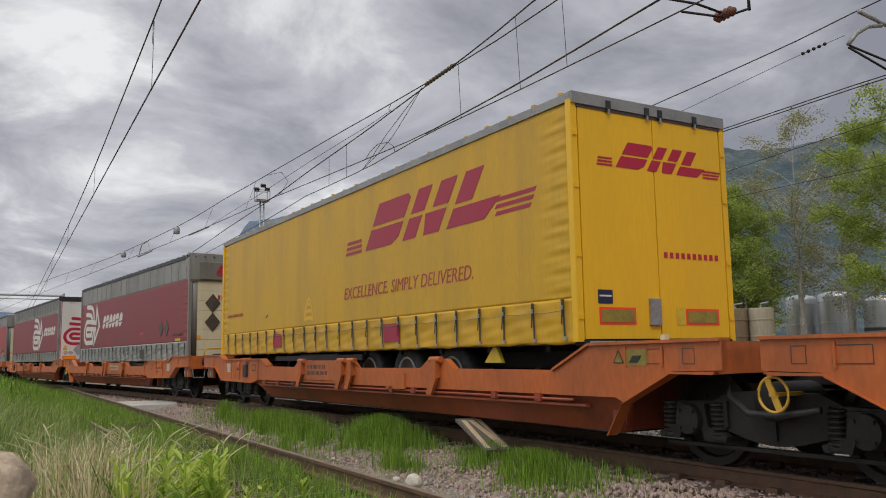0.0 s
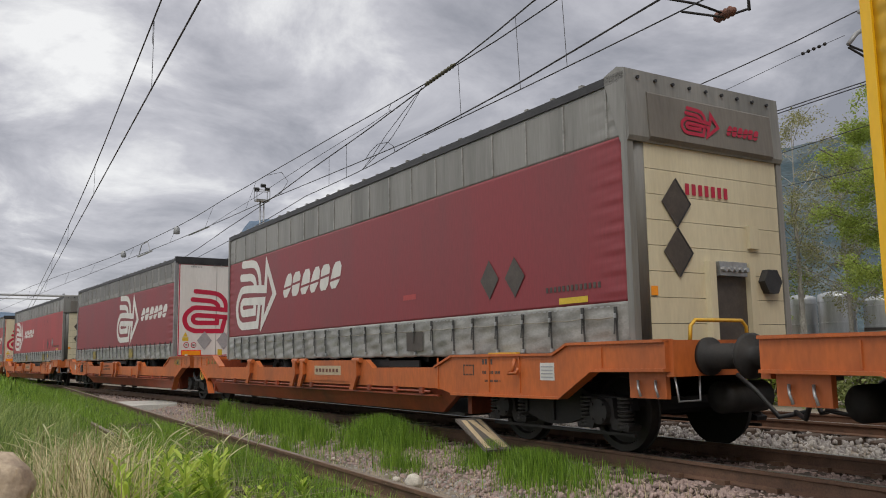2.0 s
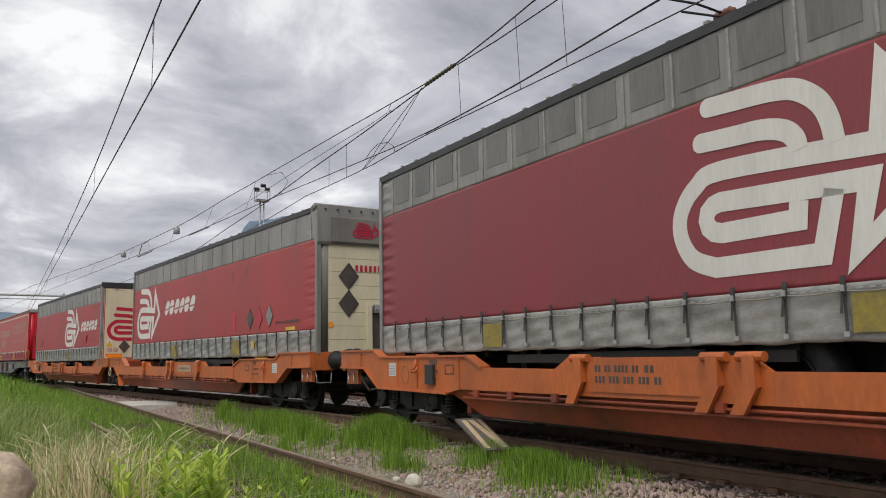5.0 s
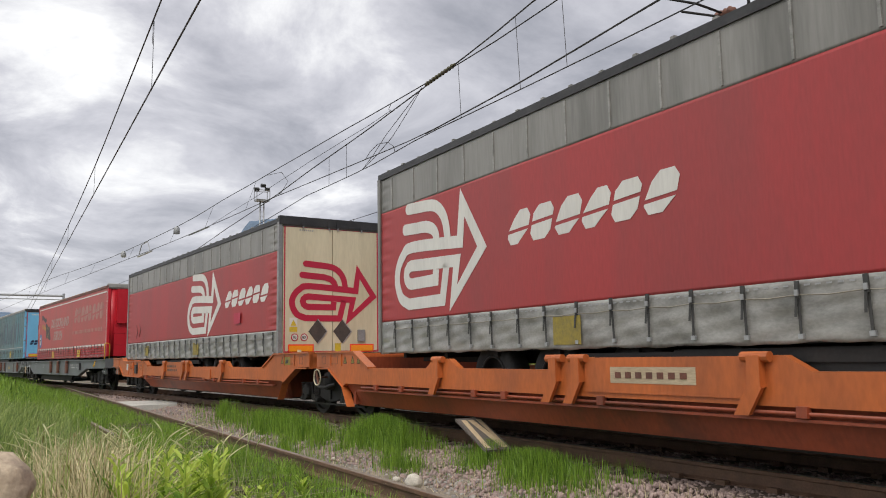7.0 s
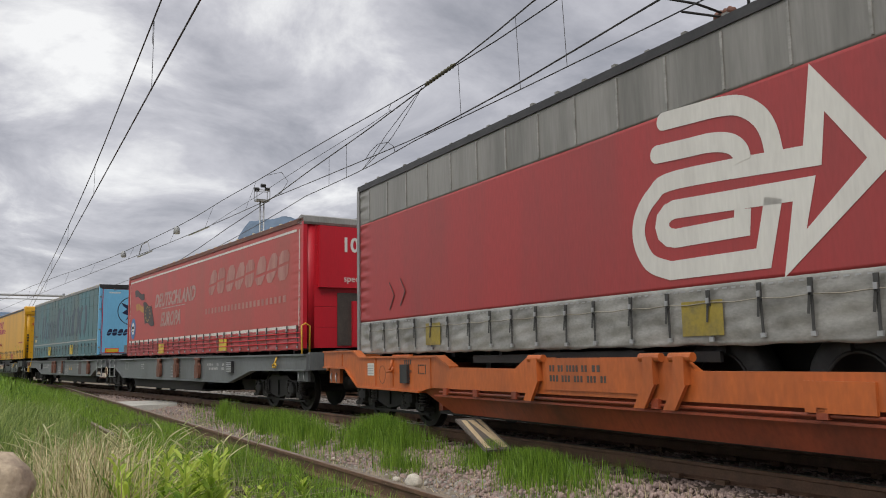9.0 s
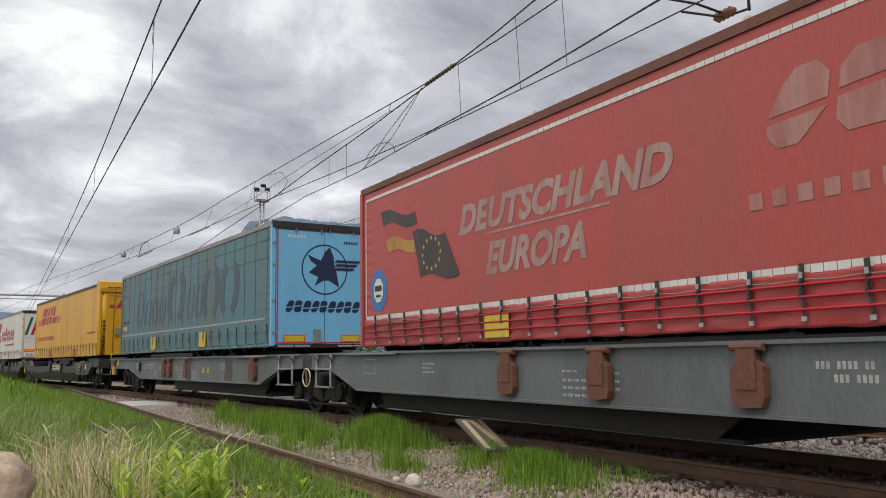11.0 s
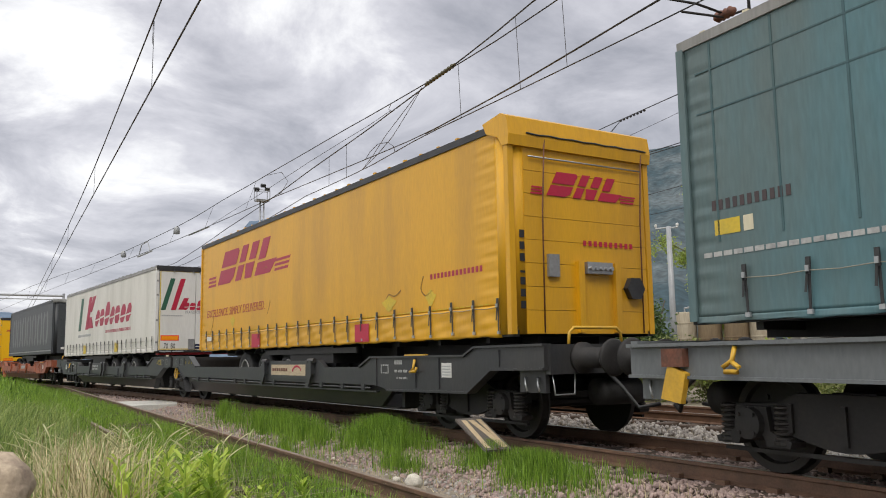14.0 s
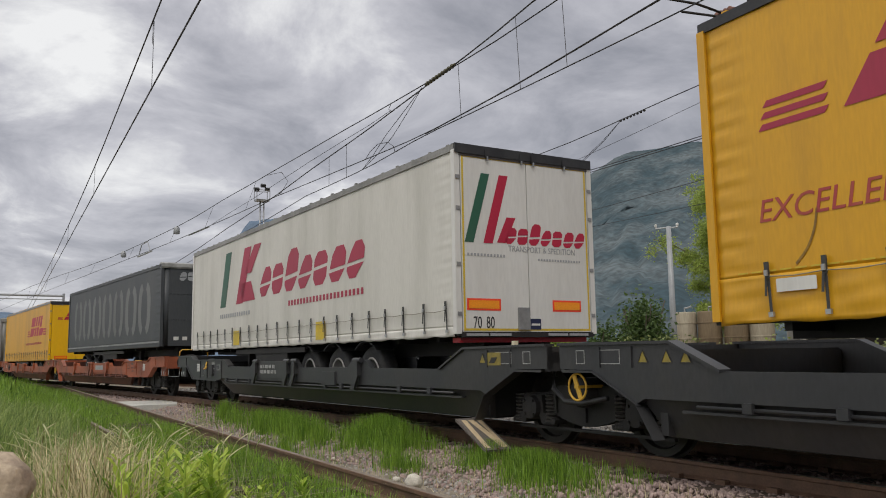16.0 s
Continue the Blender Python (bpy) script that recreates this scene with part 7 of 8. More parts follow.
def mast():
    ob = thing("catenary_mast", "galvanised mast with tubular arms holding the wires", "mast")
    x, y = -3.4, 14.6
    part("mast_column", box(B(), x - 0.12, x + 0.12, y - 0.12, y + 0.12, -0.4, 7.6), M_STEEL, ob, bevel=0.01)
    tip = Vector((-7.05, 7.75, 5.24))
    bm = tube(B(), [(x, y, 6.9), tip + Vector((0.05, 0.4, 0.55))], 0.025, 8)
    tube(bm, [(x, y, 5.5), tip + Vector((0.05, 0.5, 0.5))], 0.02, 8)
    part("cantilever_arm", bm, M_STEEL, ob, smooth=True)
    bm = tube(B(), [tip + Vector((0.1, 0.35, 0.12)), tip + Vector((0, 0, -0.02)), Vector((-7.15, 7.15, 5.22))], 0.016, 8)
    tube(bm, [tip + Vector((0, 0.1, 0.02)), Vector((-7.1, 7.35, 5.34)), Vector((-7.1, 6.7, 5.30))], 0.016, 8)
    tube(bm, [tip + Vector((0.05, 0.4, 0.55)), tip + Vector((0.1, 0.35, 0.10))], 0.02, 8)
    part("steady_arm", bm, M_UNDER, ob, smooth=True)
    p = tip + Vector((0.0, 0.02, 0.02))
    part("insulator", lathe(B(), [(-0.16, 0.03)] + [(-0.14 + 0.035 * k, 0.07 if k % 2 else 0.045) for k in range(9)] + [(0.17, 0.03)], "x", p, 12), M_RUST, ob, "brown ribbed insulator", True)
    b = Vector((-7.8, 11.2, 5.66))
    bm = tube(B(), [(x, y, 5.9), b + Vector((0.0, 0.97, 0.53)), b + Vector((0, 0.32, 0.64))], 0.04, 8)
    part("cantilever_arm", bm, M_ALU, ob, "grey weathered tube", True)
    bm = tube(B(), [b + Vector((0, 0.85, 0.5)), b + Vector((0, 0.5, 0.42)), b + Vector((0, 0.2, 0.25)), b + Vector((0, 0.0, 0.05))], 0.035, 8)
    part("bent_arm", bm, M_ALU, ob, "grey bent tube", True)
    bm = tube(B(), [b + Vector((0, 0.0, 0.0)), b + Vector((0.0, 0.9, -0.22)), b + Vector((0, 1.8, -0.4))], 0.018, 8)
    tube(bm, [b + Vector((0, 0.05, 0.03)), b + Vector((0.0, 0.95, -0.08)), b + Vector((0, 1.8, -0.2))], 0.018, 8)
    part("steady_arm", bm, M_UNDER, ob, smooth=True)


mast()


def far_gantry():
    ob = thing("catenary_portal", "distant grey steel portal across the tracks", "gantry")
    s = -118
    a, b = off_line(s, -7, 0), off_line(s, 12, 0)
    for p in (a, b):
        part("portal_leg", box(B(), p.x - 0.15, p.x + 0.15, p.y - 0.15, p.y + 0.15, -0.4, 10.0), M_STEEL, ob)
    part("portal_beam", tube(B(), [(a.x, a.y, 9.7), (b.x, b.y, 9.7)], 0.16, 6), M_STEEL, ob)
    part("portal_beam", tube(B(), [(a.x, a.y, 9.2), (b.x, b.y, 9.2)], 0.07, 6), M_STEEL, ob)
    for w in (-5, -2.2, 0, 4):
        p = off_line(s, w, 9.2)
        part("hanger", tube(B(), [p + Vector((0, 0, 1.3)), p + Vector((0, 0, -1.2))], 0.06, 6), M_STEEL, ob)


far_gantry()


def flood_mast():
    ob = thing("floodlight_mast", "tall twin-pole floodlight mast with a small platform", "light mast")
    x, y = -67.4, 18.7
    for d in (-0.16, 0.16):
        part("pole", tube(B(), [(x, y + d, -0.4), (x, y + d, 14.3)], 0.06, 8), M_STEEL, ob, smooth=True)
    for i in range(20):
        z = 7.0 + 0.35 * i
        part("rung", box(B(), x - 0.03, x + 0.03, y - 0.16, y + 0.16, z - 0.02, z + 0.02), M_STEEL, ob)
    bm = B()
    for z in (14.3, 15.1):
        tube(bm, [(x - 0.4, y - 0.55, z), (x + 0.4, y - 0.55, z), (x + 0.4, y + 0.55, z), (x - 0.4, y + 0.55, z)], 0.035, 6, closed=True)
    for dx in (-0.4, 0.4):
        for dy in (-0.55, 0.55):
            tube(bm, [(x + dx, y + dy, 14.3), (x + dx, y + dy, 15.1)], 0.035, 6)
    part("platform_rail", bm, M_STEEL, ob)
    part("platform", box(B(), x - 0.4, x + 0.4, y - 0.55, y + 0.55, 14.2, 14.3), M_GREYPATCH, ob)
    for dy, z in ((-0.55, 15.15), (0.0, 15.5), (0.35, 15.2)):
        part("floodlight", box(B(), -0.10, 0.16, -0.20, 0.20, -0.13, 0.13, Matrix.Translation((x + 0.3, y + dy, z)) @ Matrix.Rotation(0.5, 4, "Y")), M_BLACK, ob, bevel=0.03)


flood_mast()


# ---- distance: mountains, yard, trees ----
def polar(az, r, z=0.0):
    a = radians(az)
    return Vector((r * math.cos(a), r * math.sin(a), z))


# aerial haze is painted into these base colours as a blue tint
M_RIDGE = mat("forested slope with painted bluish haze", (0.055, 0.085, 0.105), 0.95, amount=0.7, dirt=(0.045, 0.075, 0.060), scale=0.006, fine=0.05, grain=0.35, bump=0)
M_CLIFF = mat("limestone cliff and woods, haze tinted", (0.030, 0.058, 0.072), 0.95, amount=0.7, dirt=(0.165, 0.185, 0.19), scale=0.009, fine=0.09, grain=0.45, bump=0, stretch=(1, 1, 0.45))
M_FARRIDGE = mat("far ridge in painted haze blue", (0.105, 0.155, 0.225), 0.95, amount=0.5, dirt=(0.14, 0.18, 0.23), scale=0.004, fine=0.03, grain=0.2, bump=0)


def mountain(name, label, ridge, r_top, r_foot, material, seed):
    """A mountainside under a ridge line given by bearings and elevations in degrees."""
    az = [a for a, _ in ridge]
    el = [e for _, e in ridge]
    n, m = 150, 34
    bm, grid = B(), []
    for i in range(n + 1):
        a = az[0] + (az[-1] - az[0]) * i / n
        e = float(np.interp(a, az, el)) if az[-1] > az[0] else float(np.interp(-a, [-q for q in az], el))
        top = r_top * math.tan(radians(e))
        col = []
        for j in range(m + 1):
            v = j / m
            r = r_foot + (r_top - r_foot) * v
            f = v ** 1.25
            nz = noise.fractal(Vector((a * 0.35 + seed, v * 3.0, seed)), 0.9, 2.0, 6)
            nf = noise.fractal(Vector((a * 1.6 + seed, v * 9.0, seed)), 0.8, 2.0, 4)
            h = top * (f + 0.10 * nz * math.sin(math.pi * v) + 0.03 * nf * math.sin(math.pi * v)) + top * 0.012 * nf * (v > 0.97)
            r += 0.10 * (r_top - r_foot) * nz * math.sin(math.pi * v)
            col.append(bm.verts.new(polar(a, r, h - 2)))
        grid.append(col)
    for a, b in zip(grid, grid[1:]):
        for j in range(m):
            bm.faces.new((a[j], b[j], b[j + 1], a[j + 1]))
    ob = part(name, bm, material, smooth=True)
    tagged(ob, label, "mountain", kind="structure")


mountain("mountain", "wooded mountain with pale rock faces, bluish haze painted in", [(153, 4.5), (149.5, 7.5), (146.8, 9.5), (145, 10.6), (143, 11.5), (141, 12.6), (139.5, 13.5), (134.4, 13.9), (132.1, 13.1), (129.3, 12.9), (127, 13.15), (123, 13.5), (112, 14.5), (95, 12), (60, 9)], 2100, 900, M_CLIFF, 3.1)
mountain("mountain", "distant table mountain with blue haze painted into its colour", [(169, 3.2), (167, 5.5), (166, 8.3), (165.3, 9.3), (163.1, 9.65), (160, 9.3), (157.5, 9.2), (152, 8.0), (146, 6.0)], 3300, 2300, M_FARRIDGE, 7.7)
mountain("mountain", "low horizon hills with blue haze painted into their colour", [(215, 2.4), (200, 3.0), (190, 2.8), (180, 3.15), (176, 2.9), (172, 2.2), (166, 2.6)], 3600, 2600, M_FARRIDGE, 12.3)

M_BARK = mat("birch bark", (0.42, 0.40, 0.36), 0.85, amount=0.7, dirt=(0.10, 0.09, 0.08), scale=3, fine=25, grain=0.25, bump=0.2, stretch=(1, 1, 0.5))
M_TWIG = mat("twig bark", (0.15, 0.12, 0.09), 0.85, grain=0.2)
M_LEAF = mat("young birch leaves", (0.25, 0.34, 0.055), 0.55, amount=0.4, dirt=(0.14, 0.22, 0.035), scale=1.0, grain=0.2, bump=0, second=(0.46, 0.54, 0.13), thin=0.5)
M_LEAFPALE = mat("sparse pale leaves", (0.25, 0.26, 0.10), 0.65, amount=0.4, dirt=(0.09, 0.10, 0.04), scale=1.0, grain=0.2, bump=0, second=(0.38, 0.36, 0.17), thin=0.4)
M_LEAFDARK = mat("dark bush leaves", (0.055, 0.095, 0.026), 0.6, amount=0.4, dirt=(0.02, 0.04, 0.012), scale=1.0, grain=0.2, bump=0, second=(0.11, 0.17, 0.045), thin=0.35)
M_LEAFLIME = mat("light green bush leaves", (0.15, 0.20, 0.05), 0.6, amount=0.4, dirt=(0.08, 0.12, 0.03), scale=1.0, grain=0.2, bump=0, second=(0.34, 0.37, 0.14), thin=0.4)


def fast_mesh(name, verts, quads=None, tris=None):
    me = bpy.data.meshes.new(name)
    me.vertices.add(len(verts))
    me.vertices.foreach_set("co", np.ascontiguousarray(verts, dtype=np.float32).ravel())
    loops, starts, at = [], [], 0
    for f in (quads, tris):
        if f is not None and len(f):
            loops.append(np.asarray(f).ravel())
            starts.append(at + np.arange(len(f)) * f.shape[1])
            at += f.size
    L = np.concatenate(loops)
    me.loops.add(len(L))
    me.loops.foreach_set("vertex_index", L.astype(np.int32))
    st = np.concatenate(starts)
    me.polygons.add(len(st))
    me.polygons.foreach_set("loop_start", st.astype(np.int32))
    me.update(calc_edges=True)
    return me


def leaf_cloud(name, pts, size, material, parent, rng, droop=0.0):
    """Many small leaves, each a folded diamond."""
    n = len(pts)
    d = rng.normal(size=(n, 3))
    d[:, 2] = d[:, 2] * 0.6 - droop
    d /= np.linalg.norm(d, axis=1)[:, None]
    s = np.cross(d, rng.normal(size=(n, 3)))
    s /= np.linalg.norm(s, axis=1)[:, None]
    k = (size * rng.uniform(0.6, 1.3, n))[:, None]
    v = np.stack([pts - d * k * 0.5, pts + s * k * 0.34, pts + d * k * 0.6, pts - s * k * 0.34], 1).reshape(-1, 3)
    q = (np.arange(n)[:, None] * 4 + np.arange(4)[None])
    return put(name, fast_mesh(name, v, q), material, parent)


def tree(x, y, h, spread, n_leaf, leaf, size, seed, label, droop=0.6, first=0.25, lean=0.0):
    rng = np.random.default_rng(seed)
    ob = thing("tree", label, "tree")
    ob.location = (x, y, -0.4)
    bm = B()
    trunk = [Vector((lean * u * h + 0.12 * math.sin(3 * u + seed), 0.1 * math.sin(4 * u + 2 * seed), h * u)) for u in np.linspace(0, 0.96, 9)]
    for a, b, u in zip(trunk, trunk[1:], np.linspace(0, 1, 8)):
        tube(bm, [a, b], max(0.16 * (1 - u) * h / 11, 0.025), 7, caps=False)
    part("trunk", bm, M_BARK, ob, "pale slender trunk", True)
    bm, tips = B(), []
    for i in range(26):
        u = first + (0.97 - first) * (i + rng.random()) / 26
        p = Vector((lean * u * h, 0, h * u))
        a = rng.uniform(0, math.tau)
        reach = spread * (0.35 + 0.9 * math.sin(math.pi * min(1, (1 - u) * 0.75 + 0.12))) * rng.uniform(0.6, 1.1)
        path = [p]
        for k in range(1, 5):
            f = k / 4
            path.append(p + Vector((math.cos(a + 0.3 * f) * reach * f, math.sin(a + 0.3 * f) * reach * f, reach * (0.75 * f - 0.35 * droop * f * f))))
        tube(bm, path, 0.03 * (1.3 - u), 5, caps=False)
        for k in range(7):
            f = rng.uniform(0.3, 1.0)
            q = path[0].lerp(path[-1], f) + Vector(rng.normal(0, 0.15, 3))
            b2 = rng.uniform(0, math.tau)
            e = q + Vector((math.cos(b2) * 0.5, math.sin(b2) * 0.5, 0.15 - 1.1 * droop * rng.random()))
            tube(bm, [q, e], 0.010, 4, caps=False)
            tips.append((q, e))
    part("branching", bm, M_BARK if leaf is M_LEAFPALE else M_TWIG, ob)
    idx = rng.integers(0, len(tips), n_leaf)
    A = np.array([t[0][:] for t in tips])
    C = np.array([t[1][:] for t in tips])
    f = rng.uniform(0, 1.15, (n_leaf, 1))
    pts = A[idx] * (1 - f) + C[idx] * f + rng.normal(0, 0.16, (n_leaf, 3))
    leaf_cloud("crown", pts, size, leaf, ob, rng, 0.5 * droop)


def bush(x, y, w, h, n, leaf, size, seed, label, base=-0.4):
    rng = np.random.default_rng(seed)
    ob = thing("bush", label, "bush")
    ob.location = (x, y, base)
    bm = B()
    for i in range(16):
        a, r = rng.uniform(0, math.tau), rng.uniform(0.2, 0.48) * w
        tube(bm, [(0, 0, 0), (math.cos(a) * r * 0.5, math.sin(a) * r * 0.5, h * 0.5), (math.cos(a) * r, math.sin(a) * r, h * rng.uniform(0.7, 1.0))], 0.018, 5, caps=False)
    part("stems", bm, M_TWIG, ob)
    k = 26
    c = np.stack([rng.normal(0, 0.24 * w, k), rng.normal(0, 0.24 * w, k), rng.uniform(0.15, 0.85, k) * h], -1)
    i = rng.integers(0, k, n)
    pts = c[i] + rng.normal(0, 1, (n, 3)) * np.array([0.12 * w, 0.12 * w, 0.11 * h])
    pts[:, 2] = np.maximum(pts[:, 2], 0.02)
    leaf_cloud("foliage", pts, size, leaf, ob, rng)


tree(-29.2, 30.6, 9.2, 2.4, 40000, M_LEAF, 0.095, 1, "young birch with light green drooping leaves")
tree(-27.2, 30.0, 8.2, 1.9, 30000, M_LEAF, 0.095, 6, "young birch with light green drooping leaves")
tree(-25.0, 31.2, 11.8, 2.7, 9000, M_LEAFPALE, 0.085, 2, "sparse birch with pale bare limbs", droop=0.4, first=0.3, lean=0.012)
tree(-22.9, 31.6, 9.4, 2.4, 9000, M_LEAFPALE, 0.085, 9, "sparse birch with pale bare limbs", droop=0.5)
tree(-19.4, 30.2, 10.6, 2.6, 36000, M_LEAF, 0.095, 3, "birch with bright drooping leaves")
tree(-16.6, 30.4, 9.6, 2.4, 24000, M_LEAF, 0.095, 5, "birch with bright drooping leaves")
bush(-21.2, 18.6, 2.2, 3.2, 9000, M_LEAFDARK, 0.12, 21, "dense dark green leafy bush")
bush(-22.8, 18.0, 2.0, 2.4, 6000, M_LEAFDARK, 0.12, 22, "dense dark green leafy bush")
bush(-20.2, 17.6, 2.4, 1.9, 6000, M_LEAFLIME, 0.10, 23, "light green flowering shrub")
bush(-25.2, 17.2, 2.2, 3.2, 9000, M_LEAFDARK, 0.12, 24, "dense dark green leafy bush")
bush(-23.9, 16.6, 1.8, 2.2, 6000, M_LEAF, 0.12, 25, "fresh green leafy low bush")
bush(-18.5, 18.8, 2.2, 1.8, 5000, M_LEAFLIME, 0.10, 26, "light green flowering shrub")
bush(-16.5, 19.0, 2.4, 1.7, 5000, M_LEAF, 0.11, 27, "low green leafy yard shrub")
bush(-28.0, 17.0, 2.6, 2.6, 6000, M_LEAFDARK, 0.13, 28, "dense dark green leafy bush")
bush(-14.4, 19.5, 2.4, 1.6, 5000, M_LEAFLIME, 0.10, 29, "light green flowering shrub")
for i in range(9):
    bush(-32 - 4.2 * i, 17.5 + 1.1 * (i % 3), 3.2, 2.0 + 0.5 * (i % 2), 3500, M_LEAFDARK if i % 2 else M_LEAF, 0.17, 40 + i, "low green leafy hedge bush")


def concrete_pole():
    ob = thing("concrete_pole", "slim concrete pole with a small crossarm and insulators", "utility pole")
    x, y = -21.8, 20.6
    bm = lathe(B(), [(-0.4, 0.13), (5.5, 0.085)], "z", (x, y, 0), 12)
    part("pole", bm, M_GREYPATCH, ob, smooth=True)
    part("crossarm", tube(B(), [(x - 0.35, y - 0.3, 5.45), (x + 0.25, y + 0.2, 5.45)], 0.03, 6), M_STEEL, ob)
    for d in (-1, 1):
        part("insulator", lathe(B(), [(0, 0.02), (0.04, 0.05), (0.10, 0.05), (0.13, 0.02)], "z", (x - 0.05 + 0.28 * d, y - 0.05 + 0.24 * d, 5.48), 8), M_PRINTWHITE, ob)


concrete_pole()
M_TANK = mat("brushed steel tank", (0.50, 0.51, 0.52), 0.38, 0.75, amount=0.4, dirt=(0.28, 0.28, 0.28), scale=1.5, fine=18, grain=0.12, stretch=(3, 3, 0.2))
M_BARREL = mat("brown weathered tank", (0.20, 0.145, 0.085), 0.7, amount=0.8, dirt=(0.09, 0.065, 0.04), scale=1.2, fine=18, grain=0.2, stretch=(2, 2, 0.2))
M_BARREL2 = mat("beige weathered tank", (0.40, 0.35, 0.26), 0.7, amount=0.7, dirt=(0.2, 0.15, 0.10), scale=1.2, fine=18, grain=0.2, stretch=(2, 2, 0.2))


def tank(x, y, r, h, material, label, rings=4):
    ob = thing("storage_tank", label, "tank", "tanks in the yard")
    part("shell", lathe(B(), [(-0.4, r), (h - 0.05, r), (h, r * 0.98), (h + 0.02, 0.1)] if material is not M_TANK else [(-0.4, r), (h - 0.25, r), (h - 0.1, r * 0.96), (h, r * 0.6), (h + 0.05, 0.15)], "z", (x, y, 0), 28), material, ob, smooth=True)
    for i in range(rings):
        z = 0.3 + (h - 0.8) * i / max(rings - 1, 1)
        part("hoop", lathe(B(), [(z, r + 0.004), (z + 0.005, r + 0.025), (z + 0.05, r + 0.025), (z + 0.055, r + 0.004)], "z", (x, y, 0), 28), material, ob)
    part("top_pipe", tube(B(), [(x, y, h), (x, y, h + 0.18), (x + 0.4, y, h + 0.22)], 0.04, 6), M_STEEL, ob)


for x, y, r, h, m, lb in ((-27.0, 36.2, 0.85, 3.9, M_TANK, "shiny steel storage tank in the yard"), (-28.9, 36.0, 0.75, 3.85, M_TANK, "shiny steel storage tank in the yard"),
                          (-24.2, 27.7, 0.5, 2.85, M_BARREL2, "beige weathered upright tank"), (-25.0, 27.1, 0.5, 2.85, M_BARREL, "brown weathered upright tank"),
                          (-26.0, 26.6, 0.5, 2.8, M_BARREL, "brown weathered upright tank"), (-26.9, 26.1, 0.48, 2.8, M_BARREL2, "beige weathered upright tank"), (-25.3, 37.2, 0.8, 3.6, M_TANK, "shiny steel storage tank in the yard")):
    tank(x, y, r, h, m, lb)


def shed(x, y, w, d, h, turn, label, wall, roof, pitch=0.9):
    ob = thing("house", label, "building")
    ob.matrix_basis = pose(x, y, -0.4, 0, 0, turn)
    part("house_wall", box(B(), -w / 2, w / 2, -d / 2, d / 2, 0, h), wall, ob)
    bm = prism(B(), [(-w / 2 - 0.7, h), (0, h + pitch), (w / 2 + 0.7, h), (w / 2 + 0.7, h + 0.12), (0, h + pitch + 0.14), (-w / 2 - 0.7, h + 0.12)], -d / 2 - 0.7, d / 2 + 0.7)
    part("roof", bm, roof, ob)
    part("gable", prism(B(), [(-w / 2, h), (w / 2, h), (0, h + pitch)], -d / 2, d / 2), wall, ob)
    for k in range(3):
        u = -w / 2 + w * (k + 0.5) / 3
        part("window", box(B(), u - 0.45, u + 0.45, -d / 2 - 0.05, -d / 2 + 0.05, h * 0.62, h * 0.62 + 1.2), M_DARKPATCH, ob)


M_STUCCO = mat("pale stucco", (0.45, 0.43, 0.38), 0.9, amount=0.4, dirt=(0.28, 0.26, 0.22), scale=0.6, grain=0.1)
M_ROOF = mat("brown roof", (0.12, 0.085, 0.07), 0.8, amount=0.5, dirt=(0.06, 0.05, 0.04), scale=1, grain=0.2)
shed(-68.5, 46.5, 5, 6, 7.2, 35, "pale two-storey house with a dark hipped roof", M_STUCCO, M_ROOF, 1.1)
shed(-22, 39.5, 14, 6, 2.0, 40, "low white yard wall and shed roof", M_CONC, M_GREYPATCH, 0.4)


# ---- vegetation by the line ----
M_GRASS = mat("fresh green grass", (0.07, 0.16, 0.014), 0.5, amount=0.6, dirt=(0.05, 0.11, 0.012), scale=0.8, fine=4, grain=0.3, bump=0, second=(0.31, 0.48, 0.06), thin=0.4)
M_GRASSDRY = mat("dry straw grass", (0.26, 0.20, 0.09), 0.7, amount=0.5, dirt=(0.13, 0.10, 0.045), scale=1.5, fine=4, grain=0.2, bump=0, second=(0.92, 0.80, 0.52), thin=0.35)
M_GRASSMIX = mat("pale green grass", (0.07, 0.15, 0.02), 0.6, amount=0.5, dirt=(0.05, 0.09, 0.015), scale=1.2, fine=4, grain=0.3, bump=0, second=(0.42, 0.50, 0.16), thin=0.4)
M_SEED = mat("pale green seed heads", (0.42, 0.47, 0.20), 0.7, amount=0.3, dirt=(0.3, 0.33, 0.12), scale=3, grain=0.2, bump=0, second=(0.66, 0.62, 0.36), thin=0.3)
M_NETTLE = mat("bright broad leaves", (0.18, 0.33, 0.025), 0.5, amount=0.4, dirt=(0.09, 0.18, 0.015), scale=2, fine=10, grain=0.15, bump=0.1, second=(0.62, 0.74, 0.14), thin=0.5)


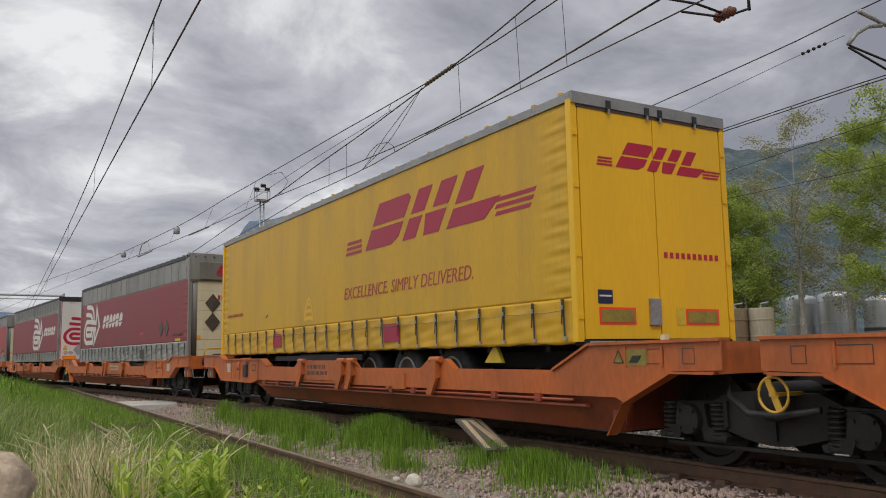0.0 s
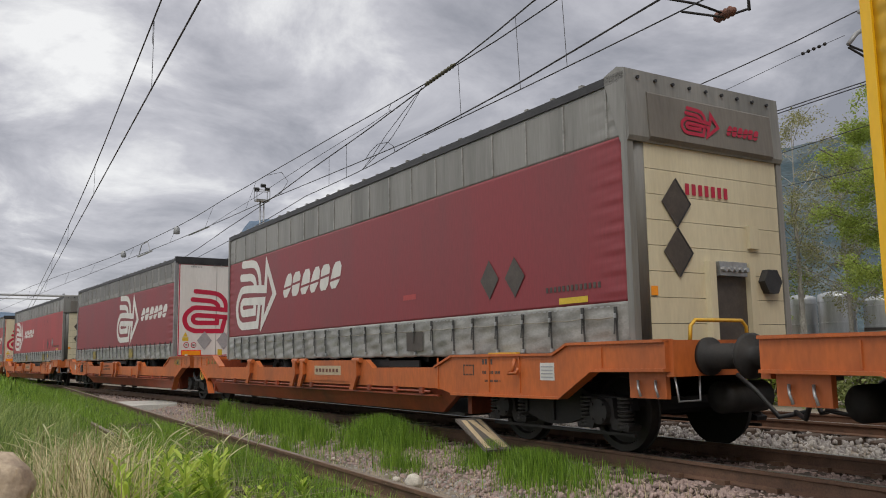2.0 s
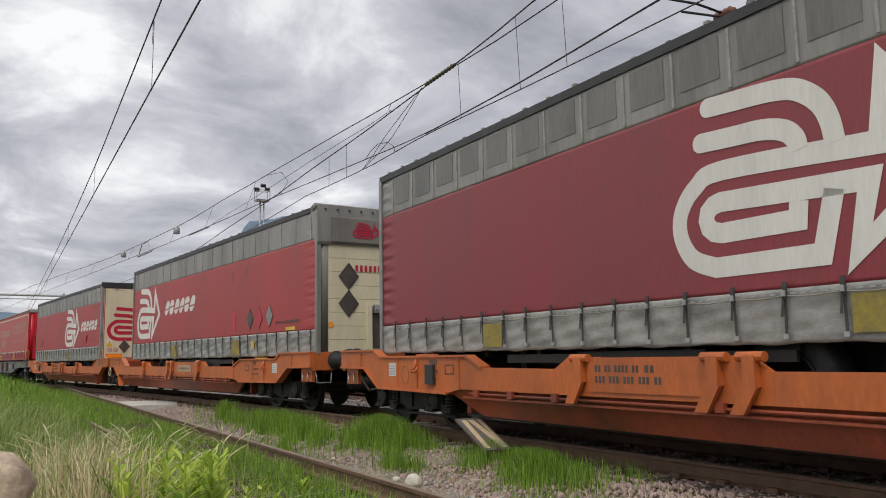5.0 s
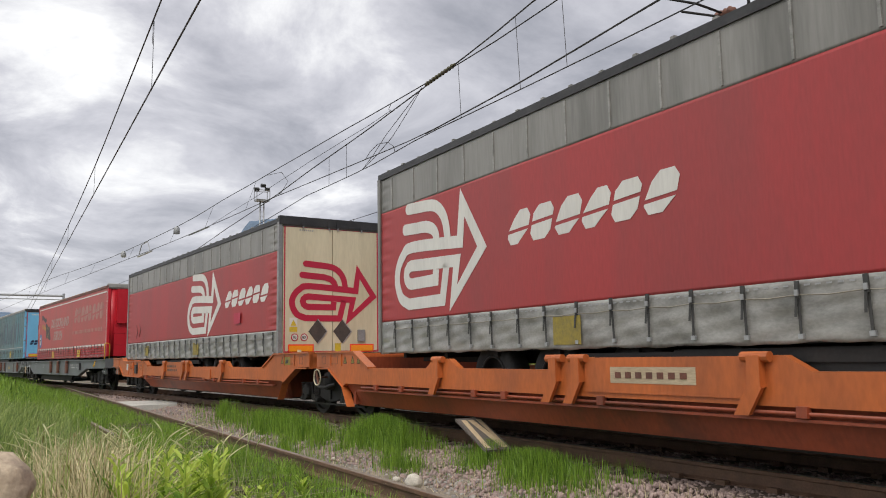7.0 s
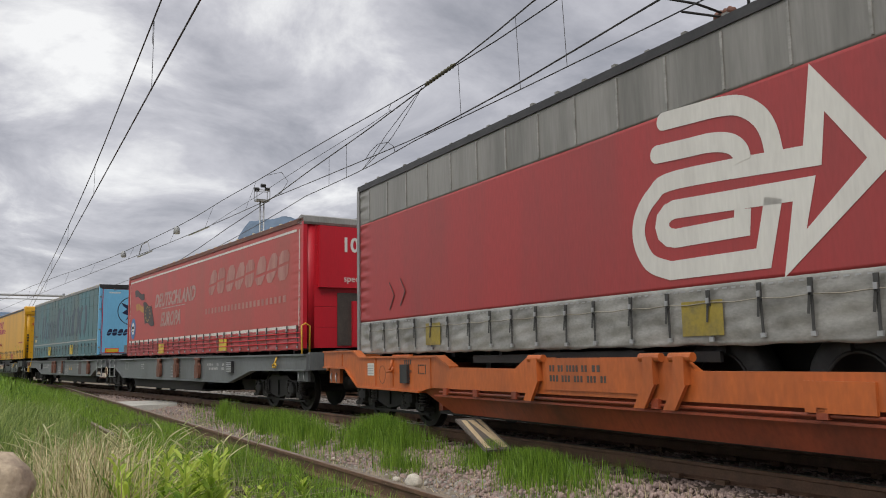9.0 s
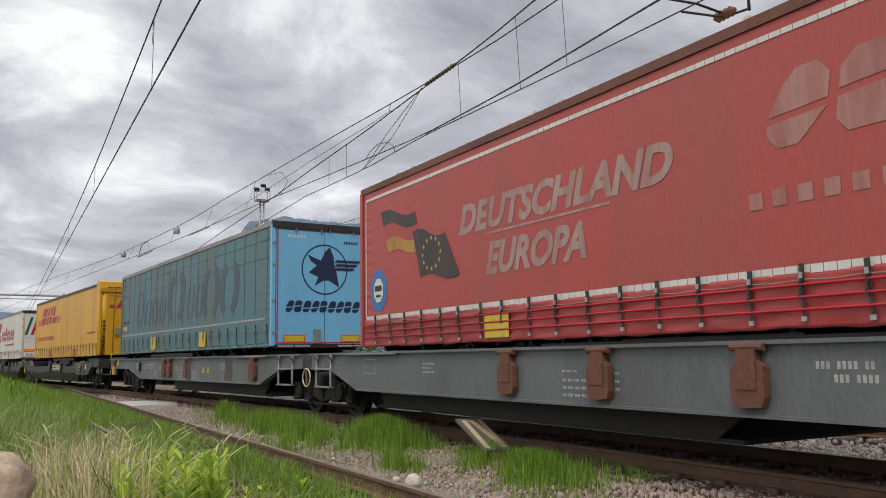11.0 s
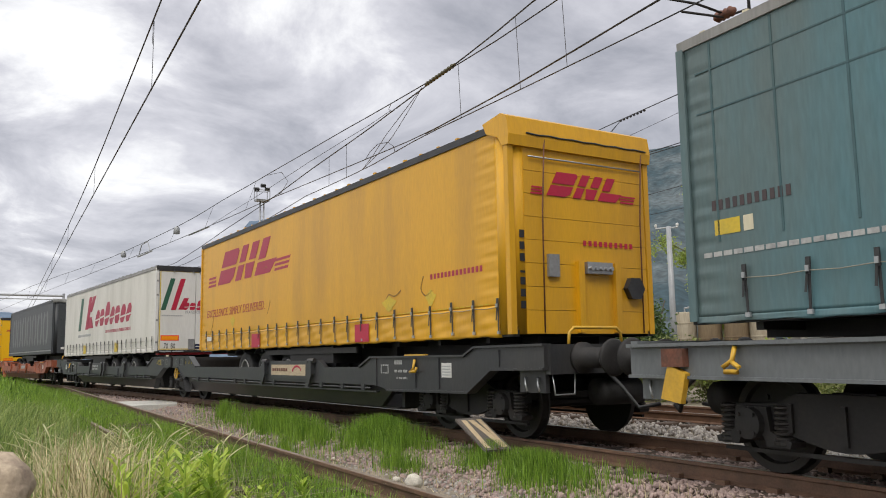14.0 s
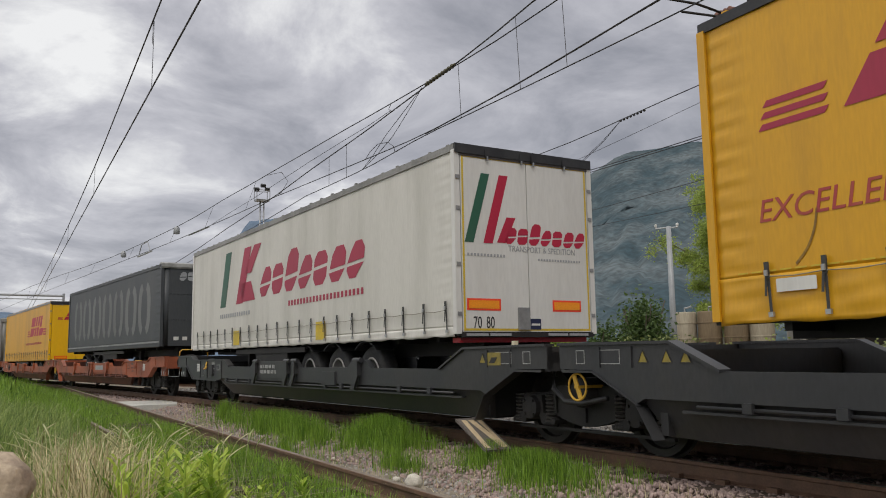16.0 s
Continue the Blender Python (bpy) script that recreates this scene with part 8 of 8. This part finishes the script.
def blades(name, label, x, y, h, wid, bend, material, seed, upright=0.0, extra=0.0):
    """A stand of grass: each blade a bent, tapering strip."""
    rng = np.random.default_rng(seed)
    n = len(x)
    z = height(x, y) - 0.02 + extra
    a = rng.uniform(0, math.tau, n)
    lean = np.abs(rng.normal(0, bend, n)) * (1 - upright)
    dx, dy = np.cos(a), np.sin(a)
    sx, sy = -dy, dx
    f = rng.uniform(-1, 1, n)
    sx, sy = np.cos(a + 1.57 + f), np.sin(a + 1.57 + f)
    w = wid * rng.uniform(0.6, 1.3, n)
    P = []
    for u, k in ((0.0, 1.0), (0.5, 0.8), (0.8, 0.5)):
        off = lean * h * u * u * 1.3
        zz = z + h * u * np.sqrt(np.maximum(1 - (lean * u) ** 2 * 0.6, 0.2))
        for sg in (-0.5, 0.5):
            P.append(np.stack([x + dx * off + sx * w * k * sg, y + dy * off + sy * w * k * sg, zz], -1))
    off = lean * h * 1.3
    P.append(np.stack([x + dx * off, y + dy * off, z + h * np.sqrt(np.maximum(1 - lean ** 2 * 0.6, 0.15))], -1))
    v = np.stack(P, 1).reshape(-1, 3)
    b = np.arange(n)[:, None] * 7
    q = np.concatenate([b + np.array([[0, 1, 3, 2]]), b + np.array([[2, 3, 5, 4]])])
    t = b + np.array([[4, 5, 6]])
    return tagged(put(name, fast_mesh(name, v, q, t), material), label, "grass", kind="stuff")


def patchy(x, y, scale, seed):
    return np.array([noise.noise(Vector((a * scale, b * scale, seed))) for a, b in zip(x, y)])


def grasses():
    rng = np.random.default_rng(77)
    # the siding and the bank
    n = 150000
    x = -3.6 - 62 * rng.random(n) ** 1.9
    y = rng.uniform(-2.6, 3.0, n)
    c = 2.30 + 0.016 * (x + 20)
    rail_gap = np.minimum(np.abs(y - c - 0.75), np.where((x > -17.5) & (x < -13.2), np.abs(y - c + 0.75) * 0.5, 1.0))
    p = patchy(x, y, 0.55, 3.0)
    keep = (rail_gap > 0.07) & (rng.random(n) < np.clip(0.75 + 1.6 * p, 0.10, 1))
    keep &= ~((y > 1.75) & (x > -13) & (rng.random(n) < 0.30))
    x, y, p = x[keep], y[keep], p[keep]
    h = rng.uniform(0.14, 0.34, len(x)) * (1 + 0.5 * p) + 0.16 * np.clip((1.0 - y) / 1.5, 0, 1)
    h = np.where(y > 1.5, np.minimum(h, 0.30), h)
    blades("grass", "fresh green grass over the siding", x, y, h, 0.009, 0.38, M_GRASS, 1)
    # a fringe leaning over the siding's outer rail
    n = 9000
    x = -3.8 - 26 * rng.random(n) ** 1.5
    y = 3.05 + 0.016 * (x + 20) - 0.05 - 0.16 * rng.random(n)
    keep = rng.random(n) < np.clip(0.42 + 2.0 * patchy(x, y, 0.9, 5.0), 0.04, 1)
    x, y = x[keep], y[keep]
    blades("grass", "short green grass along the siding rail", x, y, rng.uniform(0.10, 0.27, len(x)), 0.009, 0.35, M_GRASS, 4)
    # low growth round the viewer's feet
    n = 36000
    x, y = rng.uniform(-3.3, 9.0, n), rng.uniform(-5.0, 3.0, n)
    keep = rng.random(n) < np.clip(0.55 + 1.8 * patchy(x, y, 0.55, 3.0), 0.05, 1)
    x, y = x[keep], y[keep]
    blades("grass", "short trodden green grass beside the siding", x, y, rng.uniform(0.06, 0.2, len(x)), 0.014, 0.5, M_GRASS, 3)
    # far bank to the horizon
    n = 26000
    x = -30 - 90 * rng.random(n)
    y = rng.uniform(-14, 1.5, n)
    blades("grass", "meadow grass on the bank", x, y, rng.uniform(0.3, 0.75, n), 0.03, 0.4, M_GRASS, 2)
    # upright stands between the tracks: centre x, y, half sizes, count
    for k, (cx, cy, rx, ry, m) in enumerate(((-15.4, 4.75, 3.4, 0.50, 10000), (-19.5, 4.6, 2.6, 0.5, 3000), (-12.1, 5.30, 1.6, 0.50, 11000), (-10.2, 4.7, 0.9, 0.35, 1500), (-8.1, 5.35, 1.3, 0.55, 9000),
                                             (-9.2, 5.5, 0.9, 0.35, 3000), (-7.0, 5.6, 0.6, 0.4, 1400), (-12.6, 3.9, 2.5, 0.35, 900), (-6.4, 4.5, 0.8, 0.5, 1200))):
        m = int(m * 0.95)
        r = np.minimum(np.abs(rng.normal(0, 0.55, m)), 1.35)
        a = rng.uniform(0, math.tau, m)
        x, y = cx + rx * r * np.cos(a), cy + ry * r * np.sin(a)
        keep = rng.random(m) < np.clip(0.6 + 2.2 * patchy(x, y, 1.9, 9.0 + k), 0.05, 1)
        x, y, r = x[keep], y[keep], r[keep]
        h = rng.uniform(0.13, 0.50, len(x)) * np.maximum(1.05 - 0.35 * r * r, 0.35) * (0.66 if cx > -11 else 1.0)
        blades("grass", "upright bright green stand between the tracks", x, y, h, 0.0095, 0.16, M_GRASS, 20 + k)
    # thin dry litter between the tracks
    n = 5000
    x, y = -4 - 26 * rng.random(n) ** 1.4, rng.uniform(3.2, 5.8, n)
    blades("grass", "thin dry stalks on the gravel", x, y, rng.uniform(0.05, 0.2, n), 0.007, 0.8, M_GRASSDRY, 40)
    # tall dry grass by the viewer
    n = 3800
    x = rng.uniform(-8.0, -4.8, n)
    y = -x * np.clip(rng.normal(0.085, 0.032, n), 0.02, 0.15)
    h = 1.096 + x * (0.052 + 0.09 * rng.random(n) ** 0.6) - height(x, y)
    blades("grass", "tall straw-coloured dry grass", x, y, h, 0.010, 0.75, M_GRASSDRY, 41)
    n = 8000
    x, y = -8.2 - 12 * rng.random(n) ** 1.3, rng.uniform(-0.9, 1.1, n)
    blades("grass", "long pale green grass beside the viewer", x, y, rng.uniform(0.35, 0.72, n), 0.012, 0.6, M_GRASSMIX, 42)
    # grass over the buried siding rail
    n = 9000
    x = -9.5 - 36 * rng.random(n) ** 1.5
    y = 1.55 + 0.016 * (x + 20) + rng.normal(0, 0.22, n)
    keep = ~((x > -17.3) & (x < -13.4)) | (rng.random(n) < 0.08)
    x, y = x[keep], y[keep]
    blades("grass", "green grass over the buried siding rail", x, y, rng.uniform(0.28, 0.5, len(x)), 0.013, 0.3, M_GRASS, 44)
    n = 1500
    x = rng.uniform(-8.5, -5.0, n)
    y = -x * rng.uniform(0.0, 0.15, n)
    h = 1.096 + x * (0.075 + 0.08 * rng.random(n)) - height(x, y)
    blades("grass", "mixed green grass among the straw", x, y, h, 0.014, 0.45, M_GRASSMIX, 45)
    # nodding seed heads: thin stems with a plump ear
    n = 110
    x = rng.uniform(-8.6, -5.4, n)
    y = -x * np.where(np.arange(n) < 85, rng.uniform(0.02, 0.16, n), rng.uniform(0.16, 0.26, n))
    v, q, tri = [], [], []
    for px, py in zip(x, y):
        foot = float(height(np.array([px]), np.array([py]))[0])
        h = 1.096 + px * rng.uniform(0.048, 0.095) - foot
        a, lean = rng.uniform(0, math.tau), rng.uniform(0.2, 0.6)
        for u, w in ((0.0, 0.003), (0.4, 0.003), (0.84, 0.002), (0.87, 0.008), (0.92, 0.010), (0.97, 0.007), (1.0, 0.001)):
            off, zz = lean * h * u * u * u, foot + h * (u - 0.12 * u ** 6)
            for g in (0, 2.09, 4.19):
                v.append((px + math.cos(a) * off + w * math.cos(g), py + math.sin(a) * off + w * math.sin(g), zz))
        b = len(v) - 21
        for k in range(6):
            for g in range(3):
                q.append((b + 3 * k + g, b + 3 * k + (g + 1) % 3, b + 3 * k + 3 + (g + 1) % 3, b + 3 * k + 3 + g))
        tri.append((b + 18, b + 19, b + 20))
    tagged(put("grass", fast_mesh("grass", np.array(v), np.array(q), np.array(tri)), M_SEED), "nodding pale green seed heads", "grass", kind="stuff")


grasses()


def broad_plants():
    """Leafy bright weeds close to the viewer."""
    rng = np.random.default_rng(5)
    for i in range(88):
        x = rng.uniform(-7.6, -4.6)
        y = -x * (rng.uniform(0.118, 0.236) if i < 84 else rng.uniform(0.25, 0.345))
        ob = thing("weed", "bright green broad-leaved weed", "plant", "leafy weeds by the siding")
        foot = float(height(np.array([x]), np.array([y]))[0])
        ob.location = (x, y, foot)
        h = 1.096 + x * 1.02 * (rng.uniform(0.104, 0.150) if i < 84 else rng.uniform(0.140, 0.160)) - foot
        part("stem", tube(B(), [(0, 0, 0), (0.02, 0.01, h * 0.5), (0.03 * rng.normal(), 0.03 * rng.normal(), h)], 0.006, 5), M_NETTLE, ob)
        bm = B()
        for k in range(26):
            u = 0.30 + 0.70 * (k + rng.random() * 0.6) / 26
            a, ln = rng.uniform(0, math.tau), rng.uniform(0.06, 0.13) * (1.15 - 0.45 * u)
            d, s = Vector((math.cos(a), math.sin(a), 0)), Vector((-math.sin(a), math.cos(a), 0))
            b = Vector((0, 0, h * u))
            up = rng.uniform(0.5, 1.5)
            pts = [(0, 0, 0), (0.3, 0.19, up * 0.4), (0.65, 0.15, up * 0.75), (1.0, 0.0, up * 0.85), (0.65, -0.15, up * 0.75), (0.3, -0.19, up * 0.4)]
            mid = [bm.verts.new(b + d * ln * f + Vector((0, 0, ln * (z - 0.10)))) for f, z in ((0.3, up * 0.4), (0.65, up * 0.75))]
            vs = [bm.verts.new(b + d * ln * f + s * ln * g + Vector((0, 0, ln * z))) for f, g, z in pts]
            bm.faces.new((vs[0], vs[1], mid[0]))
            bm.faces.new((vs[1], vs[2], mid[1], mid[0]))
            bm.faces.new((vs[2], vs[3], mid[1]))
            bm.faces.new((vs[3], vs[4], mid[1]))
            bm.faces.new((vs[4], vs[5], mid[0], mid[1]))
            bm.faces.new((vs[5], vs[0], mid[0]))
        me = bpy.data.meshes.new("leaves")
        bm.to_mesh(me)
        bm.free()
        put("leaves", me, M_NETTLE, ob)


broad_plants()


# ---- small things on the ground ----
def marker_board():
    ob = thing("marker_board", "fallen dark board with cream stripes leaning beside the rail", "sign")
    foot, along, up = Vector((-9.03, 5.35, -0.07)), Vector((0.0, 0.38, 0.0)), Vector((-0.80, 0.0, 0.35))
    nrm = along.cross(up).normalized()
    if nrm.x < 0:
        nrm = -nrm

    def slab(poly, lift, thick, name, material, label=""):
        bm = B()
        a = [bm.verts.new(foot + along * u + up * v + nrm * lift) for u, v in poly]
        b = [bm.verts.new(foot + along * u + up * v + nrm * (lift - thick)) for u, v in poly]
        bm.faces.new(a)
        bm.faces.new(b[::-1])
        for i in range(len(a)):
            bm.faces.new((a[i], a[(i + 1) % len(a)], b[(i + 1) % len(b)], b[i]))
        part(name, bm, material, ob, label)

    m_board = mat("weathered dark board", (0.14, 0.12, 0.105), 0.7, amount=0.5, dirt=(0.08, 0.065, 0.055), scale=3, grain=0.2)
    m_cream = mat("faded cream stripe", (0.55, 0.43, 0.27), 0.7, amount=0.4, dirt=(0.35, 0.27, 0.18), scale=4, grain=0.15)
    slab([(0, 0), (1, 0), (1, 0.97), (0.9, 1.0), (0.72, 1.0), (0.70, 0.97), (0, 0.97)], 0.0, 0.03, "panel", m_board, "weathered dark grey panel")
    slab([(0.06, 0.05), (0.24, 0.05), (0.34, 0.90), (0.16, 0.90)], 0.006, 0.005, "stripe", m_cream, "faded cream stripe")
    slab([(0.68, 0.05), (0.90, 0.05), (0.62, 0.90), (0.42, 0.90)], 0.006, 0.005, "stripe", m_cream, "faded cream stripe")
    slab([(0.80, 0.05), (0.90, 0.05), (0.92, 0.90), (0.76, 0.90)], 0.0075, 0.005, "stripe", m_cream, "faded cream stripe")
    top = foot + along * 0.5 + up * 0.7
    part("prop", tube(B(), [top - nrm * 0.02, Vector((top.x, top.y, -0.45))], 0.03, 8), M_RUST, ob)
    part("prop", tube(B(), [foot + along * 0.5 + up * 0.05, foot + along * 0.5 + Vector((0, 0, -0.38))], 0.03, 8), M_RUST, ob)


marker_board()


def rock(name, x, y, z, r, material, label, seed, flat=0.75):
    bm = B()
    bmesh.ops.create_icosphere(bm, subdivisions=3, radius=r)
    for v in bm.verts:
        n = noise.fractal(v.co * (1.6 / r) + Vector((seed, 0, 0)), 1.0, 2.0, 4)
        v.co *= 1 + 0.22 * n
        v.co.z *= flat
    ob = part(name, bm, material, smooth=r > 0.08)
    ob.location = (x, y, z)
    return tagged(ob, label, "stone")


M_WHITEROCK = mat("white limestone", (0.62, 0.58, 0.50), 0.9, amount=0.5, dirt=(0.36, 0.32, 0.26), scale=9, fine=60, grain=0.2, bump=0.4)
rock("rock", -8.62, 4.16, -0.30, 0.10, M_WHITEROCK, "white lump of limestone lying beside the siding", 2.0, 0.95)
rng_r = random.Random(4)
for i in range(16):
    x = rng_r.uniform(-14, -6.5)
    rock("rock", x, 3.3 + rng_r.uniform(0.0, 1.3), -0.36, rng_r.uniform(0.025, 0.05), M_WHITEROCK, "small pale stone on the gravel", 3.0 + i)


def crossing_slab():
    bm = B()
    pts = [(-28.2, 3.15), (-25.2, 3.1), (-25.2, 4.55), (-28.0, 5.1)]
    a = [bm.verts.new((x, y, -0.155)) for x, y in pts]
    b = [bm.verts.new((x, y, -0.36)) for x, y in pts]
    bm.faces.new(a)
    bm.faces.new(b[::-1])
    for i in range(4):
        bm.faces.new((a[i], a[(i + 1) % 4], b[(i + 1) % 4], b[i]))
    tagged(part("concrete_slab", bm, M_CONC, bevel=0.015), "pale concrete crossing slab between the tracks", "slab")


crossing_slab()
M_POST = mat("beige weathered stone", (0.50, 0.40, 0.29), 0.9, amount=0.8, dirt=(0.20, 0.14, 0.11), scale=14, fine=90, grain=0.2, bump=0.3)
rock("boulder", -2.06, -0.008, 0.835, 0.085, M_POST, "beige weathered stone post top close by", 9.0, 0.85)
tagged(part("stone_post", lathe(B(), [(-0.3, 0.10), (0.3, 0.085), (0.80, 0.07)], "z", (-2.06, -0.008, 0), 14), M_POST, smooth=True), "beige weathered stone post close by", "post")


# ---- movement: the train runs past at a steady pace ----
def placed(s0, xa, xb, t):
    """The pose of a vehicle whose bearing points ride on the line."""
    s = s0 + travelled(t)
    a, b = line_at(s + xa), line_at(s + xb)
    if xa > xb:
        a, b, xa, xb = b, a, xb, xa
    d = (b - a).normalized()
    o = a - d * xa
    return pose(o.x, o.y, 0, 0, 0, math.degrees(math.atan2(d.y, d.x)))


def motions():
    for ob, s0, xa, xb in MOVERS:
        walk(ob, [(0.5 * k, placed(s0, xa, xb, 0.5 * k)) for k in range(33)])
    for ob, x in WHEELS:
        rows = []
        for k in range(241):
            t = k / 15
            rows.append((t, pose(x, 0, 0.46, 0, math.degrees(travelled(t) / 0.46) % 360, 0)))
        walk(ob, rows)


motions()
